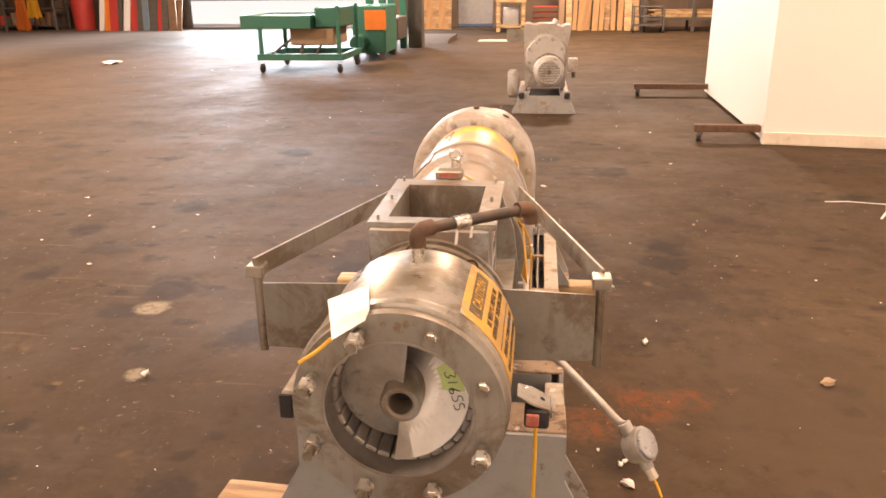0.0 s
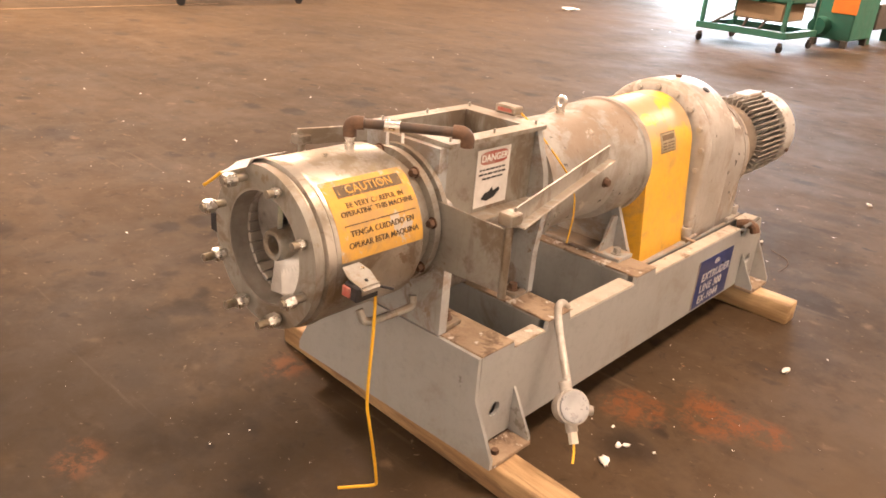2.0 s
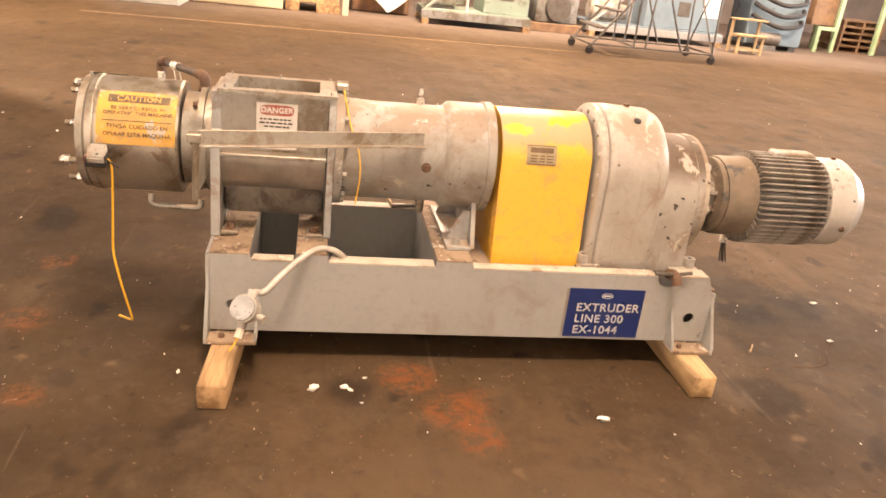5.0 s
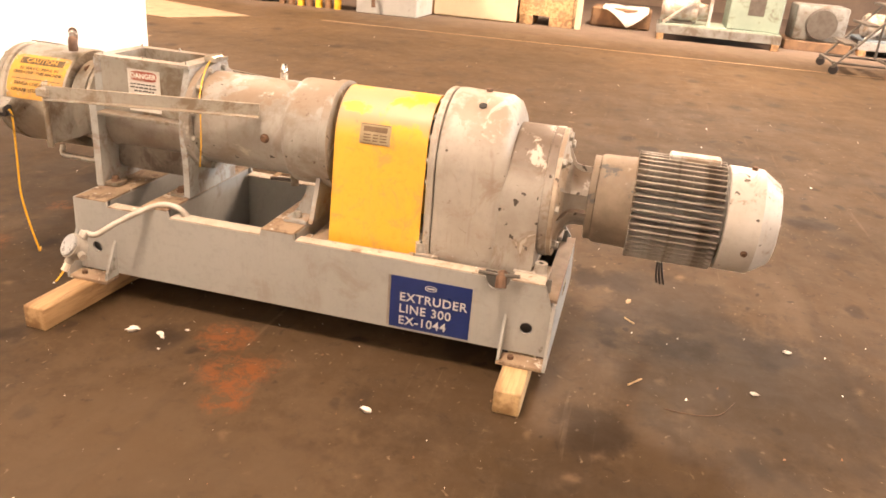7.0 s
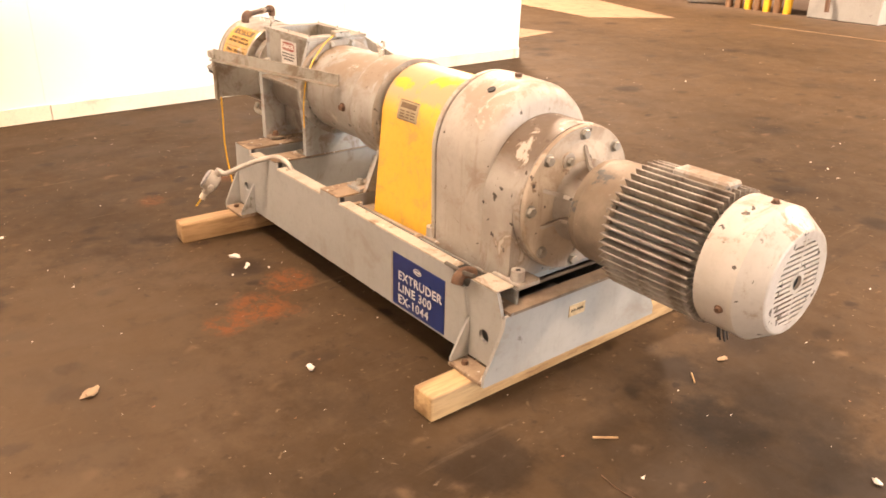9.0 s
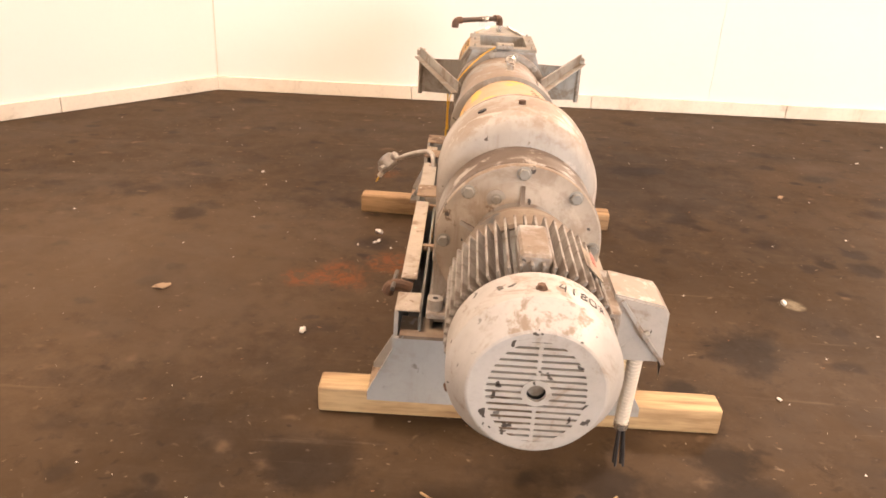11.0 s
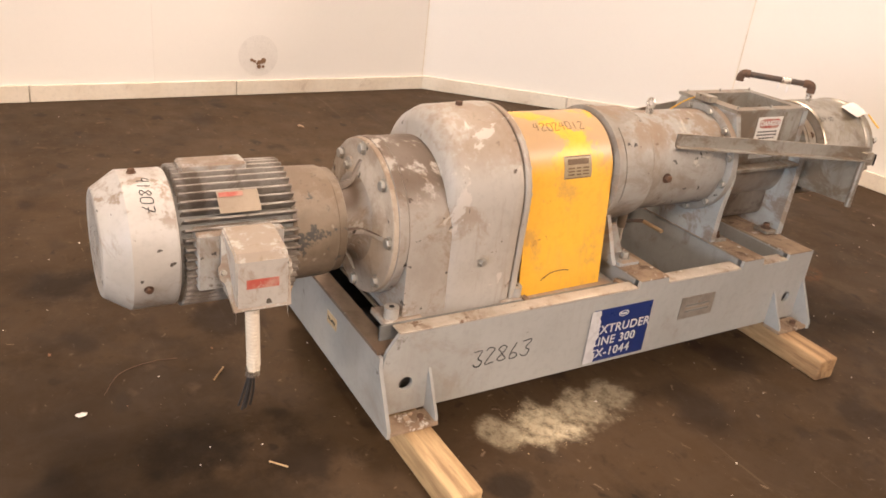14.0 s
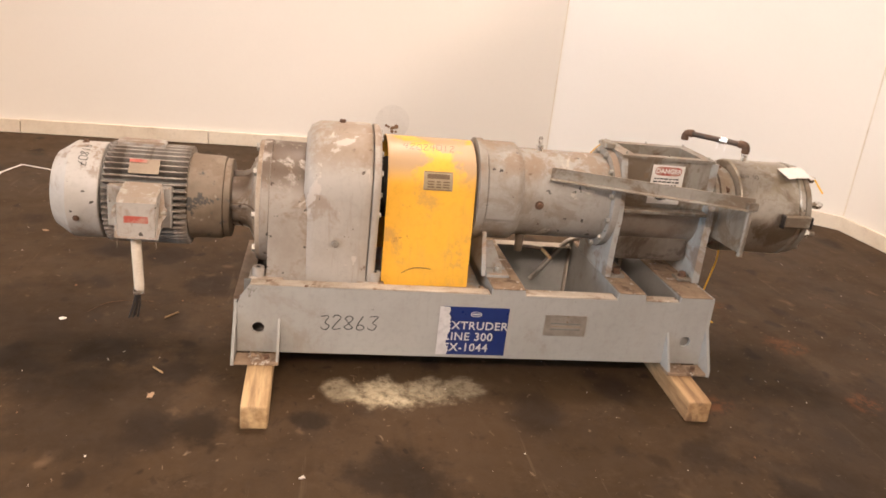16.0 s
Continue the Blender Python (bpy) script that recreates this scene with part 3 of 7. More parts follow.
def plate(outline, holes, axis, c0, c1, bm=None):
    """A flat plate with holes, from c0 to c1 along its axis; outline and holes are lists of (u, v) in the other two axes."""
    bm = bm or bmesh.new()

    def at(u, v, c):
        return {"x": (c, u, v), "y": (u, c, v), "z": (u, v, c)}[axis]

    es = []
    for loop in [outline, *holes]:
        vs = [bm.verts.new(at(u, v, c0)) for u, v in loop]
        es += [bm.edges.new((vs[i], vs[(i + 1) % len(vs)])) for i in range(len(vs))]
    r = bmesh.ops.triangle_fill(bm, edges=es, use_beauty=True)
    faces = [g for g in r["geom"] if isinstance(g, bmesh.types.BMFace)]
    e = bmesh.ops.extrude_face_region(bm, geom=faces)
    d = Vector(at(0, 0, c1)) - Vector(at(0, 0, c0))
    bmesh.ops.translate(bm, vec=d, verts=[g for g in e["geom"] if isinstance(g, bmesh.types.BMVert)])
    return bm


def ring(u, v, r, n=24, a0=0.0, a1=360.0):
    full = abs(a1 - a0) >= 359.9
    k = n if full else n + 1
    return [(u + r * math.cos(radians(a0 + (a1 - a0) * i / n)), v + r * math.sin(radians(a0 + (a1 - a0) * i / n))) for i in range(k)]


def tube(points, r, seg=12, bm=None, rs=None):
    """A round rod along a polyline, with closed ends."""
    bm = bm or bmesh.new()
    pts = [Vector(p) for p in points]
    prev, loops = None, []
    for i, p in enumerate(pts):
        d = (pts[min(i + 1, len(pts) - 1)] - pts[max(i - 1, 0)]).normalized()
        if prev is None:
            up = Vector((0, 0, 1)) if abs(d.z) < 0.9 else Vector((1, 0, 0))
            u = d.cross(up).normalized()
        else:
            u = (prev - d * prev.dot(d)).normalized()
        prev = u
        w = d.cross(u)
        rr = rs[i] if rs else r
        loops.append([bm.verts.new(p + rr * (math.cos(a) * u + math.sin(a) * w)) for a in (2 * math.pi * k / seg for k in range(seg))])
    for a, b in zip(loops, loops[1:]):
        for k in range(seg):
            bm.faces.new((a[k], a[(k + 1) % seg], b[(k + 1) % seg], b[k]))
    bm.faces.new(loops[0])
    bm.faces.new(loops[-1][::-1])
    return bm


def curve_points(points, n=8):
    """A smooth line through the points."""
    p = [Vector(q) for q in points]
    p = [2 * p[0] - p[1], *p, 2 * p[-1] - p[-2]]
    out = []
    for i in range(1, len(p) - 2):
        for k in range(n):
            t = k / n
            out.append(0.5 * (2 * p[i] + (p[i + 1] - p[i - 1]) * t + (2 * p[i - 1] - 5 * p[i] + 4 * p[i + 1] - p[i + 2]) * t * t + (3 * p[i] - p[i - 1] - 3 * p[i + 1] + p[i + 2]) * t ** 3))
    out.append(p[-2])
    return out


def hexbolt(r, h, washer=1.35, shank=0.0, shank_r=0.6):
    """A hexagon head along +y from the origin, on its washer."""
    bm = bmesh.new()
    if washer:
        lathe([(0, 0), (0, r * washer), (h * 0.18, r * washer), (h * 0.18, 0)], seg=16, bm=bm)
    lathe([(h * 0.15, 0), (h * 0.15, r), (h * 0.85, r), (h, r * 0.86), (h, 0)], seg=6, bm=bm)
    if shank:
        lathe([(h, 0), (h, r * shank_r), (h + shank, r * shank_r), (h + shank, 0)], seg=12, bm=bm)
    return bm


def lettering(text, size, align="CENTER", spacing=1.0, bold=0.0, slant=0.0):
    """Flat letters as a mesh in x and y, with a little thickness."""
    cu = bpy.data.curves.new("letters", "FONT")
    cu.body, cu.size, cu.align_x, cu.align_y = text, size, align, "CENTER"
    cu.space_character, cu.offset, cu.shear, cu.extrude = spacing, bold, slant, 0.0006
    ob = bpy.data.objects.new("letters", cu)
    scene.collection.objects.link(ob)
    dg = bpy.context.evaluated_depsgraph_get()
    me = bpy.data.meshes.new_from_object(ob.evaluated_get(dg))
    bpy.data.objects.remove(ob)
    bm = bmesh.new()
    bm.from_mesh(me)
    bpy.data.meshes.remove(me)
    return bm


def letters(bm, material, parent, name="letter"):
    """Each connected piece of a line of lettering as a part of its own."""
    left = set(bm.verts)
    while left:
        group, todo = set(), [min(left, key=lambda v: v.index)]
        while todo:
            v = todo.pop()
            if v in group:
                continue
            group.add(v)
            todo += [e.other_vert(v) for e in v.link_edges]
        left -= group
        piece, at = bmesh.new(), {}
        for v in sorted(group, key=lambda v: v.index):
            at[v] = piece.verts.new(v.co)
        for f in sorted({f for v in group for f in v.link_faces}, key=lambda f: f.index):
            piece.faces.new([at[v] for v in f.verts])
        part(name, piece, material, parent)
    bm.free()


PEN = {"0": "16 05 01 10 30 41 45 36 16", "1": "26 20", "2": "05 16 36 45 34 00 40", "3": "06 46 23 42 41 30 10 01", "4": "16 03 43|36 30",
       "5": "46 16 04 33 42 41 30 00", "6": "36 13 01 10 30 41 32 12 01", "7": "06 46 10|13 43", "8": "45 26 05 14 32 41 20 01 12 34 45", "9": "44 35 15 04 13 33 44 30", ".": "20 21"}


def scrawl(text, size, r, seed):
    """A number as if written by hand: thin pen strokes in x and y."""
    r_ = random.Random(seed)
    bm = bmesh.new()
    w = size * 0.82
    for i, ch in enumerate(text):
        dy, lean = r_.uniform(-0.06, 0.06) * size, r_.uniform(0.05, 0.2)
        for stroke in PEN[ch].split("|"):
            pts = []
            for q in stroke.split():
                u, v = int(q[0]) / 4 * 0.55 + r_.uniform(-0.03, 0.03), int(q[1]) / 6 - 0.5 + r_.uniform(-0.03, 0.03)
                pts.append(Vector(((i - (len(text) - 1) / 2) * w + (u - 0.27 + lean * v) * size, v * size + dy, 0)))
            tube(curve_points(pts, 4) if len(pts) > 2 else pts, r, 5, bm)
    for v in bm.verts:
        v.co.z *= 0.4
    return bm


def onto(bm, origin, right, up):
    """Lays a flat mesh (x right, y up, z out) on a plane."""
    r, u = Vector(right).normalized(), Vector(up).normalized()
    n = r.cross(u)
    m = Matrix(((r.x, u.x, n.x, origin[0]), (r.y, u.y, n.y, origin[1]), (r.z, u.z, n.z, origin[2]), (0, 0, 0, 1)))
    bmesh.ops.transform(bm, matrix=m, verts=bm.verts)
    return bm


def wrap(bm, x, z, radius, y_mid, a_mid, flip=1):
    """Bends a flat mesh round the y axis: its x runs along y, its y along the arc."""
    for v in bm.verts:
        a = radians(a_mid) + v.co.y / radius
        r = radius + v.co.z
        v.co = Vector((x + r * math.cos(a), y_mid + flip * v.co.x, z + r * math.sin(a)))
    return bm


def turned(bm):
    """Half a turn in its plane, for what is bent round the far side."""
    bmesh.ops.rotate(bm, matrix=Matrix.Rotation(math.pi, 3, "Z"), verts=bm.verts)
    return bm


def sheet_grid(w, h, n, t=0.0015):
    """A flat panel of w by h with n strips, to be bent."""
    bm = bmesh.new()
    rows = []
    for i in range(n + 1):
        y = -h / 2 + h * i / n
        rows.append([bm.verts.new((-w / 2, y, 0)), bm.verts.new((w / 2, y, 0)), bm.verts.new((w / 2, y, t)), bm.verts.new((-w / 2, y, t))])
    for a, b in zip(rows, rows[1:]):
        for k in range(4):
            bm.faces.new((a[k], a[(k + 1) % 4], b[(k + 1) % 4], b[k]))
    bm.faces.new(rows[0])
    bm.faces.new(rows[-1])
    return bm


# ---- setting ----
def slab(name, x0, x1, y0, y1, z0, z1, material, label="", bevel=0.0):
    return tagged(part(name, box(x0, x1, y0, y1, z0, z1, bevel), material), label, "", "", "structure")


bm = bmesh.new()
bm.faces.new([bm.verts.new(p) for p in ((-120, -60, 0), (90, -60, 0), (90, 140, 0), (-120, 140, 0))])
tagged(part("floor", bm, concrete), "dirty brown concrete floor with oil and rust stains", "floor", "", "structure")


def wall_between(name, a, b, h, t, material, label, z0=0.0):
    """A wall whose face runs from a to b, with its thickness to the left of that way."""
    a, b = Vector((*a, 0)), Vector((*b, 0))
    d = (b - a).normalized()
    bm = box(0, (b - a).length, 0, t, z0, h, 0.0)
    m = Matrix.Translation(a) @ Matrix(((d.x, -d.y, 0, 0), (d.y, d.x, 0, 0), (0, 0, 1, 0), (0, 0, 0, 1)))
    bmesh.ops.transform(bm, matrix=m, verts=bm.verts)
    return tagged(part(name, bm, material), label, "wall", "", "structure"), m, (b - a).length


def skirting(m, length, n, seed):
    """Boards along the foot of a white wall, with small gaps."""
    rnd = random.Random(seed)
    cuts = [0.0] + sorted(length * (i + rnd.uniform(-0.15, 0.15)) / n for i in range(1, n)) + [length]
    root = tagged(new("baseboard"), "white painted board along the foot of the wall, scuffed", "baseboard", "", "structure")
    for u0, u1 in zip(cuts, cuts[1:]):
        bm = box(u0 + 0.003, u1 - 0.003, -0.022 - rnd.uniform(0, 0.004), -0.001, 0.002, 0.109 + rnd.uniform(-0.003, 0.003), 0.003)
        bmesh.ops.transform(bm, matrix=m, verts=bm.verts)
        part("board", bm, base_white, root)


W_END, C_ONE, C_TWO, E_END, N_OUT, N_BACK = (-3.97, -2.71), (2.17, -2.49), (3.775, -0.575), (3.43, 5.25), (2.24, 5.42), (2.35, 8.60)
for name, a, b, n in (("wall_east", E_END, C_TWO, 4), ("wall_corner", C_TWO, C_ONE, 2), ("wall_south", C_ONE, W_END, 4), ("wall_north", N_OUT, E_END, 1)):
    w, m, ln = wall_between(name, a, b, 3.2, 0.12, wall_white, "white painted partition wall of smooth panels")
    skirting(m, ln, n, len(name))
w, m, ln = wall_between("wall_end_panel", N_BACK, N_OUT, 3.2, 0.10, wall_white, "white movable partition panel standing on dark feet", 0.045)
# seams between the wall panels, thin cover strips
for (a, b), us in (((E_END, C_TWO), (1.2, 3.65)), ((C_ONE, W_END), (1.55, 4.0))):
    for u in us:
        d = (Vector(b) - Vector(a)).normalized()
        p = Vector(a) + d * u
        nrm = Vector((d.y, -d.x)) * 0.002
        bm = box(-0.004, 0.004, -0.0015, 0.0015, 0.113, 3.19, 0)
        bmesh.ops.transform(bm, matrix=Matrix.Translation((p.x + nrm.x, p.y + nrm.y, 0)) @ Matrix.Rotation(math.atan2(d.y, d.x), 4, "Z"), verts=bm.verts)
        tagged(part("trim", bm, wall_white), "thin joint strip between white wall panels", "trim", "", "structure")

for c in (C_TWO, C_ONE):
    bm = tube([(c[0] - 0.004, c[1] + 0.004, 0.113), (c[0] - 0.004, c[1] + 0.004, 3.19)], 0.0045, 6)
    tagged(part("trim", bm, base_white), "narrow filled joint in the corner of the white walls", "trim", "", "structure")

wh = tagged(new("wall_patch"), "round pale patch with a dark torn hole low on the wall", "patch", "", "structure")
wd = (Vector(C_TWO) - Vector(E_END)).normalized()
wp = Vector(E_END) + wd * ((0.866 - E_END[1]) / wd.y)
bm = plate(ring(0, 0, 0.15, 32), [], "z", 0, 0.0015)
part("disc", onto(bm, (wp.x - 0.0035, wp.y, 0.285), (wd.x, wd.y, 0), (0, 0, 1)), patch_plaster, wh)
rnd = random.Random(3)
for k in range(9):
    bm = plate(ring(0, 0, rnd.uniform(0.008, 0.022), 9), [], "z", 0, 0.003 + 0.0004 * k)
    part("hole_edge", onto(bm, (wp.x - 0.006, wp.y + rnd.gauss(0, 0.026), 0.245 + rnd.gauss(0, 0.026)), (wd.x, wd.y, 0), (0, 0, 1)), dark_wood, wh)

# the hall round it
slab("wall_hall_west", -20.0, -19.7, -14, 26, 0, 8, wall_dark, "dark brown hall wall")
slab("wall_hall_east", 11.0, 11.3, -14, 26, 0, 8, wall_dark, "dark brown hall wall")
slab("wall_hall_south", -19.7, 11.0, -14.3, -14, 0, 8, wall_dark, "dark brown hall wall")
slab("wall_hall_north_left", -19.7, -11.3, 23.4, 23.7, 0, 8, wall_dark, "dark brown hall wall beside the roller door")
slab("wall_hall_north_middle", -4.5, -2.35, 23.4, 23.7, 0, 8, wall_dark, "dark brown hall wall behind stored timber")
slab("wall_hall_north_right", -1.25, 11.0, 23.4, 23.7, 0, 8, wall_dark, "dark brown hall wall behind stored timber")
slab("wall_hall_north_head", -2.35, -1.25, 23.4, 23.7, 2.2, 8, wall_dark, "dark brown hall wall over the grey door")
tagged(part("door_small", box(-2.34, -1.26, 23.45, 23.5, 0.10, 2.19, 0.004), glass_grey), "grey steel door with daylight showing under it", "door", "", "structure")
slab("wall_hall_lintel", -11.3, -4.5, 23.4, 23.7, 5.0, 8, wall_dark, "dark brown hall wall above the roller door")
slab("ceiling", -20, 11.3, -14.3, 23.7, 8.0, 8.3, roof_dark, "brown roof deck")
slab("pavement", -30, 20, 23.72, 60, -0.1, 0.012, chunk_white, "pale sunlit concrete yard outside the door")
slab("door_frame_post", -11.3, -11.1, 23.3, 23.4, 0, 5.0, cart_grey, "dark steel post of the roller door")


# ---- the extruder ----
EX, EZ = 0.016, 0.698      # axis of barrel and drum
MX, MZ = 0.0, 0.600        # axis of motor and cover
extruder = thing("extruder", "grey industrial extruder with stainless drum, yellow guard and motor on timbers", "extruder")


def base_rail(side):
    """A side plate of the base with its cut-outs."""
    xo = 0.336 if side > 0 else -0.322
    xi = xo - side * 0.012
    top = [(1.757, 0.108), (1.757, 0.292)]
    if side > 0:
        top += [(1.728, 0.372), *ring(1.564, 0.372, 0.042, 14, 0, -180)]
    else:
        top += [(1.748, 0.325), (1.715, 0.372)]
    top += [(0.823, 0.372), (0.818, 0.398), (0.692, 0.398), (0.688, 0.372), (0.318, 0.372), (0.312, 0.402), (0.205, 0.402), (0.200, 0.372), (0.058, 0.372), (0.052, 0.395), (-0.078, 0.395), (-0.078, 0.108)]
    holes = [ring(0.0, 0.206, 0.022, 24), ring(1.68, 0.206, 0.022, 24)]
    return part("side_plate", plate(top, holes, "x", xi, xo), base_paint, extruder, "light grey painted side plate of the base")


base_rail(1)
base_rail(-1)


def flange_strip(y0, y1, side, w):
    xo = 0.3355 if side > 0 else -0.3215
    return part("top_flange", box(xo - side * w, xo, y0, y1, 0.3725, 0.379, 0.002), worn_flange, extruder, "grimy top flange with worn paint")


for side in (1, -1):
    flange_strip(0.06, 0.198, side, 0.05)
    flange_strip(0.32, 0.686, side, 0.06)
    flange_strip(0.826, 1.515 if side > 0 else 1.713, side, 0.050)
    for y in (0.846, 1.236):
        xa, xb = (0.244, 0.285) if side > 0 else (-0.271, -0.230)
        part("slot_tie", box(xa, xb, y - 0.010, y + 0.010, 0.352, 0.3735, 0.002), deck_rust, extruder)
flange_strip(1.612, 1.725, 1, 0.072)
for y0, y1, zt in ((-0.0785, 0.052, 0.395), (0.205, 0.312, 0.402), (0.692, 0.818, 0.398)):
    part("cross_beam", box(-0.290, 0.304, y0, y1, 0.11, zt - 0.004, 0.003), inner_grey, extruder)
    part("cross_beam_top", box(-0.322, 0.336, y0, y1, zt - 0.0035, zt + 0.004, 0.002), deck_rust, extruder, "rust-stained beam top")
for y in (0.0535, 0.3135):
    part("corner_bar", box(0.294, 0.3225, y, y + 0.010, 0.117, 0.370, 0.002), worn_flange, extruder, "tan upright bar in the corner of the base")
# dark sheet and ribs put in to give the base a shaded inside
part("under_shade_sheet", box(-0.308, 0.322, -0.06, 1.74, 0.108, 0.116, 0), dark_shade_grey, extruder, "added dark sheet under the base, standing in for the shade there")
part("deck_plate", box(-0.228, 0.242, 0.835, 1.66, 0.330, 0.352, 0.003), grey_paint, extruder, "grey deck plate under the gearbox")
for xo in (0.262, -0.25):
    part("deck_rib", box(xo - 0.004, xo + 0.004, 0.83, 1.74, 0.12, 0.368, 0.001), dark_shade_grey, extruder)


def end_plate(y0, y1, zt, mid):
    out = [(-0.402, 0.090), (0.408, 0.090), (0.408, 0.118), (0.336, 0.27), (0.334, zt), (0.2, zt), (0.19, mid), (-0.18, mid), (-0.19, zt), (-0.320, zt), (-0.322, 0.27), (-0.402, 0.118)]
    return part("end_plate", plate(out, [], "y", y0, y1), base_paint, extruder, "pale grey painted end plate")


end_plate(-0.090, -0.079, 0.394, 0.394)
end_plate(1.758, 1.769, 0.3085, 0.3085)
part("end_ledge", plate([(-0.305, 1.655), (0.318, 1.655), (0.318, 1.771), (-0.305, 1.771)], [[(-0.215, 1.662), (0.225, 1.662), (0.225, 1.715), (-0.215, 1.715)]], "z", 0.3095, 0.320), rail_brown, extruder, "brown grimy ledge inside the end plate")
for side in (1, -1):
    xo = 0.337 if side > 0 else -0.323
    for y0, y1, yg in ((-0.079, 0.085, 0.076), (1.600, 1.758, 1.601)):
        part("foot_plate", box(xo, xo + side * 0.074, y0, y1, 0.0895, 0.103, 0.002), deck_rust, extruder, "rusty foot plate")
        part("gusset", plate([(xo, 0.104), (xo + side * 0.070, 0.104), (xo + side * 0.070, 0.116), (xo, 0.245)], [], "y", yg, yg + 0.009), base_paint, extruder)
        b = part("anchor_bolt", tube([(0, 0, 0), (0, 0, 0.012)], 0.011, 6), pipe_rust, extruder)
        b.location = (xo + side * 0.042, y0 + 0.045, 0.103)

# yard of small things on the base
part("plug_valve", tube(curve_points([(0.30, 1.575, 0.372), (0.335, 1.578, 0.385), (0.362, 1.58, 0.378), (0.372, 1.582, 0.356)]), 0.019, 10), pipe_rust, extruder, "grimy pipe stub in the notch")
part("valve_lever", tube([(0.35, 1.50, 0.392), (0.352, 1.58, 0.392), (0.352, 1.640, 0.400)], 0.007, 8), cart_grey, extruder)


def rating_sign(x, y_mid, z_mid, w, h, side, cut):
    """The blue sign with three lines of white letters; faces away from the machine."""
    s = part("sign", box(x, x + side * 0.002, y_mid - w / 2, y_mid + w / 2, z_mid - h / 2, z_mid + h / 2, 0), sign_blue, extruder, "dark blue sign with white letters")
    up, right = (0, 0, 1), (0, side, 0)
    xf = x + side * 0.0035
    left = y_mid - side * w / 2
    for i, line in enumerate(("EXTRUDER", "LINE 300", "EX-1044")):
        letters(onto(lettering(line, 0.046, "LEFT", 1.10, 0.0006), (xf, left + side * (0.034 - cut), z_mid + 0.022 - 0.046 * i), right, up), sign_letter, s)
    out = ring(0, 0, 1.0, 20)
    inn = ring(0, 0, 0.82, 20)
    bm = plate([(0.022 * u, 0.011 * v) for u, v in out], [[(0.022 * u, 0.011 * v) for u, v in inn]], "z", 0, 0.0008)
    box(-0.014, 0.014, -0.003, 0.003, 0, 0.0008, 0, bm)
    part("emblem", onto(bm, (xf, y_mid, z_mid + 0.072), right, up), sign_letter, s)
    if cut:
        r_ = random.Random(12)
        rag = [(0.020 + 0.016 * r_.random(), -h / 2 + h * k / 14) for k in range(15)]
        bm = plate([(-0.014, -h / 2)] + rag + [(-0.014, h / 2)], [], "z", 0, 0.0008)
        part("sign_edge", onto(bm, (x + side * 0.0046, left, z_mid), right, up), sign_letter, s, "peeled white edge of the sign")
    else:
        part("sign_edge", box(x, x + side * 0.0018, left - side * 0.010, left - side * 0.0005, z_mid - h / 2, z_mid + h / 2, 0), silver_plate, s, "worn pale edge of the sign")
    return s


rating_sign(0.3365, 1.338, 0.217, 0.292, 0.198, 1, 0.0)
rating_sign(-0.3225, 0.872, 0.221, 0.256, 0.200, -1, 0.022)
np_ = part("nameplate", box(-0.3245, -0.3225, 0.43, 0.598, 0.214, 0.301, 0), silver_plate, extruder, "small silver data plate")
for z in (0.240, 0.252, 0.264):
    part("text_bar", box(-0.3252, -0.3246, 0.452, 0.572, z, z + 0.0045, 0), plate_bright if z == 0.252 else dark_shade_grey, np_)
part("chalk_number", onto(scrawl("32863", 0.054, 0.0019, 4), (-0.3228, 1.352, 0.237), (0, -1, 0), (0, 0.06, 1)), ink, extruder, "number written by hand in black")
tg = part("number_tag", box(-0.02, 0.055, 1.7695, 1.7710, 0.222, 0.262, 0), shaving_tan, extruder, "small pale yellow tag")
letters(onto(lettering("EX-1044", 0.016), (0.0175, 1.7718, 0.242), (-1, 0, 0), (0, 0, 1)), ink, tg)

# ---- drum at the outlet ----
drum = part("drum", lathe([(-0.456, 0.150), (-0.456, 0.192), (-0.450, 0.195), (-0.200, 0.195), (-0.194, 0.190), (-0.193, 0.140)], EX, EZ, 96), steel, extruder, "scuffed stainless steel drum")
fl = plate([(EX + 0.190 * c, EZ + 0.190 * s) for c, s in ring(0, 0, 1, 72)], [[(EX + 0.137 * c, EZ + 0.137 * s) for c, s in ring(0, 0, 1, 60)]], "y", -0.512, -0.490)
front_flange = part("front_flange", fl, dull_steel, extruder, "thick steel outlet flange")
part("clamp_ring", lathe([(-0.4895, 0.140), (-0.4895, 0.184), (-0.484, 0.186), (-0.481, 0.196), (-0.462, 0.198), (-0.457, 0.192), (-0.457, 0.140)], EX, EZ, 96), steel, extruder, "polished clamp ring")
part("bore", lathe([(-0.5115, 0.1365), (-0.5115, 0.132), (-0.16, 0.128), (-0.16, 0.0)], EX, EZ, 60), bore_steel, extruder, "worn steel bore")
rb = part("bore_rib", box(0.1215, 0.131, -0.466, -0.2, -0.0115, 0.0115, 0.002), bore_steel, extruder)
rb.matrix_basis = Matrix.Translation((EX, 0, EZ))
for i in range(1, 30):
    again(rb, Matrix.Translation((EX, 0, EZ)) @ Matrix.Rotation(radians(12 * i), 4, "Y"))


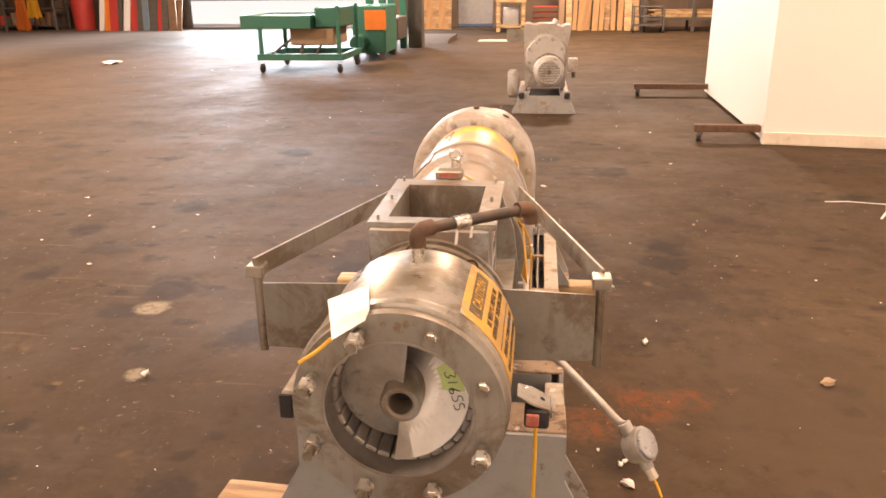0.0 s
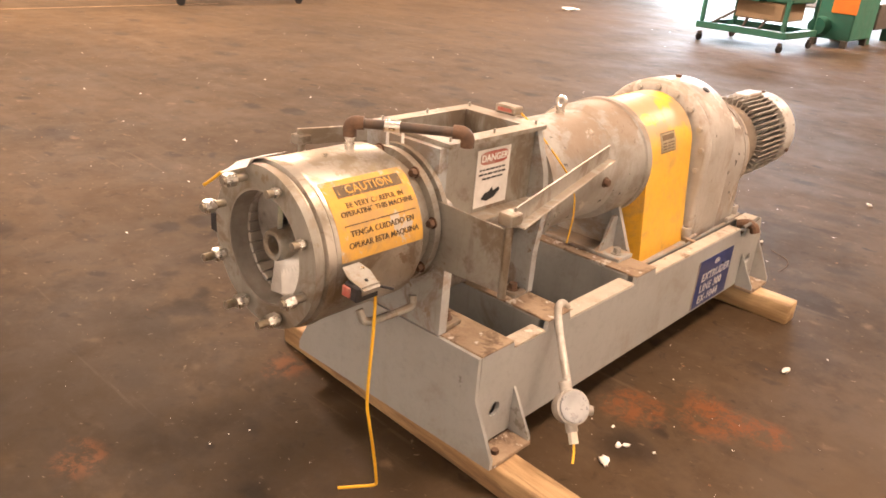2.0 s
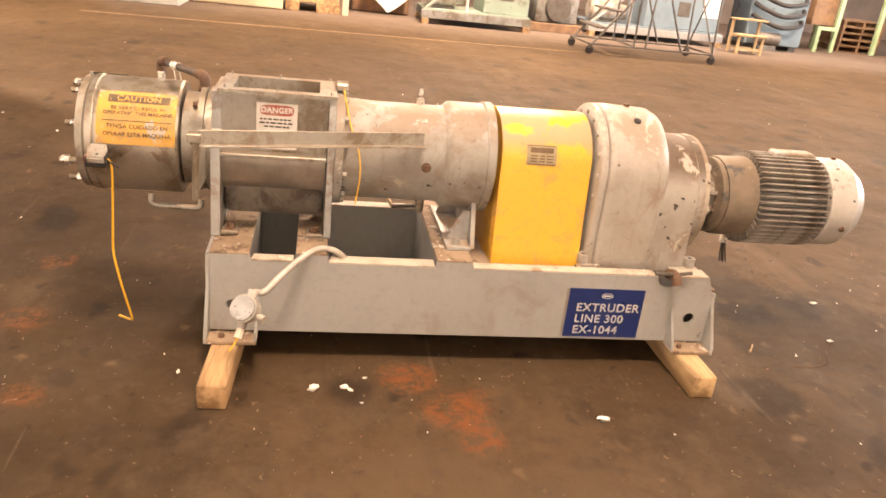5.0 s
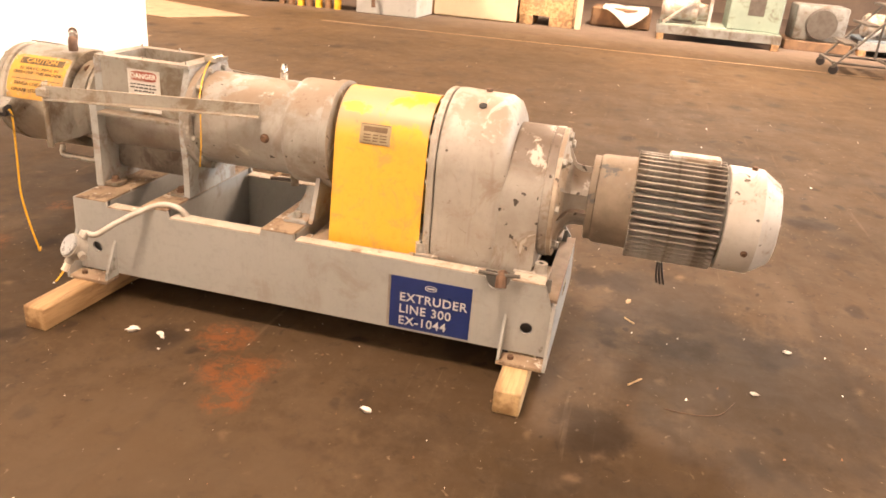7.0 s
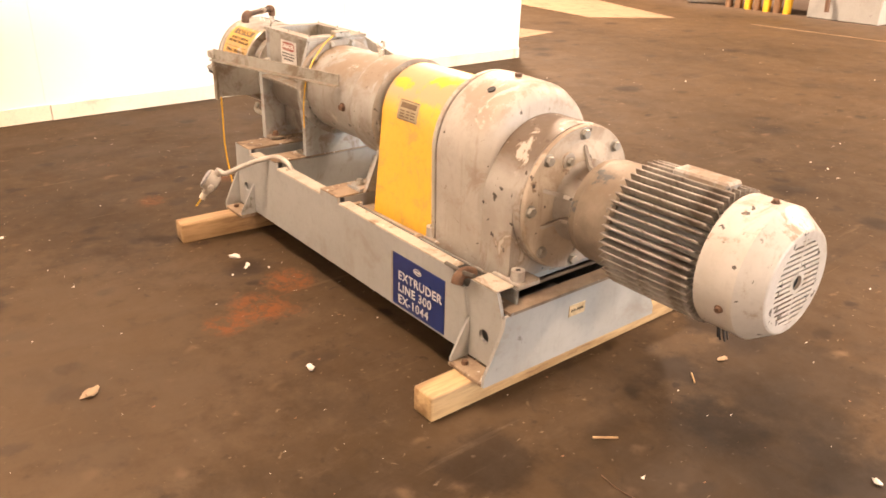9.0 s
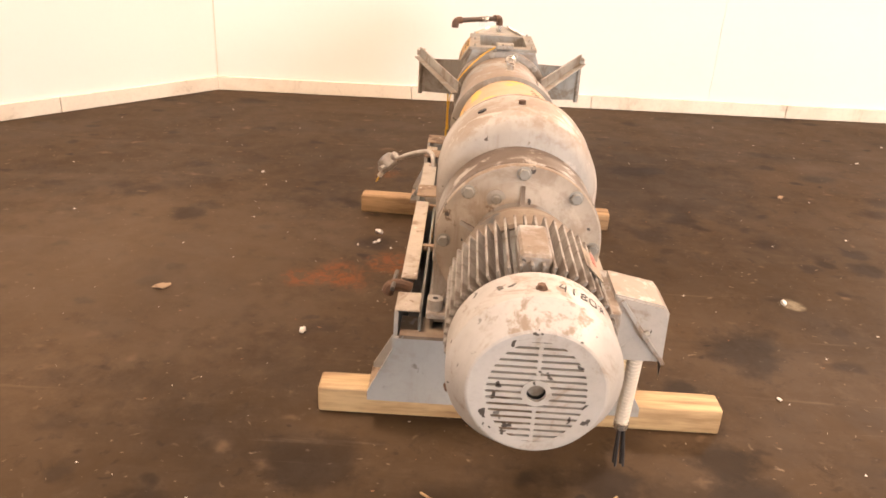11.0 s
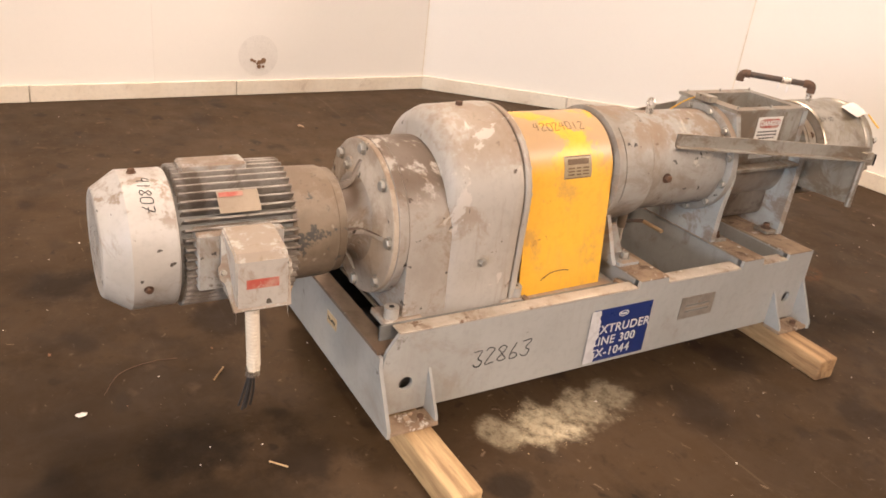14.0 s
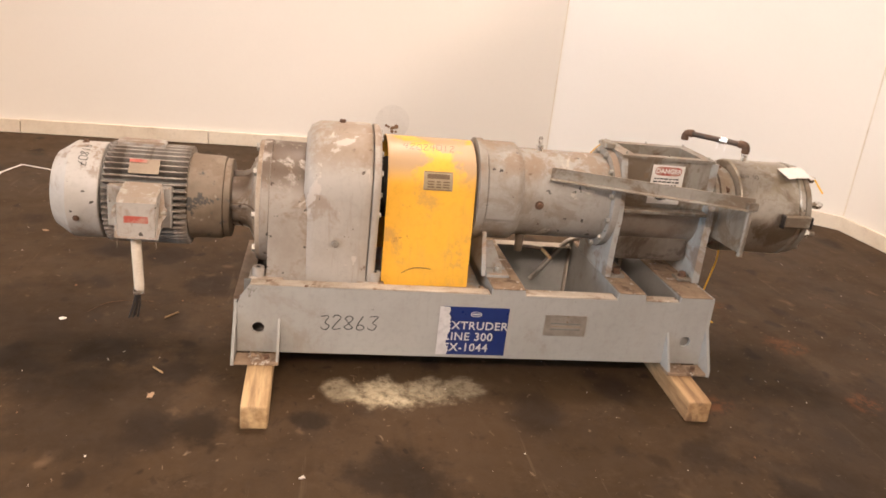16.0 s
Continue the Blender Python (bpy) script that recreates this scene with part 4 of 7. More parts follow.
def flight(turns, pitch, y0, r0, r1, a0, t=0.012, n=72):
    bm = bmesh.new()
    rows = []
    for i in range(n + 1):
        a = radians(a0) + turns * 2 * math.pi * i / n
        y = y0 + pitch * turns * i / n
        c, s = math.cos(a), math.sin(a)
        rows.append([bm.verts.new((EX + r * c, y + dy, EZ + r * s)) for r, dy in ((r0, 0), (r1, -0.006), (r1, t - 0.006), (r0, t))])
    for a, b in zip(rows, rows[1:]):
        for k in range(4):
            bm.faces.new((a[k], a[(k + 1) % 4], b[(k + 1) % 4], b[k]))
    bm.faces.new(rows[0])
    bm.faces.new(rows[-1])
    return bm


HUB = -0.488
screw = part("screw", lathe([(HUB + 0.05, 0.020), (HUB + 0.004, 0.022), (HUB, 0.026), (HUB, 0.034), (HUB + 0.006, 0.038), (-0.19, 0.040), (-0.19, 0)], EX, EZ, 40), dull_steel, extruder, "screw shaft with a hollow end")
# black disc for the dark inside of the hollow shaft
part("shaft_bore", lathe([(HUB + 0.049, 0.0), (HUB + 0.049, 0.0215)], EX, EZ, 24), pit_black, screw)
part("flight", flight(1.5, 0.16, HUB + 0.012, 0.036, 0.1205, -97, 0.014), polished_steel, screw, "steel screw flight ending in a blunt edge")
part("flight", flight(1.5, 0.16, HUB + 0.012, 0.036, 0.1205, 83, 0.014), polished_steel, screw, "steel screw flight ending in a blunt edge")
# white sheet over the flight paints the reflection of polished steel
sheet = flight(0.36, 0.16, HUB + 0.0195, 0.060, 0.118, -80, 0.001, 24)
bmesh.ops.translate(sheet, vec=(0, -0.002, 0), verts=sheet.verts)
part("reflection_sheet", sheet, label_white, screw, "white sheet painting the bright reflection on the screw flight")
sheet = flight(0.09, 0.16, HUB + 0.012 + 0.16 * 0.285, 0.070, 0.112, 4, 0.001, 8)
bmesh.ops.translate(sheet, vec=(0, -0.0055, 0), verts=sheet.verts)
part("marker_patch", sheet, lime_ink, screw, "lime green marker patch")
part("chalk_number", onto(scrawl("31655", 0.0185, 0.0010, 8), (EX + 0.094, HUB + 0.0470, EZ + 0.008), (0.30, -0.27, -0.90), (0.90, 0.0, 0.30)), ink, screw, "number written by hand")

stud = part("stud", tube([(0, 0.0, 0), (0, -0.060, 0)], 0.0095, 12), steel, extruder)
nut = part("stud_nut", hexbolt(0.0165, 0.030, 0), bright_steel, extruder, "hexagon nut")
nut_m = Matrix.Rotation(math.pi, 4, "Z")
for i in range(8):
    a = radians(22.5 + 45 * i)
    p = (EX + 0.163 * math.cos(a), -0.5125, EZ + 0.163 * math.sin(a))
    m = Matrix.Translation(p)
    long_one = i not in (0, 1)
    n2 = Matrix.Translation((p[0], p[1] - (0.024 if i in (3, 2, 7) else 0.004), p[2])) @ nut_m
    if i == 0:
        stud.matrix_basis, nut.matrix_basis = m @ Matrix.Diagonal((1, 0.55, 1, 1)), n2 @ Matrix.Diagonal((0.7, 0.45, 0.7, 1))
    else:
        again(stud, m if long_one else m @ Matrix.Diagonal((1, 0.55, 1, 1)))
        again(nut, n2 if long_one else n2 @ Matrix.Diagonal((0.7, 0.45, 0.7, 1)))

# the caution label bent round the drum
LBL_R, LBL_Y, LBL_A, LBL_H = 0.1955, -0.323, 31.0, 0.185
cl = part("caution_label", wrap(sheet_grid(0.246, LBL_H, 14, 0.0008), EX, EZ, LBL_R, LBL_Y, LBL_A), yellow_label, drum, "yellow caution label, scratched")
part("label_band", wrap(onto(sheet_grid(0.192, 0.030, 4, 0.0006), (0.004, 0.062, 0.0012), (1, 0, 0), (0, 1, 0)), EX, EZ, LBL_R, LBL_Y, LBL_A), worn_letter, cl)
for text, size, v, mt, sp in (("CAUTION", 0.029, 0.062, yellow_label, 1.08), ("BE VERY CAREFUL IN", 0.0172, 0.027, worn_letter, 1.06), ("OPERATING THIS MACHINE", 0.0172, 0.009, worn_letter, 1.0), ("TENGA CUIDADO EN", 0.0188, -0.035, worn_letter, 1.05), ("OPERAR ESTA MAQUINA", 0.0188, -0.060, worn_letter, 1.0)):
    letters(wrap(onto(lettering(text, size, "CENTER", sp, 0.0001), (0.004, v, 0.0030 if v > 0.05 else 0.0018), (1, 0, 0), (0, 1, 0)), EX, EZ, LBL_R, LBL_Y, LBL_A), mt, cl)
part("label_rule", wrap(onto(sheet_grid(0.214, 0.0025, 1, 0.0006), (0.004, -0.016, 0.0012), (1, 0, 0), (0, 1, 0)), EX, EZ, LBL_R, LBL_Y, LBL_A), worn_letter, cl)

# neck, bolted rings and the pipe over the drum
part("neck", lathe([(-0.1925, 0.135), (-0.187, 0.160), (-0.140, 0.160), (-0.138, 0.178), (-0.118, 0.178), (-0.116, 0.165), (-0.108, 0.165), (-0.106, 0.182), (-0.091, 0.182), (-0.091, 0.10)], EX, EZ, 72), dull_steel, extruder, "bolted steel neck rings")
nb = part("ring_bolt", hexbolt(0.011, 0.016), pipe_rust, extruder)
nb_m = Matrix.Rotation(math.pi, 4, "Z")
for i in range(8):
    a = radians(10 + 45 * i)
    m = Matrix.Translation((EX + 0.170 * math.cos(a), -0.1385, EZ + 0.170 * math.sin(a))) @ nb_m
    if i == 0:
        nb.matrix_basis = m
    else:
        again(nb, m)
pipe = part("water_pipe", tube([(0.024, -0.268, 0.957), (0.231, -0.103, 0.957)], 0.0118, 14), pipe_black, extruder, "black iron pipe")
part("nipple", tube([(0.020, -0.271, 0.886), (0.020, -0.271, 0.932)], 0.0125, 14), bright_steel, pipe, "bright steel nipple")
part("elbow", tube(curve_points([(0.020, -0.271, 0.924), (0.020, -0.271, 0.945), (0.027, -0.266, 0.956), (0.046, -0.251, 0.958)], 5), 0.0165, 14), pipe_rust, pipe, "rusty iron elbow")
part("elbow", tube(curve_points([(0.208, -0.121, 0.958), (0.226, -0.107, 0.957), (0.235, -0.100, 0.946), (0.236, -0.099, 0.925)], 5), 0.0165, 14), pipe_rust, pipe, "rusty iron elbow")
for u, h in ((0.090, 0.034), (0.118, 0.026)):
    bm = sheet_grid(0.007, h, 4, 0.0006)
    for v in bm.verts:
        v.co.z += 0.005 * math.sin(40 * v.co.y)
    part("tape_scrap", onto(bm, (u, -0.216 + 0.8 * (u - 0.09), 0.944 - h / 2), (0.78, 0.62, 0), (0, 0, 1)), paper, pipe, "frayed white sealing tape")
part("coupling", tube([(0.084, -0.221, 0.957), (0.112, -0.198, 0.957)], 0.0145, 14), bright_steel, pipe, "bright coupling")


def limit_switch(x, y, z, side):
    m = Matrix.Translation((x, y, z)) @ Matrix.Rotation(radians(2 * side), 4, "Y")
    s = part("limit_switch", box(-0.022, 0.022, -0.030, 0.034, -0.030, 0.008, 0.004), rubber, extruder, "black switch box under a bent metal bracket")
    s.matrix_basis = m
    lid = plate([(-0.046, -0.022), (-0.018, -0.028), (0.030, -0.020), (0.030, 0.026), (-0.018, 0.034), (-0.046, 0.024)], [ring(0.004, 0.006, 0.005, 12)], "z", 0.012, 0.015)
    bmesh.ops.rotate(lid, matrix=Matrix.Rotation(radians(22 * side), 3, "Y"), verts=lid.verts)
    box(0.024, 0.027, -0.020, 0.030, -0.012, 0.010, 0.0008, lid)
    part("bracket", lid, dull_steel, s, "bent sheet-metal bracket")
    part("lens", box(-0.020, 0.004, -0.037, -0.0302, -0.022, 0.002, 0.002), label_red, s)
    part("screw", hexbolt(0.006, 0.006, 1.3), bright_steel, s).matrix_basis = Matrix.Translation((-0.022, 0.02, 0.02)) @ Matrix.Rotation(radians(90), 4, "X")


limit_switch(0.260, -0.434, 0.679, 1)
br = part("hinge_lug", box(-0.198, -0.160, -0.505, -0.388, 0.672, 0.722, 0.005), dull_steel, extruder, "dull steel hinge lug")
part("pad", box(-0.200, -0.176, -0.512, -0.5055, 0.672, 0.720, 0.002), rubber, br)
part("pad", box(-0.201, -0.166, -0.3875, -0.379, 0.668, 0.724, 0.002), rubber, br)
part("yellow_cable", tube(curve_points([(0.258, -0.410, 0.678), (0.258, -0.390, 0.655), (0.259, -0.390, 0.55), (0.258, -0.395, 0.45), (0.259, -0.398, 0.36), (0.262, -0.390, 0.30), (0.262, -0.372, 0.21), (0.256, -0.352, 0.115), (0.250, -0.352, 0.092), (0.215, -0.380, 0.080), (0.180, -0.41, 0.070)], 6), 0.0038, 8), yellow_wire, extruder, "loose yellow cable hanging from the switch")
part("black_lead", tube([(0.262, -0.41, 0.674), (0.285, -0.36, 0.655)], 0.003, 6), rubber, extruder)
bm = sheet_grid(1.0, 1.0, 10, 0.0)
bmesh.ops.subdivide_edges(bm, edges=[e for e in bm.edges if abs(e.verts[0].co.y - e.verts[1].co.y) < 1e-6], cuts=7, use_grid_fill=True)
ta, tb, tc_, td = Vector((-0.130, -0.402, 0.860)), Vector((-0.055, -0.386, 0.886)), Vector((-0.026, -0.512, 0.878)), Vector((-0.082, -0.556, 0.855))
for v in bm.verts:
    u, w_, lift = v.co.x + 0.5, v.co.y + 0.5, v.co.z
    p = (td * (1 - u) + tc_ * u) * (1 - w_) + (ta * (1 - u) + tb * u) * w_
    over = EZ + math.sqrt(max(0.0, 0.1985 ** 2 - (p.x - EX) ** 2)) + 0.002
    p.z = max(p.z + 0.006 * math.sin(math.pi * w_), over if p.y > -0.517 else p.z) + lift
    v.co = p
part("paper_tag", bm, paper, extruder, "white paper tag stuck on the drum")
part("tag_wire", tube(curve_points([(-0.084, -0.550, 0.855), (-0.108, -0.557, 0.834), (-0.140, -0.560, 0.812)], 4), 0.0035, 6), yellow_wire, extruder, "short yellow wire tail")
part("drain_handle", tube(curve_points([(0.11, -0.30, 0.512), (0.125, -0.29, 0.482), (0.13, -0.22, 0.478), (0.13, -0.14, 0.478), (0.125, -0.13, 0.505)], 5), 0.011, 10), dull_steel, extruder, "grey steel drain pipe under the drum")
part("chalk_number", wrap(turned(scrawl("509.50", 0.017, 0.0009, 7)), EX, EZ, 0.1955, -0.24, 128), ink, drum, "number written by hand")

# ---- feed housing ----
HX0, HX1, HY0, HY1, HZ = -0.126, 0.162, -0.072, 0.322, 0.908


def rect_ring(x0, x1, y0, y1, w0, w1, u0, u1, z0, z1):
    return plate([(x0, y0), (x1, y0), (x1, y1), (x0, y1)], [[(w0, u0), (w1, u0), (w1, u1), (w0, u1)]], "z", z0, z1)


housing = part("feed_housing", rect_ring(-0.117, 0.145, -0.060, 0.296, -0.086, 0.116, -0.026, 0.262, 0.700, HZ - 0.012), dull_steel, extruder, "stainless feed housing, open at the top")
part("hopper_flange", rect_ring(HX0, HX1, HY0, HY1, -0.086, 0.116, -0.026, 0.262, HZ - 0.012, HZ), dull_steel, housing, "flat steel hopper flange")
part("feed_floor", lathe([(-0.07, 0.0), (-0.07, 0.13), (0.29, 0.13), (0.29, 0.0)], EX, EZ - 0.045, 40), bore_steel, housing)
part("trough", box(-0.075, 0.103, -0.060, 0.292, 0.452, 0.686, 0.03, seg=2), bore_dark, housing, "dark blotched trough")
for x0, x1 in ((-0.168, -0.08), (0.108, 0.196)):
    part("ledge", box(x0, x1, -0.060, 0.294, 0.686, 0.6995, 0.002), dull_steel, housing)
front = [(-0.164, 0.400), (0.192, 0.400), (0.192, 0.725), (0.172, 0.76), (0.146, 0.768), (0.146, HZ - 0.013), (-0.118, HZ - 0.013), (-0.118, 0.768), (-0.142, 0.76), (-0.164, 0.725)]
part("front_plate", plate(front, [], "y", -0.0905, -0.0605), housing_paint, housing, "thick grey front plate")
rear = [(-0.160, 0.408), (0.190, 0.408), (0.190, 0.54), (0.205, 0.66), (0.19, 0.78), (0.150, HZ - 0.013), (-0.120, HZ - 0.013), (-0.16, 0.78), (-0.174, 0.66), (-0.160, 0.54)]
part("rear_plate", plate(rear, [], "y", 0.2965, 0.3200), housing_paint, housing, "thick grey rear plate")
for sx in (-0.130, 0.158):
    for y0 in (-0.058, 0.235):
        part("foot", box(sx - 0.032, sx + 0.032, y0, y0 + 0.058, 0.404, 0.418, 0.002), dull_steel, housing)
        b = part("foot_bolt", hexbolt(0.014, 0.02), pipe_rust, housing)
        b.matrix_basis = Matrix.Translation((sx, y0 + 0.029, 0.418)) @ Matrix.Rotation(radians(90), 4, "X")
fb = part("flange_stud", tube([(0, 0, 0), (0, 0, 0.011)], 0.0035, 8), dull_steel, housing)
for i, (x, y) in enumerate(((-0.105, -0.05), (0.14, -0.05), (0.14, 0.12), (-0.105, 0.12), (0.14, 0.30), (-0.105, 0.30))):
    if i == 0:
        fb.location = (x, y, HZ)
    else:
        again(fb, Matrix.Translation((x, y, HZ)))
sensor = part("proximity_switch", box(-0.024, 0.050, 0.318, 0.360, HZ + 0.0005, HZ + 0.024, 0.004), steel, extruder, "small metal switch with a red face")
part("face", box(-0.012, 0.038, 0.3165, 0.3178, HZ + 0.007, HZ + 0.017, 0), label_red, sensor)
part("sensor_cable", tube(curve_points([(0.052, 0.345, 0.915), (0.10, 0.352, 0.885), (0.175, 0.372, 0.812), (0.222, 0.40, 0.74), (0.238, 0.408, 0.66), (0.236, 0.398, 0.56)], 6), 0.0026, 8), yellow_wire, extruder, "yellow cable hanging over the barrel")


def danger_label(x, y_mid, z_mid, side):
    w, h = 0.136, 0.158
    s = part("danger_label", box(x, x + side * 0.0015, y_mid - w / 2, y_mid + w / 2, z_mid - h / 2, z_mid + h / 2, 0), label_white, housing, "white danger label with a red header")
    right, up = (0, side, 0), (0, 0, 1)
    f1, f2 = x + side * 0.0022, x + side * 0.0042
    bm = plate([(0.056 * math.copysign(abs(c) ** 0.4, c), 0.018 * math.copysign(abs(q) ** 0.6, q)) for c, q in ring(0, 0, 1, 28)], [], "z", 0, 0.0008)
    part("header", onto(bm, (f1, y_mid, z_mid + 0.055), right, up), label_red, s)
    letters(onto(lettering("DANGER", 0.026, "CENTER", 1.05, 0.0006), (f2, y_mid, z_mid + 0.055), right, up), label_white, s)
    r_ = random.Random(31)
    for i, ww in enumerate((0.112, 0.116, 0.084)):
        u = -ww / 2
        while u < ww / 2 - 0.006:
            v = min(ww / 2, u + r_.uniform(0.008, 0.022))
            part("text_bar", onto(box(u, v, -0.0026, 0.0026, 0, 0.0006, 0), (f1, y_mid, z_mid + 0.024 - 0.0125 * i), right, up), ink, s)
            u = v + 0.004
    bm = plate([(-0.04, -0.012), (-0.018, -0.02), (0.012, -0.014), (0.036, 0.004), (0.03, 0.012), (0.008, 0.004), (0.002, 0.016), (-0.01, 0.006), (-0.028, 0.002)], [], "z", 0, 0.0008)
    part("pictogram", onto(bm, (f1, y_mid, z_mid - 0.045), right, up), ink, s)


danger_label(0.1455, 0.122, 0.790, 1)
danger_label(-0.1175, 0.118, 0.798, -1)

# guard wings with rods and the swing arms
for side in (1, -1):
    xr = 0.392 if side > 0 else -0.376
    xi = 0.150 if side > 0 else -0.122
    part("wing_plate", plate([(xi, 0.600), (xr - side * 0.008, 0.610), (xr - side * 0.008, 0.768), (xi, 0.775)], [], "y", -0.112, -0.1065), dull_steel, extruder, "flat steel wing plate")
    part("hinge_rod", tube([(xr, -0.109, 0.600), (xr, -0.109, 0.790)], 0.0105, 12), steel, extruder, "round hinge rod")
    part("hinge_block", box(xr - 0.020, xr + 0.020, -0.132, -0.088, 0.786, 0.814, 0.003), steel, extruder)
    tip, tail = (Vector((0.396, -0.10, 0.800)), Vector((0.197, 0.622, 0.792))) if side > 0 else (Vector((-0.380, -0.12, 0.806)), Vector((-0.128, 0.600, 0.815)))
    d = tail - tip
    ln = d.length
    yaw = math.atan2(d.y, d.x)
    bm = box(0, ln, -0.003, 0.003, -0.020, 0.024, 0.001)
    box(0, ln, -0.003 if side < 0 else -0.028, 0.028 if side < 0 else 0.003, -0.024, -0.0185, 0.001, bm)
    bmesh.ops.transform(bm, matrix=Matrix.Translation(tip) @ Matrix.Rotation(yaw, 4, "Z") @ Matrix.Rotation(-math.asin(d.z / ln), 4, "Y"), verts=bm.verts)
    part("swing_arm", bm, dull_steel, extruder, "long steel angle arm, dusty")

# ---- barrel ----
barrel = part("barrel", lathe([(0.3205, 0.11), (0.3205, 0.176), (0.690, 0.176), (0.705, 0.178), (0.722, 0.194), (0.735, 0.196), (0.852, 0.196), (0.856, 0.203), (0.884, 0.203), (0.888, 0.190), (0.888, 0.05)], EX, EZ, 80), barrel_paint, extruder, "dusty grey painted barrel")
part("barrel_flange", lathe([(0.321, 0.1765), (0.321, 0.203), (0.347, 0.203), (0.350, 0.198), (0.350, 0.1765)], EX, EZ, 72), barrel_paint, extruder, "bolted barrel flange")
fb = part("flange_bolt", hexbolt(0.011, 0.014, 1.3), dull_steel, extruder)
for i in range(12):
    a = radians(15 + 30 * i)
    m = Matrix.Translation((EX + 0.190 * math.cos(a), 0.3502, EZ + 0.190 * math.sin(a)))
    if i == 0:
        fb.matrix_basis = m
    else:
        again(fb, m)
part("half_band", wrap(sheet_grid(0.115, 0.26, 14, 0.005), EX, EZ, 0.1962, 0.793, 163), barrel_paint, barrel, "riveted cover band")
eye = part("eye_bolt", tube([(0.0, 0, 0), (0.0, 0, 0.018)], 0.011, 10), bright_steel, extruder, "lifting eye bolt")
eye.matrix_basis = Matrix.Translation((EX - 0.016, 0.624, EZ + 0.174)) @ Matrix.Scale(1.3, 4)
bm = bmesh.new()
tube([Vector((0.012 * math.cos(a), 0, 0.030 + 0.012 * math.sin(a))) for a in (2 * math.pi * i / 16 for i in range(17))], 0.0045, 8, bm)
part("eye_ring", bm, bright_steel, eye)
for a in (-2, 182):
    g = part("grease_cap", hexbolt(0.013, 0.016), pipe_rust, barrel)
    g.matrix_basis = Matrix.Translation((EX, 0.640, EZ)) @ Matrix.Rotation(radians(-a), 4, "Y") @ Matrix.Translation((0.1765, 0, 0)) @ Matrix.Rotation(radians(-90), 4, "Z")
part("drain_plug", tube([(-0.02, 0.660, 0.53), (-0.02, 0.660, 0.455)], 0.019, 12, rs=[0.019, 0.016]), steel, extruder, "steel drain plug under the barrel")
valve_arm = part("drain_valve_arm", tube(curve_points([(-0.020, 0.645, 0.474), (-0.020, 0.600, 0.472), (-0.025, 0.556, 0.467)], 4), 0.0075, 10), pipe_black, extruder, "dark elbow of the drain valve")
part("handle", tube([(-0.026, 0.557, 0.467), (-0.118, 0.549, 0.463)], 0.0075, 10), wood_pale, valve_arm, "tan valve handle")
ped = part("pedestal", plate([(-0.20, 0.404), (0.225, 0.404), (0.212, 0.425), (0.155, 0.56), (-0.125, 0.56), (-0.187, 0.425)], [], "y", 0.826, 0.842), grey_paint, extruder, "grey barrel pedestal")
part("pedestal_foot", box(-0.215, 0.240, 0.735, 0.8255, 0.4025, 0.416, 0.002), grey_paint, ped)
for sx in (-0.130, 0.155):
    part("pedestal_rib", plate([(0.745, 0.416), (0.8255, 0.416), (0.8255, 0.53), (0.80, 0.53)], [], "x", sx - 0.005, sx + 0.005), grey_paint, ped)
    b = part("pedestal_bolt", hexbolt(0.014, 0.022), dull_steel, ped)
    b.matrix_basis = Matrix.Translation((sx + (0.05 if sx > 0 else -0.05), 0.775, 0.416)) @ Matrix.Rotation(radians(90), 4, "X")

# ---- yellow coupling guard ----
GX = 0.008


def guard_outline(r, zc, foot, zb, n=22):
    return [(GX - foot, zb)] + [(GX + r * math.cos(radians(a)), zc + r * math.sin(radians(a))) for a in (178 - (176 * i / n) for i in range(n + 1))] + [(GX + foot, zb)]


go = guard_outline(0.177, 0.712, 0.215, 0.353)
gi = guard_outline(0.172, 0.712, 0.210, 0.353)
guard = part("coupling_guard", plate(go + gi[::-1], [], "y", 0.900, 1.238), yellow_paint, extruder, "bright yellow sheet-metal coupling guard, dusty on top")
guard.matrix_basis = Matrix.Translation((GX, 1.072, 0)) @ Matrix.Rotation(radians(1.6), 4, "Z") @ Matrix.Translation((-GX, -1.069, 0))
part("guard_end", plate(guard_outline(0.171, 0.712, 0.209, 0.353), [], "y", 0.9005, 0.904), yellow_paint, guard)
# black drum added inside the guard to stand in for shadow in its gaps
part("guard_shadow_drum", lathe([(0.885, 0.0), (0.885, 0.12), (1.30, 0.12), (1.30, 0.0)], EX, 0.68, 32), pit_black, extruder)
for a, far_side in ((16, False), (164, True)):
    def bent(bm_):
        return wrap(turned(bm_) if far_side else bm_, GX, 0.712, 0.1775, 1.047, a)

    gp = part("guard_plate", bent(sheet_grid(0.112, 0.072, 4, 0.0008)), guard_silver, guard, "small worn silver data plate with dark print")
    part("plate_band", bent(onto(sheet_grid(0.086, 0.018, 2, 0.0006), (0, 0.017, 0.0012), (1, 0, 0), (0, 1, 0))), label_brown, gp)
    for v in (0.0335, -0.0335):
        part("plate_rim", bent(onto(sheet_grid(0.103, 0.0028, 3, 0.0006), (0, v, 0.0012), (1, 0, 0), (0, 1, 0))), label_brown, gp)
    for v in (-0.003, -0.013, -0.023):
        for u, w_ in ((-0.028, 0.026), (0.002, 0.018), (0.031, 0.024)):
            part("text_bar", bent(onto(sheet_grid(w_, 0.0045, 1, 0.0006), (u, v, 0.0012), (1, 0, 0), (0, 1, 0))), label_brown, gp)
part("chalk_number", wrap(turned(scrawl("42024012", 0.031, 0.0013, 6)), GX, 0.712, 0.1780, 1.080, 118), label_brown, guard, "number written by hand")
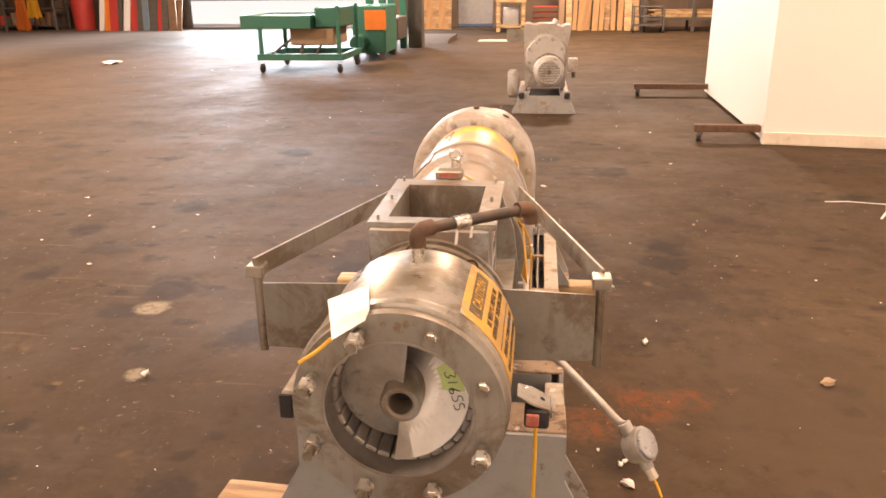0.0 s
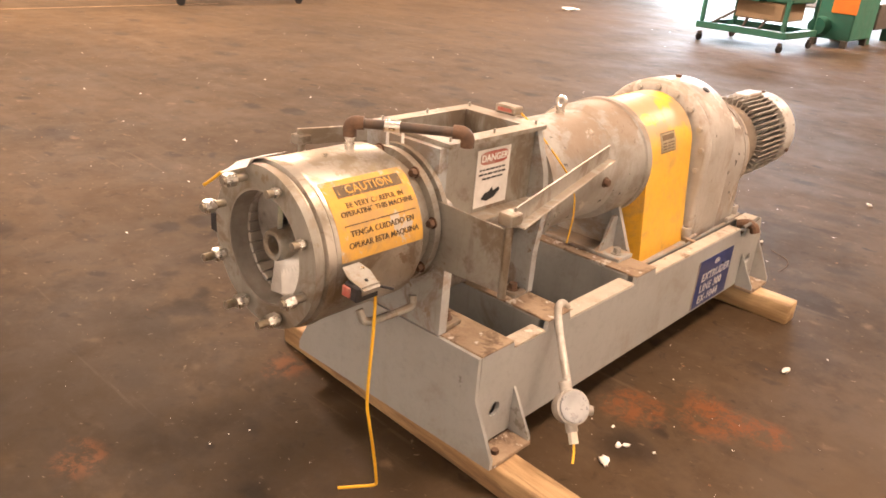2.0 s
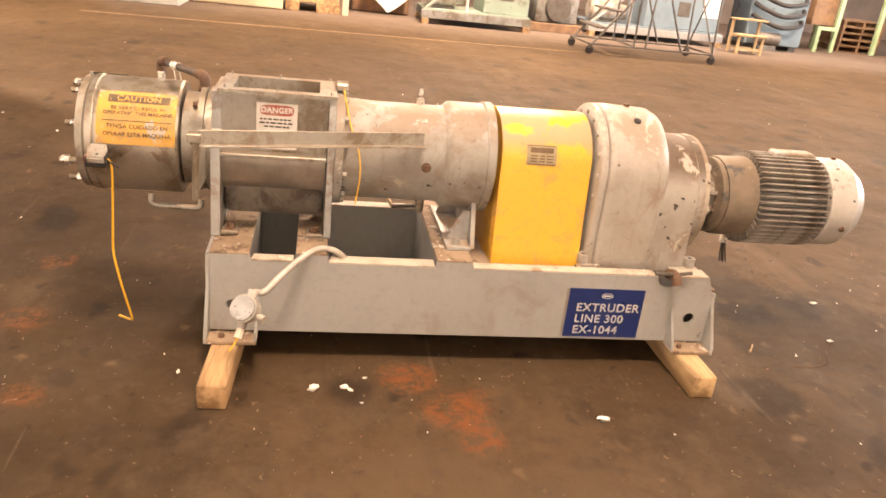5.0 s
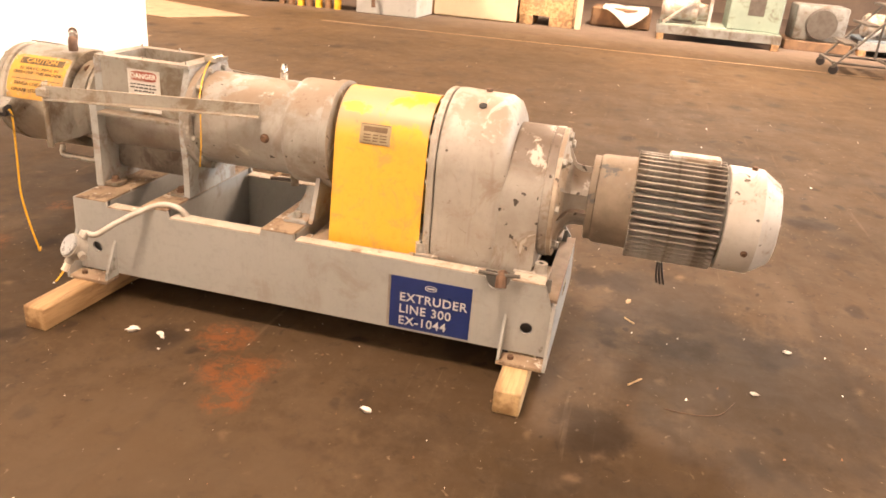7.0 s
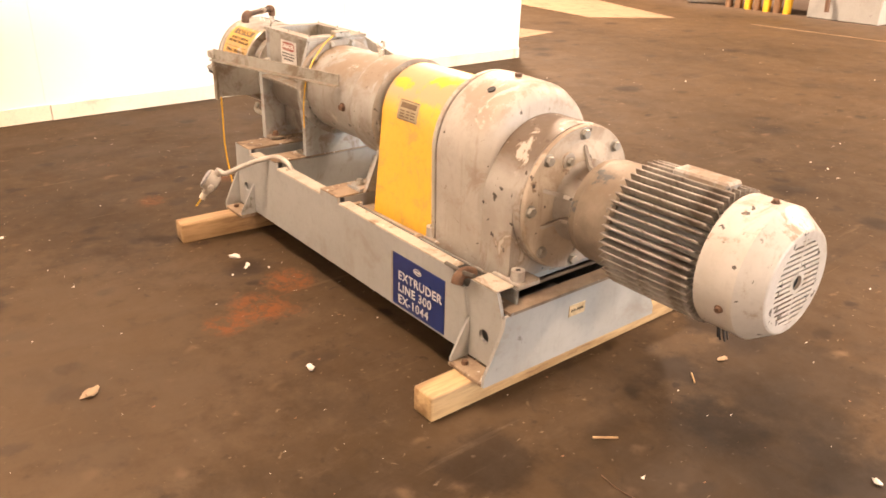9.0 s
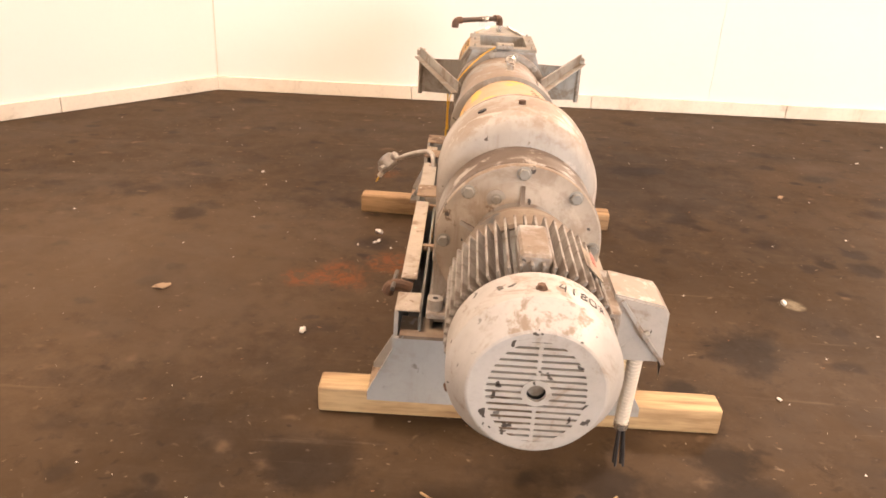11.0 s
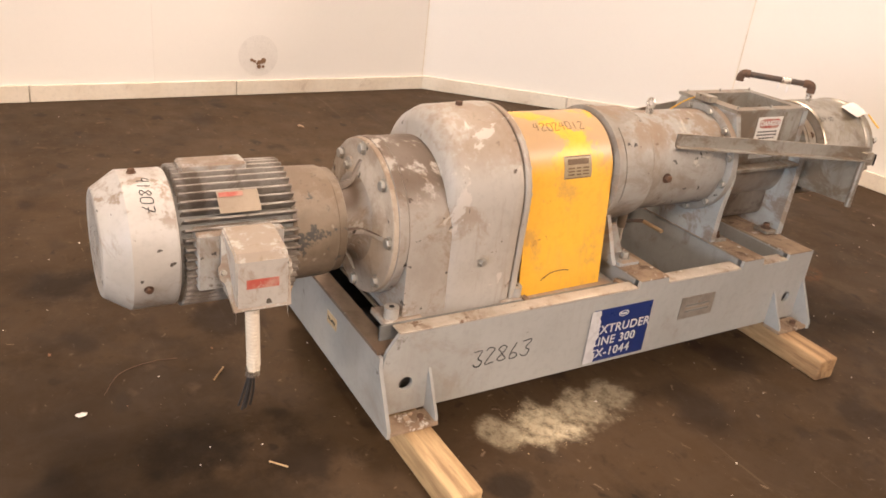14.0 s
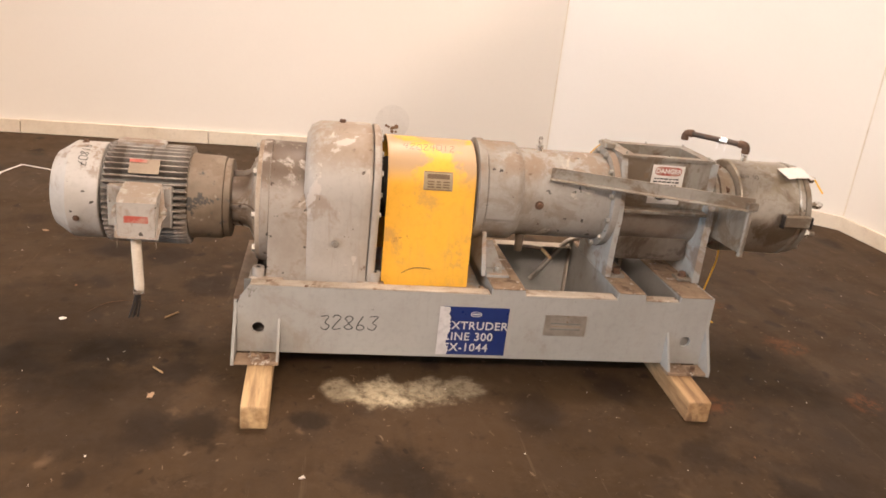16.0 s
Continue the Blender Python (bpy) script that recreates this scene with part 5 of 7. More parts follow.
part("pen_line", tube(curve_points([(-0.2135, 1.165, 0.405), (-0.2115, 1.125, 0.425), (-0.2105, 1.08, 0.428), (-0.2105, 1.05, 0.424)], 4), 0.0014, 5), ink, guard)

# ---- gearbox ----
def arch(hw, zc, zb, n=40, flare=0.0):
    return [(-hw + flare, zb)] + [(hw * math.cos(radians(a)), zc + hw * math.sin(radians(a))) for a in (180 - 180 * i / n for i in range(n + 1))] + [(hw - flare, zb)]


def arch_body(sections):
    """Skins a body through arch outlines (y, half width, arch centre, foot height)."""
    bm = bmesh.new()
    loops = [[bm.verts.new((x, y, z)) for x, z in arch(hw, zc, 0.353, 40, fl_)] for y, hw, zc, fl_ in sections]
    for a, b in zip(loops, loops[1:]):
        for k in range(len(a)):
            bm.faces.new((a[k], a[(k + 1) % len(a)], b[(k + 1) % len(b)], b[k]))
    bm.faces.new(loops[0])
    bm.faces.new(loops[-1])
    return bm


gearbox = part("gearbox", arch_body([(1.296, 0.236, 0.682, 0.006), (1.304, 0.243, 0.684, 0.006), (1.33, 0.244, 0.684, 0.006), (1.49, 0.240, 0.682, 0.006), (1.522, 0.231, 0.675, 0.006), (1.540, 0.212, 0.66, 0.002)]), gear_paint, extruder, "arched cast gearbox, grey and dusty", 50)
part("front_cover", arch_body([(1.263, 0.226, 0.684, 0.006), (1.267, 0.235, 0.684, 0.006), (1.275, 0.241, 0.684, 0.006), (1.279, 0.242, 0.684, 0.006), (1.289, 0.242, 0.684, 0.006), (1.292, 0.239, 0.684, 0.006)]), gear_paint, gearbox, "bolted grey front cover of the gearbox")
gbolt = part("case_bolt", hexbolt(0.010, 0.007), gear_paint, gearbox)
for i in range(11):
    a = radians(-15 + 21 * i)
    m = Matrix.Translation((0.216 * math.cos(a), 1.2628, 0.684 + 0.216 * math.sin(a))) @ Matrix.Rotation(math.pi, 4, "Z")
    if i == 0:
        gbolt.matrix_basis = m
    else:
        again(gbolt, m)
for side in (1, -1):
    for y0, y1 in ((1.245, 1.33), (1.60, 1.725)):
        part("gear_foot", box(side * 0.150, side * 0.246, y0, y1, 0.3525, 0.372, 0.004), gear_paint, gearbox)
    for y in (1.262, 1.692):
        b = part("foot_bolt", tube([(0, 0, 0), (0, 0, 0.034)], 0.022, 16), conduit_grey, gearbox, "pale socket head bolt")
        b.location = (side * 0.220, y, 0.372)
        # flat black hexagon painted for the shaded socket
        c = part("socket", tube([(0, 0, 0.0342), (0, 0, 0.0346)], 0.009, 6), pit_black, b)
plug = part("oil_plug", hexbolt(0.011, 0.012), dull_steel, gearbox)
plug.matrix_basis = Matrix.Translation((-0.2415, 1.418, 0.519)) @ Matrix.Rotation(radians(90), 4, "Z")
# black disc in place of a shaded recess
part("filler_hole", tube([(0.117, 1.415, 0.8965), (0.1185, 1.415, 0.8995)], 0.014, 16), pit_black, gearbox)
part("vent_plug", tube([(0.0, 1.41, 0.925), (0.0, 1.41, 0.936)], 0.012, 6), pipe_rust, gearbox)
part("cover_body", arch_body([(1.500, 0.222, MZ, 0.0), (1.540, 0.232, MZ, 0.0), (1.656, 0.232, MZ, 0.0), (1.662, 0.231, MZ, 0.0)]), cover_grime, extruder, "oil-stained arched housing before the motor", 50)
cover = part("gear_cover", lathe([(1.6625, 0.0), (1.6625, 0.231), (1.665, 0.234), (1.692, 0.234), (1.694, 0.232), (1.694, 0.0)], MX, MZ, 80), cover_grime, extruder, "round bolted gear cover ring")
disc = part("cover_disc", lathe([(1.6945, 0.0), (1.6945, 0.231), (1.708, 0.231), (1.711, 0.228), (1.711, 0.186), (1.713, 0.183), (1.722, 0.150), (1.728, 0.132), (1.728, 0.0)], MX, MZ, 80), disc_paint, extruder, "pale grey cover disc under tan dust")
cb = part("cover_bolt", hexbolt(0.016, 0.014, 1.25), dull_steel, disc)
for i in range(8):
    a = radians(45 * i)
    m = Matrix.Translation((MX + 0.207 * math.cos(a), 1.711, MZ + 0.207 * math.sin(a)))
    if i == 0:
        cb.matrix_basis = m
    else:
        again(cb, m)
lug = part("lifting_lug", tube([(0.070, 1.712, 0.735), (0.070, 1.724, 0.735)], 0.026, 16), gear_paint, disc)
b = part("lug_bolt", hexbolt(0.012, 0.012), dull_steel, lug)
b.location = (0.070, 1.724, 0.735)
adapter = part("motor_adapter", lathe([(1.7285, 0.1315), (1.738, 0.112), (1.752, 0.098), (1.770, 0.091), (1.800, 0.089), (1.808, 0.0895), (1.808, 0.0)], MX, MZ, 64), cover_grime, extruder, "cast adapter between gear cover and motor")
for a in (0, 70, 110, 180, 270):
    r = part("adapter_rib", plate([(1.7115, 0.085), (1.7115, 0.176), (1.722, 0.170), (1.748, 0.116), (1.772, 0.110), (1.808, 0.110), (1.808, 0.085)], [], "x", -0.006, 0.006), cover_grime, adapter)
    r.matrix_basis = Matrix.Translation((MX, 0, MZ)) @ Matrix.Rotation(radians(a), 4, "Y")

# ---- motor ----
part("adapter_flange", lathe([(1.8085, 0.0), (1.8085, 0.146), (1.811, 0.150), (1.832, 0.150), (1.8345, 0.147), (1.8345, 0.0)], MX, MZ, 64), bell_paint, extruder, "dark grimy flange between adapter and motor")
part("motor_bell", lathe([(1.835, 0.0), (1.835, 0.154), (1.846, 0.158), (1.930, 0.160), (1.955, 0.162), (1.964, 0.155), (1.964, 0.0)], MX, MZ, 64), bell_paint, extruder, "dark brown dusty motor end bell")
# core coloured darker than the fins, so the gaps read as shaded
motor = part("motor", lathe([(1.9645, 0.0), (1.9645, 0.150), (2.262, 0.150), (2.262, 0.0)], MX, MZ, 64), dark_shade_grey, extruder, "grey cast electric motor with cooling fins")
fin = part("fin", box(0.147, 0.187, 1.958, 2.246, -0.0030, 0.0030, 0.0012), fin_paint, motor)
first = True
for i in range(48):
    a = 3.75 + 7.5 * i
    m = Matrix.Translation((MX, 0, MZ)) @ Matrix.Rotation(radians(-a), 4, "Y")
    if first:
        fin.matrix_basis, first = m, False
    else:
        again(fin, m, motor)
part("lifting_pad", box(-0.030, 0.036, 2.055, 2.225, 0.735, 0.800, 0.006), motor_paint, motor)
part("side_panel", box(-0.192, -0.13, 2.005, 2.222, 0.525, 0.676, 0.004), motor_paint, motor)
part("motor_plate", onto(box(-0.052, 0.052, -0.030, 0.030, 0, 0.002, 0.0005), (MX - 0.134, 2.106, MZ + 0.134), (0, -1, 0), (0.7, 0, 0.7)), plate_bright, motor, "worn silver data plate with faded red print")
part("plate_band", onto(box(-0.050, 0.010, -0.006, 0.006, 0, 0.0010, 0), (MX - 0.1355 - 0.008 + 0.012, 2.106, MZ + 0.1355 + 0.014 + 0.004), (0, -1, 0), (0.7, 0, 0.7)), label_red, motor)
prof = [(-0.186, 0.524), (-0.308, 0.524), (-0.314, 0.530), (-0.311, 0.650), (-0.296, 0.668), (-0.186, 0.690)]
bm = plate(prof, [], "y", 2.034, 2.164)
bmesh.ops.bevel(bm, geom=[e for e in bm.edges if abs(e.verts[0].co.y - e.verts[1].co.y) < 1e-6], offset=0.004, segments=2, affect="EDGES")
tbox = part("terminal_box", bm, box_paint, extruder, "grey terminal box with a red label, brown dust on top")
part("red_label", onto(box(-0.040, 0.040, -0.012, 0.012, 0, 0.0012, 0), (-0.3132, 2.099, 0.592), (0, -1, 0), (0.040, 0, 1)), label_red, tbox)
lip = part("lid_joint", plate([(2.028, 0.0), (2.170, 0.0), (2.180, 0.072), (2.190, 0.084), (2.190, 0.112), (2.180, 0.124), (2.170, 0.192), (2.028, 0.192), (2.018, 0.124), (2.008, 0.112), (2.008, 0.084), (2.018, 0.072)], [], "x", -0.004, 0.004), motor_paint, tbox)
LIP = Matrix.Translation((-0.315, 0, 0.522)) @ Matrix.Rotation(radians(36), 4, "Y")
lip.matrix_basis = LIP
for y in (2.018, 2.180):
    sc = part("lid_screw", hexbolt(0.007, 0.01, 1.3), dull_steel, tbox)
    sc.matrix_basis = LIP @ Matrix.Translation((-0.004, y, 0.098)) @ Matrix.Rotation(radians(90), 4, "Z")
cond = part("motor_conduit", tube([(-0.268, 2.112, 0.526), (-0.266, 2.110, 0.440), (-0.262, 2.104, 0.312)], 0.0165, 14), white_pvc, extruder, "cream flexible conduit hanging from the terminal box")
for i in range(18):
    z = 0.505 - i * 0.0102
    f = (z - 0.312) / 0.214
    rg = part("corrugation", lathe([(-0.0032, 0.0165), (-0.0014, 0.0181), (0.0014, 0.0181), (0.0032, 0.0165)], 0, 0, 14), white_pvc, cond)
    rg.matrix_basis = Matrix.Translation((-0.262 - 0.006 * f, 2.104 + 0.008 * f, z)) @ Matrix.Rotation(radians(90), 4, "X")
part("conduit_end", tube([(-0.262, 2.108, 0.318), (-0.261, 2.107, 0.300)], 0.0185, 14), bright_steel, cond)
for dx, dy in ((-0.004, 0.003), (0.004, 0.002), (0, -0.004), (-0.006, 0.008), (0.003, 0.009)):
    part("lead", tube(curve_points([(-0.262 + dx, 2.107 + dy, 0.302), (-0.262 + 1.8 * dx, 2.112 + 1.8 * dy, 0.25), (-0.262 + 2.2 * dx, 2.122 + 2.2 * dy, 0.205)], 4), 0.0034, 6), rubber, cond)

fan = part("fan_cover", lathe([(2.258, 0.150), (2.258, 0.176), (2.262, 0.179), (2.368, 0.179), (2.427, 0.139), (2.430, 0.134), (2.430, 0.121), (2.424, 0.120), (2.40, 0.150), (2.27, 0.170), (2.258, 0.150)], MX, MZ, 80), fan_paint, extruder, "cream-grey fan cover, scratched and dusty", 22)
# black disc that paints the unlit inside behind the grille
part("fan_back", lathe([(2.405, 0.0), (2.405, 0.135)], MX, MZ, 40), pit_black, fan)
part("hub_ring", plate(ring(MX, MZ, 0.030, 28), [ring(MX, MZ, 0.019, 24)], "y", 2.4225, 2.4310), fan_paint, fan)
part("hub_cap", lathe([(2.4055, 0.0), (2.4055, 0.018), (2.414, 0.017), (2.416, 0.0)], MX, MZ, 20), dull_steel, fan)
n_sl = 17
for i in range(n_sl + 1):
    z = -0.122 + 0.244 * i / n_sl
    c = math.sqrt(max(0.0, 0.1225 ** 2 - z * z))
    if c < 0.02:
        continue
    parts_ = [(-c, c)] if abs(z) > 0.032 else [(-c, -math.sqrt(max(0.0, 0.027 ** 2 - z * z))), (math.sqrt(max(0.0, 0.027 ** 2 - z * z)), c)]
    for u0, u1 in parts_:
        part("grille_bar", box(MX + u0, MX + u1, 2.4235, 2.4300, MZ + z - 0.0046, MZ + z + 0.0046, 0), fan_paint, fan)
part("grille_spine", box(MX - 0.004, MX + 0.004, 2.4230, 2.4295, MZ + 0.029, MZ + 0.121, 0), fan_paint, fan)
part("grille_spine", box(MX - 0.004, MX + 0.004, 2.4230, 2.4295, MZ - 0.121, MZ - 0.029, 0), fan_paint, fan)
for side in (1, -1):
    part("grille_edge", plate([(MX + side * 0.1225 * math.cos(radians(a)), MZ + 0.1225 * math.sin(radians(a))) for a in range(-90, 91, 10)] + [(MX + side * 0.098 * math.cos(radians(a)), MZ + 0.115 * math.sin(radians(a))) for a in range(90, -91, -10)], [], "y", 2.4232, 2.4303), fan_paint, fan)
for a in (90, 200, 340):
    s = part("fan_screw", hexbolt(0.009, 0.010, 1.3), pipe_rust, fan)
    s.matrix_basis = Matrix.Translation((MX, 2.335, MZ)) @ Matrix.Rotation(radians(-a), 4, "Y") @ Matrix.Translation((0.179, 0, 0)) @ Matrix.Rotation(radians(-90), 4, "Z")
part("chalk_number", wrap(onto(scrawl("41807", 0.028, 0.0014, 5), (0, 0, 0.0005), (0, 1, 0), (-1, 0, 0)), MX, MZ, 0.1795, 2.318, 119), ink, fan, "number written by hand")

# ---- conduit and round junction box hanging beside the base ----
jb = part("junction_box", lathe([(-0.026, 0.0), (-0.026, 0.030), (-0.018, 0.040), (0.012, 0.043), (0.018, 0.046), (0.028, 0.046), (0.030, 0.0)], 0, 0, 28), conduit_grey, extruder, "round grey cast junction box")
JM = Matrix.Translation((0.522, 0.063, 0.282)) @ Matrix.Rotation(radians(-118), 4, "Z") @ Matrix.Rotation(radians(35), 4, "X")
jb.matrix_basis = JM
part("lid", lathe([(0.0305, 0.0), (0.0305, 0.041), (0.036, 0.040), (0.038, 0.034), (0.038, 0.0)], 0, 0, 28), glass_grey, jb, "round grey lid")
part("hub", tube([(0, 0, 0.035), (0, 0, 0.066)], 0.017, 14), conduit_grey, jb)
part("hub", tube([(0, 0, -0.035), (0, 0, -0.062)], 0.016, 12), conduit_grey, jb)
part("hub", tube([(-0.035, -0.003, -0.01), (-0.066, -0.003, -0.016)], 0.013, 12), conduit_grey, jb)
part("gland", tube([(0, 0, -0.062), (0, 0, -0.092)], 0.013, 8), white_pvc, jb)
part("lead", tube([(0, 0, -0.09), (0.004, 0, -0.115), (0.012, 0, -0.14)], 0.0032, 8), yellow_wire, jb)
jtop = JM @ Vector((0, 0, 0.060))
part("flexible_conduit", tube(curve_points([jtop, (0.475, 0.112, 0.325), (0.425, 0.158, 0.358), (0.360, 0.222, 0.396), (0.312, 0.285, 0.416), (0.292, 0.345, 0.398), (0.290, 0.400, 0.335), (0.300, 0.465, 0.238), (0.302, 0.490, 0.205)], 7), 0.0112, 12), conduit_grey, extruder, "worn white flexible conduit")


# ---- timbers ----
def timber(a, b, w, material, label, seed):
    a, b = Vector((*a, 0)), Vector((*b, 0))
    d = b - a
    bm = box(-d.length / 2, d.length / 2, -w / 2, w / 2, 0.0, 0.0885, 0.008, seg=3)
    bmesh.ops.bisect_plane(bm, geom=bm.verts[:] + bm.edges[:] + bm.faces[:], plane_co=(d.length / 2 - 0.05, 0, 0), plane_no=(1, 0, 0))
    bmesh.ops.bisect_plane(bm, geom=bm.verts[:] + bm.edges[:] + bm.faces[:], plane_co=(0.05 - d.length / 2, 0, 0), plane_no=(1, 0, 0))
    off = Vector((seed * 3.1, seed * 1.7, 0.4))
    for v in bm.verts:
        if abs(v.co.x) > d.length / 2 - 0.02 and v.co.z > 0.004:
            pull = 0.012 + 0.010 * noise.noise(v.co * 30 + off)
            v.co = Vector((v.co.x, v.co.y * (1 - pull * 1.5), 0.0442 + (v.co.z - 0.0442) * (1 - pull * 1.2)))
    ob = tagged(part("timber", bm, material), label, "timber", "timbers under the extruder")
    ob.matrix_basis = Matrix.Translation((a + b) / 2) @ Matrix.Rotation(math.atan2(d.y, d.x), 4, "Z")
    return ob


timber((-0.592, 0.034), (0.662, -0.032), 0.092, wood, "weathered square pine timber under the outlet end", 1)
timber((-0.676, 1.662), (0.566, 1.672), 0.092, wood_pale, "fresh square pine timber under the motor end", 2)


# ---- far things: shared makers ----
def rods(name, segs, r, material, parent, label="", seg=8):
    for a, b in segs:
        part(name, tube([a, b], r, seg), material, parent, label)


def caster(parent, x, y, r=0.06):
    c = part("caster", box(x - 0.025, x + 0.025, y - 0.035, y + 0.035, r * 1.4, r * 2.3, 0.004), cart_grey, parent)
    w_ = part("wheel", lathe([(-0.02, 0.0), (-0.02, r * 0.9), (-0.012, r), (0.012, r), (0.02, r * 0.9), (0.02, 0.0)], 0, 0, 18), rubber, c)
    w_.matrix_basis = Matrix.Translation((x, y, r)) @ Matrix.Rotation(radians(75), 4, "Z")


def tray(x0, x1, y0, y1, z0, z1, t, bm=None):
    bm = bm or bmesh.new()
    box(x0, x1, y0, y1, z0, z0 + t, 0, bm)
    box(x0, x0 + t, y0, y1, z0 + t, z1, 0, bm)
    box(x1 - t, x1, y0, y1, z0 + t, z1, 0, bm)
    box(x0 + t, x1 - t, y0, y0 + t, z0 + t, z1, 0, bm)
    box(x0 + t, x1 - t, y1 - t, y1, z0 + t, z1, 0, bm)
    return bm


# feet of the movable partition, the shadow on them put into a dark brown
for y, x0, x1 in ((8.40, 1.44, 2.36), (5.52, 1.66, 2.235)):
    ft = thing("partition_foot", "steel foot of the white partition, coloured dark for shadow, on a small caster", "foot", "feet of the partition")
    part("bar", box(x0, x1, y - 0.04, y + 0.04, 0.090, 0.155, 0.006), pipe_rust, ft)
    caster(ft, x0 + 0.05, y, 0.04)

# second, smaller extruder farther down the hall
ex2 = thing("gear_motor_unit", "grey gear motor on a welded base, standing on the floor", "gear motor")
part("base", plate([(-0.045, 0.0), (0.655, 0.0), (0.655, 0.02), (0.60, 0.15), (0.595, 0.245), (0.49, 0.245), (0.48, 0.195), (0.14, 0.195), (0.13, 0.245), (0.02, 0.245), (0.015, 0.15), (-0.045, 0.02)], [], "y", 6.95, 6.97), grey_paint, ex2, "grey end plate")
for x in (0.03, 0.53):
    part("base_rail", box(x - 0.02, x + 0.06, 6.972, 8.5, 0.0, 0.17, 0.004), grey_paint, ex2)
    part("rail_end", box(x - 0.005, x + 0.055, 6.90, 7.05, 0.171, 0.232, 0.008), rubber, ex2)
# black block in place of the shade under the motor
part("deck", box(0.14, 0.48, 6.972, 7.6, 0.13, 0.19, 0.004), pit_black, ex2, "black block standing in for the shaded gap under the motor")
part("tag", box(0.27, 0.33, 6.9460, 6.9495, 0.10, 0.135, 0), cardboard, ex2, "small orange tag")
fan2 = part("fan_cover", lathe([(7.025, 0.118), (7.02, 0.125), (7.07, 0.168), (7.2, 0.172), (7.2, 0.0)], 0.350, 0.440, 40), fan_paint, ex2)
# black disc for the unlit inside of this fan cover
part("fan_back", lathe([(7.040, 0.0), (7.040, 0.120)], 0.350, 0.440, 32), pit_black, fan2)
for i in range(13):
    z = -0.108 + 0.018 * i
    c = math.sqrt(0.120 ** 2 - z * z)
    part("grille_bar", box(0.350 - c, 0.350 + c, 7.024, 7.030, 0.440 + z - 0.0052, 0.440 + z + 0.0052, 0), fan_paint, fan2)
part("hub", lathe([(7.018, 0.0), (7.018, 0.022), (7.030, 0.024), (7.030, 0.0)], 0.350, 0.440, 16), cart_grey, fan2)
mot2 = part("motor", lathe([(7.2, 0.0), (7.2, 0.150), (7.46, 0.150), (7.46, 0.172), (7.50, 0.172), (7.50, 0.0)], 0.350, 0.440, 40), motor_paint, ex2)
for i in range(24):
    f_ = again(f_, Matrix.Identity(4)) if i else part("fin", box(0.148, 0.172, 7.205, 7.45, -0.004, 0.004, 0), fin_paint, mot2)
    f_.matrix_basis = Matrix.Translation((0.350, 0, 0.440)) @ Matrix.Rotation(radians(15 * i), 4, "Y")
part("cover_ring", lathe([(7.50, 0.0), (7.50, 0.205), (7.515, 0.222), (7.56, 0.225), (7.56, 0.240), (7.618, 0.240), (7.618, 0.0)], 0.310, 0.575, 48), fan_paint, ex2, "round bolted gear cover")
bolt2 = part("cover_bolt", hexbolt(0.014, 0.012), dull_steel, ex2)
for i in range(8):
    a = radians(22.5 + 45 * i)
    m = Matrix.Translation((0.310 + 0.200 * math.cos(a), 7.4995, 0.575 + 0.200 * math.sin(a))) @ Matrix.Rotation(math.pi, 4, "Z")
    if i == 0:
        bolt2.matrix_basis = m
    else:
        again(bolt2, m)
gear2 = plate([(0.08, 0.20), (0.55, 0.20), (0.55, 0.60), (0.585, 0.80), (0.60, 0.905), (0.53, 0.915), (0.50, 0.885), (0.40, 0.925), (0.24, 0.925), (0.15, 0.905), (0.13, 0.93), (0.055, 0.925), (0.065, 0.60)], [], "y", 7.62, 8.05)
bmesh.ops.bevel(gear2, geom=[e for e in gear2.edges if abs(e.verts[0].co.y - e.verts[1].co.y) > 0.1], offset=0.012, segments=2, affect="EDGES")
part("gearbox", gear2, gear_paint, ex2, "tall cast gearbox")
part("terminal_box", box(0.565, 0.665, 7.14, 7.28, 0.43, 0.58, 0.012, seg=2), motor_paint, ex2)
part("conduit_stub", tube([(0.62, 7.2, 0.43), (0.63, 7.2, 0.37)], 0.022, 12), cart_grey, ex2)
part("hopper", box(0.10, 0.55, 8.06, 8.45, 0.20, 0.86, 0.02), dull_steel, ex2)
part("cap", tube([(0.40, 7.72, 0.925), (0.43, 7.72, 0.965)], 0.035, 12), label_white, ex2, "white plastic cap")
part("pump", lathe([(0.17, 0.0), (0.17, 0.055), (0.20, 0.065), (0.42, 0.065), (0.45, 0.045), (0.45, 0.0)], 0, 0, 20), motor_paint, ex2, "small upright pump").matrix_basis = Matrix.Translation((-0.045, 7.22, 0.0)) @ Matrix.Rotation(radians(90), 4, "X")
part("pump_bracket", box(-0.09, 0.01, 7.16, 7.28, 0.145, 0.1695, 0.003), cart_grey, ex2)
part("wing_plate", box(-0.18, 0.10, 8.46, 8.475, 0.66, 0.82, 0.003), dull_steel, ex2, "flat steel wing plate")

# green machine with a tilting tray
gt = thing("green_shaker_table", "green painted shaker table on casters with a steel tray", "shaker table")
bm = tray(-4.58, -3.42, 10.75, 12.1, 0.70, 0.90, 0.03)
part("tray", bm, green_paint, gt, "green tray")
part("tray_load", box(-4.54, -3.46, 10.79, 12.06, 0.731, 0.87, 0.02), label_white, gt, "pale pink sheet load")
for y in (10.78, 12.05):
    part("lower_rail", box(-4.34, -2.90, y - 0.04, y + 0.04, 0.20, 0.30, 0.006), green_paint, gt)
for x in (-4.30, -2.94):
    part("cross_rail", box(x - 0.04, x + 0.04, 10.821, 12.009, 0.20, 0.30, 0.006), green_paint, gt)
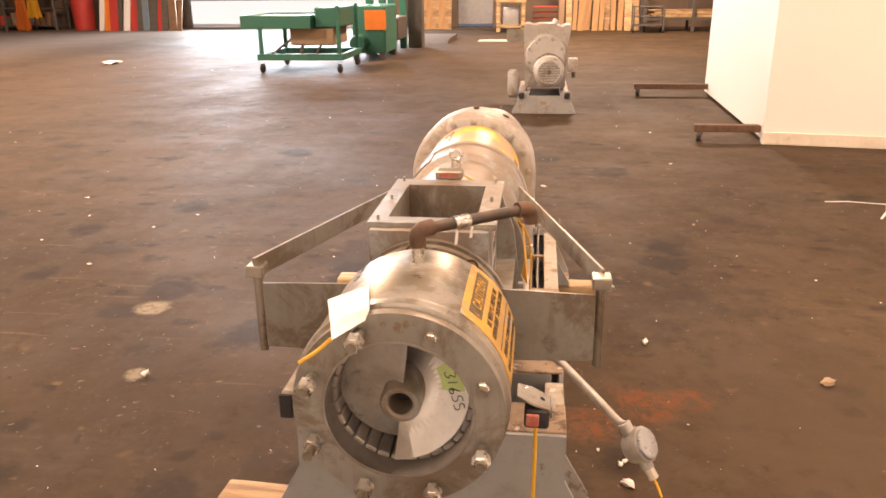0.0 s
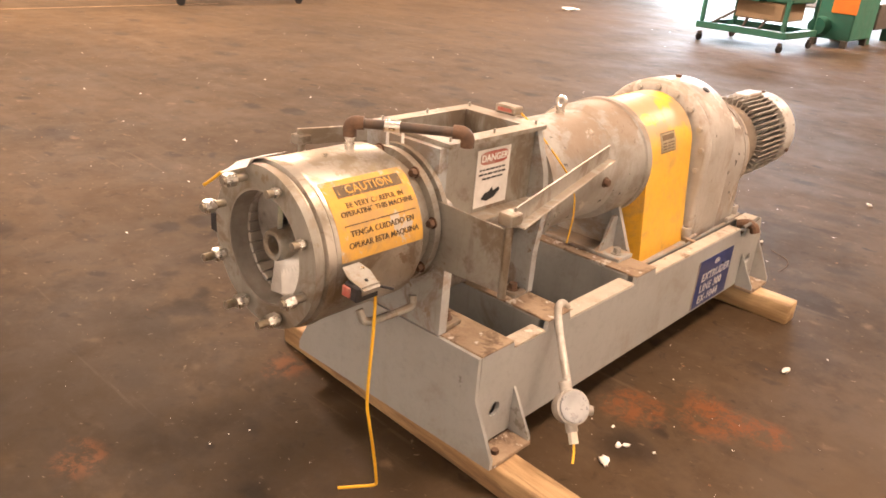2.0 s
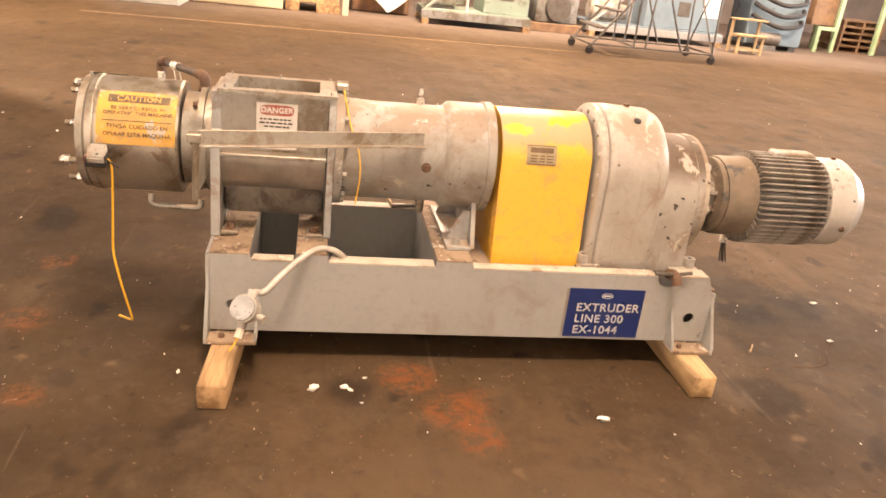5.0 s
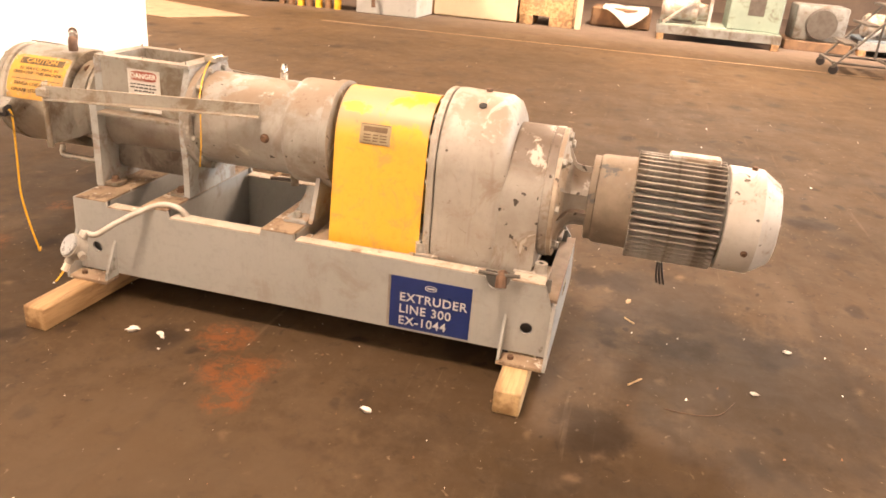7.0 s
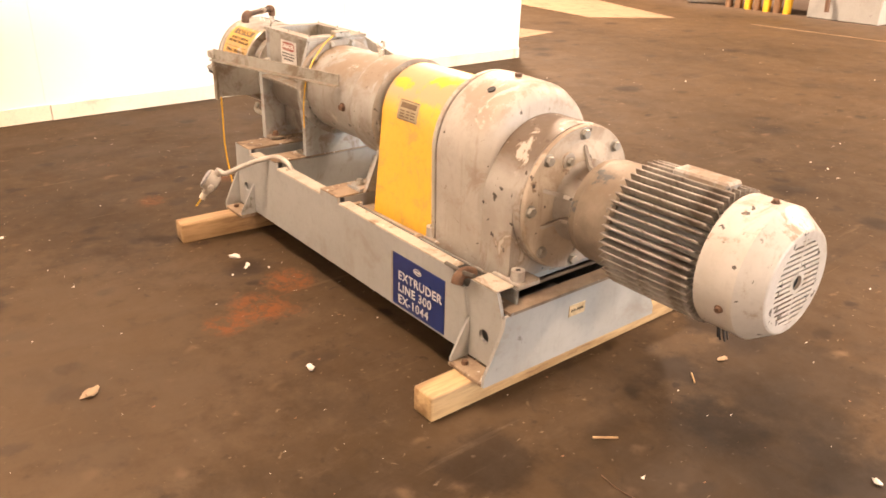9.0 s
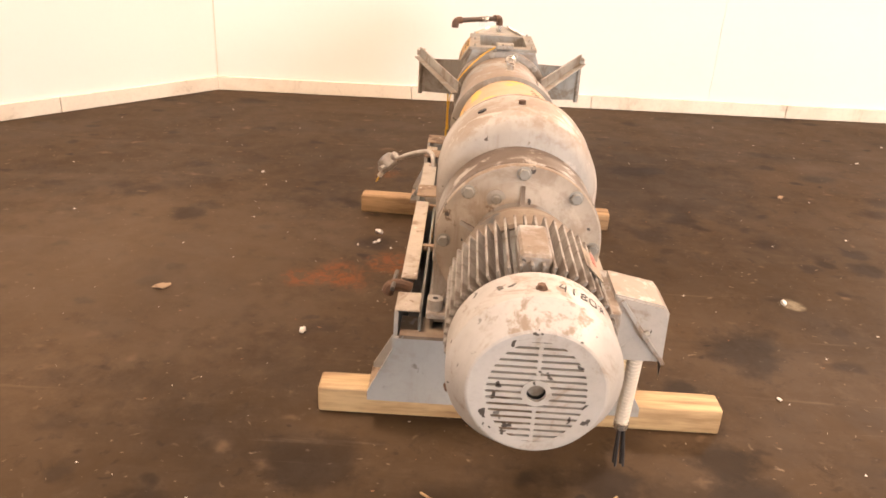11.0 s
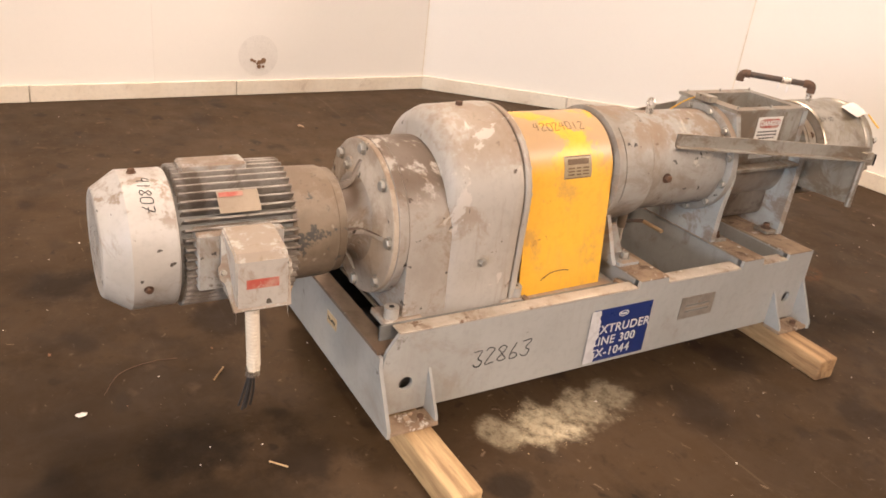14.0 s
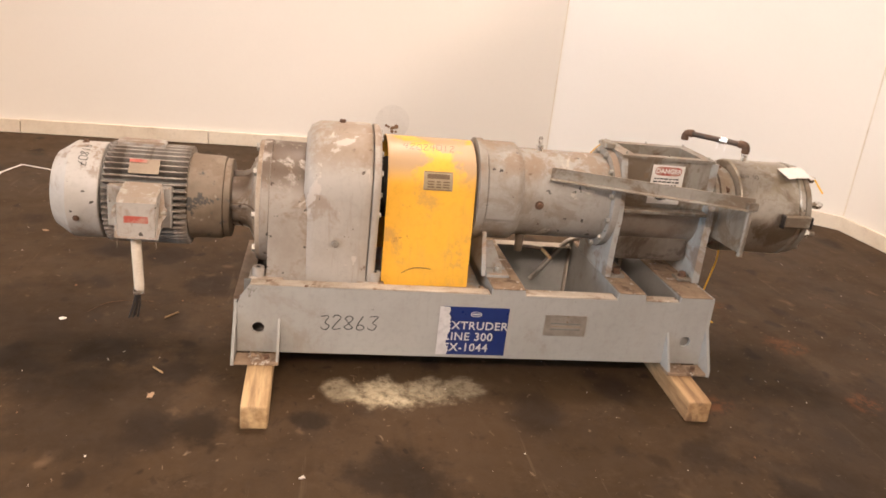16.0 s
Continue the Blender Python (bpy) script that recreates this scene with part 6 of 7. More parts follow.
for x, y in ((-4.27, 10.78), (-2.97, 10.78), (-4.27, 12.05), (-2.97, 12.05)):
    caster(gt, x, y, 0.065)
    part("leg", box(x - 0.03, x + 0.03, y - 0.03, y + 0.03, 0.301, 0.72 if x < -4 else 1.05, 0.004), green_paint, gt)
part("drive_housing", box(-3.85, -3.10, 11.0, 11.9, 0.42, 0.698, 0.02), cardboard, gt, "brown drive housing")
part("drive_bracket", box(-3.40, -2.98, 10.95, 11.95, 0.702, 1.02, 0.02), green_paint, gt)
rods("spring", [((-4.1, 10.8, 0.3), (-3.8, 10.9, 0.52)), ((-3.6, 10.8, 0.3), (-3.6, 10.9, 0.44)), ((-3.35, 10.8, 0.3), (-3.3, 10.9, 0.44)), ((-3.75, 11.2, 0.3), (-3.7, 11.2, 0.42))], 0.02, cart_grey, gt)
gm = thing("green_press", "green machine with an orange panel and steel posts", "machine")
part("cabinet", box(-3.25, -2.62, 12.9, 14.1, 0.12, 0.98, 0.02), green_paint, gm)
part("panel", box(-3.0, -2.60, 12.87, 12.898, 0.55, 0.90, 0.004), orange_cloth, gm, "orange panel")
part("motor", lathe([(12.6, 0.0), (12.6, 0.14), (12.88, 0.16), (12.88, 0.0)], -3.1, 0.32, 24), green_paint, gm)
for x, y in ((-3.2, 14.3), (-2.75, 14.3), (-3.2, 15.6), (-2.75, 15.6)):
    part("post", box(x - 0.07, x + 0.07, y - 0.07, y + 0.07, 0.0, 2.2, 0.008), green_paint, gm)
part("bed", box(-3.3, -2.65, 14.38, 15.52, 0.25, 0.7, 0.02), cart_grey, gm)
part("back_column", box(-2.66, -2.35, 15.7, 16.1, 0.0, 2.2, 0.02), cart_grey, gm)
for x, y in ((-3.2, 12.95), (-2.7, 12.95), (-3.2, 14.05), (-2.7, 14.05)):
    part("foot", box(x - 0.05, x + 0.05, y - 0.05, y + 0.05, 0.0, 0.119, 0.004), cart_grey, gm)
tagged(part("floor_scale_ramp", plate([(16.7, 0.0), (17.0, 0.10), (18.8, 0.10), (18.8, 0.0)], [], "x", -3.1, -1.9), cart_grey), "dark steel floor scale with a low ramp", "floor scale")

# timber and panels along the north wall
rnd = random.Random(5)
x = 0.75
while x < 3.0:
    w_ = rnd.uniform(0.09, 0.22)
    y0 = 21.5 + rnd.uniform(-0.1, 0.25)
    bm = box(0, w_ * 0.94, 0, 0.04, 0, rnd.uniform(2.2, 2.9), 0.004)
    p = tagged(part("plank", bm, rnd.choice((plank_wood, plank_wood, wood, wood_pale, cardboard))), "rough brown plank leaning on end against a rack", "plank", "planks leaning by the wall")
    p.matrix_basis = Matrix.Translation((x, y0, 0)) @ Matrix.Rotation(radians(-8 - rnd.uniform(0, 4)), 4, "X") @ Matrix.Rotation(radians(rnd.uniform(-3, 3)), 4, "Y")
    x += w_ + rnd.uniform(0.0, 0.05)
x = -3.4
for k in range(5):
    bm = box(0, 0.2, 0, 0.04, 0, 2.2, 0.004)
    p = tagged(part("plank", bm, plank_wood if k % 2 else wood), "rough brown plank leaning on end against a rack", "plank", "planks leaning by the wall")
    p.matrix_basis = Matrix.Translation((x + 0.19 * k, 22.3, 0)) @ Matrix.Rotation(radians(-9), 4, "X")
rack = thing("timber_rack", "dark rack holding long pale boards", "rack")
for x in (3.1, 4.4, 5.7):
    for y in (21.0, 21.9):
        part("post", box(x - 0.04, x + 0.04, y - 0.04, y + 0.04, 0, 2.4, 0.004), cart_grey, rack)
for z in (0.30, 0.95):
    for y in (21.0, 21.9):
        part("beam", box(3.141, 5.66, y - 0.03, y + 0.03, z, z + 0.08, 0.004), cart_grey, rack)
for k in range(9):
    z = 0.382 + 0.05 * (k % 4)
    p = tagged(part("board", box(3.15 + 0.1 * (k % 3), 5.6 - 0.07 * (k % 2), 21.06 + 0.26 * (k // 4), 21.29 + 0.26 * (k // 4), z, z + 0.047, 0.003), wood if k % 2 else wood_pale), "long pale board lying in the rack", "board", "boards in the rack")
wire = thing("wire_cage_cart", "grey wire cage cart standing by the rack", "cage cart")
for x in (2.75, 3.55):
    for y in (20.5, 20.95):
        part("post", tube([(x, y, 0.1), (x, y, 0.7)], 0.018, 8), cart_grey, wire)
        caster(wire, x, y, 0.05)
for z in (0.18, 0.42, 0.68):
    for y in (20.5, 20.95):
        part("rail", tube([(2.75, y, z), (3.55, y, z)], 0.012, 8), cart_grey, wire)
part("deck", box(2.76, 3.54, 20.51, 20.94, 0.19, 0.21, 0), cart_grey, wire)
st = thing("wooden_stand", "pale wooden work stand", "stand")
for x in (-0.95, -0.25):
    for y in (20.9, 21.5):
        part("leg", box(x - 0.05, x + 0.05, y - 0.05, y + 0.05, 0, 0.80, 0.004), wood_pale, st)
part("shelf", box(-1.0, -0.2, 20.85, 21.55, 0.12, 0.18, 0.004), wood_pale, st)
part("top", box(-1.02, -0.18, 20.83, 21.57, 0.801, 0.88, 0.004), wood_pale, st)
tagged(part("plastic_bin", box(-0.82, -0.38, 20.98, 21.42, 0.181, 0.70, 0.03, seg=2), glass_grey), "grey bin in the wooden stand", "bin")
cr = thing("red_crate", "faded red slatted crate", "crate")
for k in range(4):
    part("slat", box(0.0, 0.72, 21.2, 21.23, 0.06 + 0.16 * k, 0.18 + 0.16 * k, 0.003), pipe_rust, cr)
part("body", box(0.02, 0.70, 21.232, 21.8, 0.03, 0.68, 0.005), red_plastic, cr)
tagged(part("cardboard_sheet", box(-1.25, -0.45, 17.45, 18.0, 0.0005, 0.008, 0), cream_paint), "pale cardboard sheet lying flat on the floor", "cardboard")

# left of the roller door
x = -13.6
cols = (label_white, orange_cloth, red_plastic, cart_grey, paper, red_plastic, cart_grey, blue_paint, cart_grey, red_plastic, cart_grey, dark_wood, dark_wood)
for k, mt in enumerate(cols):
    w_ = 0.15 + 0.05 * (k % 3)
    p = tagged(part("sheet_panel", box(0, w_, 0, 0.05, 0, 1.9 + 0.1 * (k % 4), 0.006), mt), "narrow coloured panel leaning on end by the door", "panel", "panels beside the door")
    p.matrix_basis = Matrix.Translation((x, 22.0 + 0.05 * (k % 2), 0)) @ Matrix.Rotation(radians(-9), 4, "X") @ Matrix.Rotation(radians(4 - 2 * (k % 4)), 4, "Y")
    x += w_ + 0.015
rbn = thing("red_bin", "tall red plastic bin with a rim", "bin")
part("body", lathe([(0, 0.0), (0, 0.30), (1.0, 0.36), (1.02, 0.40), (1.06, 0.40), (1.06, 0.34), (0.1, 0.28), (0.1, 0.0)], 0, 0, 32), red_plastic, rbn).matrix_basis = Matrix.Translation((-14.4, 22.6, 0)) @ Matrix.Rotation(radians(90), 4, "X")
sh = thing("dark_shelving", "dark steel shelving crammed with parts", "shelving")
for xx in (-17.4, -16.3, -15.2):
    for yy in (22.3, 23.0):
        part("post", box(xx - 0.03, xx + 0.03, yy - 0.03, yy + 0.03, 0, 2.2, 0.003), cart_grey, sh)
for z in (0.12, 0.65, 1.2):
    part("shelf", box(-17.36, -15.24, 22.34, 22.96, z, z + 0.04, 0.003), cart_grey, sh)
rnd = random.Random(9)
for k in range(10):
    xx = -17.25 + 0.2 * k
    h = rnd.uniform(0.18, 0.42)
    tagged(part("parts_box", box(xx, xx + 0.16, 22.45, 22.8, 0.161, 0.161 + h, 0.01), rnd.choice((cardboard, cart_grey, red_plastic, dark_wood, glass_grey))), "dusty box of parts on the shelving", "box", "boxes on the shelving")


def drape(x, y, w_, h, material, name, label, seed):
    """A cloth hanging in folds from a hook rail."""
    bm = bmesh.new()
    n, k = 18, 8
    rows = []
    for j in range(k + 1):
        z = h * (1 - j / k)
        f = 0.4 + 0.6 * j / k
        rows.append([bm.verts.new((x + (i / n - 0.5) * w_ * f, y + 0.05 * math.sin(i * 1.9 + seed) * f + 0.02 * math.sin(3.1 * j + i), z + 0.03 * math.sin(i * 1.3 + seed) * (j == k))) for i in range(n + 1)])
    for a, b in zip(rows, rows[1:]):
        for i in range(n):
            bm.faces.new((a[i], a[i + 1], b[i + 1], b[i]))
    r = bmesh.ops.solidify(bm, geom=bm.faces[:], thickness=0.008)
    ob = tagged(part(name, bm, material), label, "cloth")
    return ob


hr = thing("hook_rail", "dark floor-standing rail with hanging cloths", "rail")
for xx in (-16.6, -14.9):
    part("post", box(xx - 0.03, xx + 0.03, 21.78, 21.84, 0, 1.5, 0.003), cart_grey, hr)
part("bar", tube([(-16.6, 21.81, 1.48), (-14.9, 21.81, 1.48)], 0.02, 8), cart_grey, hr)
o = drape(-16.0, 21.81, 0.55, 1.42, orange_cloth, "orange_apron", "orange cloth hanging in folds to the floor", 1)
o.location.z = 0.04
o = drape(-15.55, 21.78, 0.55, 1.05, yellow_cloth, "yellow_apron", "yellow cloth hanging in folds from a rail", 2)
o.location.z = 0.42

# ---- west side ----
# rolling ladder on casters
lad = thing("rolling_ladder", "grey steel rolling warehouse ladder on casters", "ladder")
LX0, LX1, LY0, LY1 = -10.25, -9.30, 4.50, 6.62
for x in (LX0, LX1):
    rods("side_rail", [((x, LY0, 0.16), (x, LY1, 0.16)), ((x, LY0 + 0.05, 0.16), (x, LY1 - 0.35, 2.3)), ((x, LY1, 0.16), (x, LY1 - 0.10, 2.3)), ((x, LY1 - 0.55, 0.16), (x, LY1 - 1.05, 1.35)), ((x, LY0 + 0.75, 0.16), (x, LY0 + 0.75, 1.0)), ((x, LY0 + 0.95, 0.16), (x, LY0 + 1.0, 1.3))], 0.018, cart_grey, lad)
    for y in (LY0 + 0.02, LY1):
        caster(lad, x, y, 0.065)
rods("cross_bar", [((LX0, y, 0.16), (LX1, y, 0.16)) for y in (LY0, LY1, 5.3)], 0.018, cart_grey, lad)
rods("diagonal", [((LX0, LY1, 0.16), (LX1, LY1 - 0.12, 1.5)), ((LX1, LY1, 0.16), (LX0, LY1 - 0.12, 1.5))], 0.014, cart_grey, lad)
for k in range(7):
    y, z = LY0 + 0.18 + 0.22 * k, 0.40 + 0.27 * k
    part("tread", box(LX0 + 0.02, LX1 - 0.02, y - 0.09, y + 0.09, z, z + 0.03, 0.004), cart_grey, lad)


def skid_machine(x, y0, y1, depth, top, name, label, cab, cab_y, motor_y):
    """A machine on a channel skid with blocks under its corners."""
    s = thing(name, label, "machine")
    for xx in (x - 0.06, x - depth):
        part("skid_beam", box(xx - 0.06, xx + 0.06, y0, y1, 0.10, 0.24, 0.006), dark_shade_grey if name != "blue_machine" else glass_grey, s, "painted skid channel")
    for yy in (y0 + 0.08, y1 - 0.08):
        for xx in (x - 0.06, x - depth):
            part("block", box(xx - 0.09, xx + 0.09, yy - 0.06, yy + 0.06, 0.0, 0.099, 0.004), wood, s, "timber block")
    part("bed", box(x - depth - 0.05, x - 0.01, y0 + 0.05, y1 - 0.02, 0.2405, 0.27, 0.003), cab, s)
    part("cabinet", box(x - depth, x - 0.10, cab_y[0], cab_y[1], 0.271, top, 0.015), cab, s)
    part("vent", box(x - 0.0985, x - 0.094, (cab_y[0] + cab_y[1]) / 2 - 0.13, (cab_y[0] + cab_y[1]) / 2 + 0.13, 0.52, 0.80, 0.003), cart_grey, s)
    m_ = part("motor", lathe([(-0.35, 0.0), (-0.35, 0.16), (-0.30, 0.20), (0.25, 0.20), (0.28, 0.14), (0.42, 0.12), (0.42, 0.0)], 0, 0, 32), motor_paint, s)
    m_.matrix_basis = Matrix.Translation((x - 0.35, motor_y, 0.49))
    part("motor_foot", box(x - 0.5, x - 0.2, motor_y - 0.2, motor_y + 0.2, 0.271, 0.32, 0.004), cart_grey, s)
    rods("frame_pipe", [((x - 0.12, motor_y + 0.45, 0.27), (x - 0.12, motor_y + 0.45, 1.1)), ((x - 0.12, motor_y - 0.3, 0.27), (x - 0.12, motor_y + 0.45, 0.9))], 0.03, motor_paint, s)
    return s


skid_machine(-11.50, 2.06, 4.10, 1.1, 1.7, "green_pump_machine", "pale green machine cabinet with a motor on a timber-blocked skid", pale_green, (3.20, 4.05), 2.45)
skid_machine(-12.20, 5.45, 8.30, 1.1, 1.8, "blue_machine", "blue machine cabinet on a pale grey skid", blue_paint, (6.6, 8.2), 5.85)
part("notice", box(-12.2985, -12.292, 7.80, 8.15, 0.55, 1.3, 0), label_white, bpy.data.objects["blue_machine"], "white notice panel")

gb2 = thing("grey_gear_unit", "grey gear unit on a dark pallet", "gear unit")
part("body", box(-13.0, -12.2, 4.35, 5.2, 0.16, 0.75, 0.05, seg=2), dark_shade_grey, gb2)
part("cover", lathe([(0, 0.0), (0, 0.26), (0.10, 0.24), (0.10, 0.0)], 0, 0, 32), cart_grey, gb2).matrix_basis = Matrix.Translation((-12.2, 4.78, 0.45)) @ Matrix.Rotation(radians(-90), 4, "Z")
part("pallet", box(-13.1, -12.1, 4.25, 5.3, 0.0, 0.159, 0.01), dark_wood, gb2)

box1 = thing("cream_crate", "cream painted flat crate standing on the floor", "crate")
part("front_board", box(-11.50, -11.47, -1.90, -0.38, 0.02, 0.95, 0.004), cream_paint, box1)
part("body", box(-12.3, -11.502, -1.88, -0.40, 0.0, 0.93, 0.004), wood_pale, box1)
part("skid", box(-11.9, -11.5, -2.15, -1.905, 0.0, 0.25, 0.006), wood, box1)
box2 = thing("wooden_machine_crate", "weathered wooden crate on skid blocks", "crate")
part("body", box(-12.4, -11.62, -0.36, 0.60, 0.16, 1.1, 0.006), wood_pale, box2)
for y0, y1 in ((-0.34, -0.1), (0.20, 0.62)):
    part("skid_block", box(-12.3, -11.58, y0, y1, 0.0, 0.159, 0.006), wood, box2)
part("post", box(-11.66, -11.56, 0.66, 0.76, 0.0, 1.3, 0.004), cream_paint, box2)
tp = thing("covered_pallet", "low dark pallet load under a white plastic sheet", "pallet load")
part("load", box(-13.4, -12.6, 0.85, 1.95, 0.0, 0.35, 0.03), dark_wood, tp)
bm = bmesh.new()
vs = [[bm.verts.new((-13.3 + 0.13 * i + 0.03 * math.sin(j), 1.05 + 0.12 * j, 0.36 + 0.03 * math.sin(1.7 * i + j) - 0.16 * max(0, i - 5) * max(0.0, 1 - abs(j - 4) / 3.5))) for i in range(8)] for j in range(8)]
for a, b in zip(vs, vs[1:]):
    for i in range(7):
        bm.faces.new((a[i], a[i + 1], b[i + 1], b[i]))
bmesh.ops.solidify(bm, geom=bm.faces[:], thickness=0.004)
part("plastic_sheet", bm, paper, tp, "crumpled white sheet")

sl = thing("step_stool", "pale wooden two-step stool with rails", "step stool")
SX, SY = -11.75, 8.20
for dx, dy, h in ((0.0, 0.0, 0.62), (0.0, 0.56, 0.62), (0.30, 0.03, 0.34), (0.30, 0.53, 0.34)):
    part("leg", box(SX + dx - 0.025, SX + dx + 0.025, SY + dy - 0.025, SY + dy + 0.025, 0, h, 0.003), stool_wood, sl)
part("top", box(SX - 0.06, SX + 0.20, SY - 0.06, SY + 0.62, 0.621, 0.65, 0.003), stool_wood, sl)
part("step", box(SX + 0.10, SX + 0.36, SY - 0.04, SY + 0.60, 0.341, 0.37, 0.003), stool_wood, sl)
for z, dx in ((0.07, 0.30), (0.07, 0.0), (0.30, 0.0)):
    part("rail", box(SX + dx - 0.015, SX + dx + 0.015, SY + 0.03, SY + 0.50, z, z + 0.05, 0.002), stool_wood, sl)

blu = thing("blue_hydraulic_unit", "blue-grey hydraulic unit with looping black hoses", "hydraulic unit")
part("tank", box(-13.6, -12.8, 9.1, 10.4, 0.10, 1.2, 0.02), blue_paint, blu)
for k in range(3):
    z = 0.55 + 0.22 * k
    part("hose", tube(curve_points([(-12.79, 9.15, z + 0.15), (-12.60, 9.3, z + 0.05), (-12.50, 9.7, z - 0.06), (-12.58, 10.15, z), (-12.79, 10.3, z + 0.08)], 6), 0.045, 10), rubber, blu)
part("pump_motor", lathe([(9.25, 0.0), (9.25, 0.10), (9.30, 0.13), (9.75, 0.13), (9.78, 0.0)], -12.62, 0.24, 20), cart_grey, blu)
part("pump_foot", box(-12.72, -12.52, 9.3, 9.7, 0.0, 0.112, 0.004), cart_grey, blu)
for y in (9.2, 10.3):
    part("foot", box(-13.5, -12.9, y - 0.08, y + 0.08, 0.0, 0.099, 0.004), cart_grey, blu)

mf = thing("mint_frame_table", "mint green steel frame bench with dark goods on it", "frame")
for x, y, h in ((-13.48, 11.2, 0.55), (-13.60, 11.70, 1.6), (-14.4, 11.2, 0.55), (-14.4, 11.75, 1.6), (-13.84, 12.93, 1.9)):
    part("leg", box(x - 0.045, x + 0.045, y - 0.045, y + 0.045, 0, h, 0.004), mint_paint, mf)
part("rail", box(-13.54, -13.46, 11.246, 11.654, 0.47, 0.55, 0.004), mint_paint, mf)
part("cross_rail", box(-13.88, -13.80, 11.80, 12.884, 1.45, 1.53, 0.004), mint_paint, mf)
part("panel", box(-14.35, -13.66, 11.10, 11.65, 0.56, 1.4, 0.01), dark_wood, mf, "dark goods")


def pallet(name_at, n, seed):
    """A stack of wooden pallets."""
    x0, y0 = name_at
    r_ = random.Random(seed)
    for k in range(n):
        pl = thing("pallet", "dirty brown wooden pallet in a stack", "pallet", "stacked pallets")
        z = 0.145 * k
        dx = r_.uniform(-0.03, 0.03)
        for j in range(3):
            part("stringer", box(x0 + dx, x0 + dx + 1.1, y0 + 0.02 + 0.49 * j, y0 + 0.07 + 0.49 * j, z + 0.018, z + 0.118, 0.003), dark_wood, pl)
        for j in range(6):
            part("deck_board", box(x0 + dx + 0.2 * j, x0 + dx + 0.2 * j + 0.10, y0, y0 + 1.07, z + 0.119, z + 0.1445, 0.002), dark_wood, pl)
        for j in range(3):
            part("bottom_board", box(x0 + dx + 0.5 * j, x0 + dx + 0.5 * j + 0.10, y0, y0 + 1.07, z, z + 0.017, 0.002), dark_wood, pl)


pallet((-15.12, 12.15), 5, 3)

# small utility cart with a pale body
uc = thing("utility_cart", "small white utility car with round fenders and a blue seat", "utility cart")
UM = Matrix.Translation((-12.08, 13.61, 0.0)) @ Matrix.Rotation(radians(-9), 4, "Z") @ Matrix.Scale(0.98, 4)


def cart_part(name, bm, material, label="", parent=None):
    bmesh.ops.transform(bm, matrix=UM, verts=bm.verts)
    return part(name, bm, material, parent or uc, label)


def fender(y0, y1):
    out = ring(0, 0.25, 0.40, 14, 165, 5)
    inn = ring(0, 0.25, 0.285, 14, 5, 165)
    bm = plate(out + [(0.42, 0.34), (0.30, 0.30)] + inn, [], "y", y0, y1)
    bmesh.ops.bevel(bm, geom=bm.edges[:], offset=0.02, segments=2, affect="EDGES")
    return bm


cart_part("hood", plate([(-0.42, 0.30), (0.30, 0.30), (0.44, 0.42), (0.42, 0.58), (0.22, 0.72), (-0.30, 0.82), (-0.44, 0.80)], [], "y", -0.30, 0.36), cart_cream, "rounded cream hood")
for y0, y1 in ((-0.46, -0.301), (0.361, 0.52)):
    cart_part("fender", fender(y0, y1), cart_cream, "round cream front fender")
cart_part("grille", box(0.405, 0.455, -0.14, 0.20, 0.42, 0.56, 0.02, seg=2), rubber, "dark grille")
for y in (-0.24, 0.30):
    bm = tube([(0.36, y, 0.53), (0.45, y, 0.53)], 0.055, 14)
    cart_part("headlight", bm, glass_grey)
cart_part("bumper", box(0.456, 0.54, -0.46, 0.52, 0.30, 0.40, 0.025, seg=2), cart_cream, "cream bumper")
cart_part("floor_pan", box(-1.35, -0.425, -0.44, 0.50, 0.24, 0.32, 0.02), label_white)
cart_part("side_panel", plate([(-1.36, 0.321), (-0.43, 0.321), (-0.43, 0.62), (-0.80, 0.62), (-1.02, 0.50), (-1.36, 0.50)], [], "y", -0.45, -0.41), cart_cream, "cream side panel")
cart_part("rear_body", plate([(-2.10, 0.34), (-1.98, 0.30), (-1.36, 0.30), (-1.36, 0.66), (-1.60, 0.72), (-2.06, 0.74)], [], "y", -0.44, 0.50), cart_cream, "cream rear deck")
cart_part("seat", box(-1.34, -0.92, -0.36, 0.42, 0.44, 0.66, 0.05, seg=2), sign_blue, "dark blue seat")
cart_part("seat_back", box(-1.47, -1.345, -0.36, 0.42, 0.665, 1.15, 0.05, seg=2), sign_blue)
for y in (-0.36, 0.42):
    cart_part("roof_post", tube([(-0.40, y, 0.80), (-0.62, y, 1.75)], 0.02, 8), cart_grey)
    cart_part("roof_post", tube([(-1.52, y, 0.70), (-1.50, y, 1.75)], 0.02, 8), cart_grey)
cart_part("roof", box(-1.60, -0.50, -0.42, 0.48, 1.751, 1.80, 0.02), label_white)
cart_part("steering_wheel", tube([Vector((-0.62 + 0.06 * math.sin(a), 0.18 + 0.16 * math.cos(a), 0.92 + 0.13 * math.sin(a))) for a in (2 * math.pi * i / 18 for i in range(19))], 0.014, 6), rubber)
for x in (0.0, -1.68):
    for y in (-0.38, 0.44):
        wh = part("wheel", lathe([(-0.08, 0.0), (-0.08, 0.19), (-0.06, 0.235), (0.06, 0.235), (0.08, 0.19), (0.08, 0.0)], 0, 0, 28), rubber, uc)
        wh.matrix_basis = UM @ Matrix.Translation((x, y, 0.235))
        part("rim", lathe([(-0.083, 0.0), (-0.083, 0.11), (0.083, 0.11), (0.083, 0.0)], 0, 0, 20), cart_grey, wh)

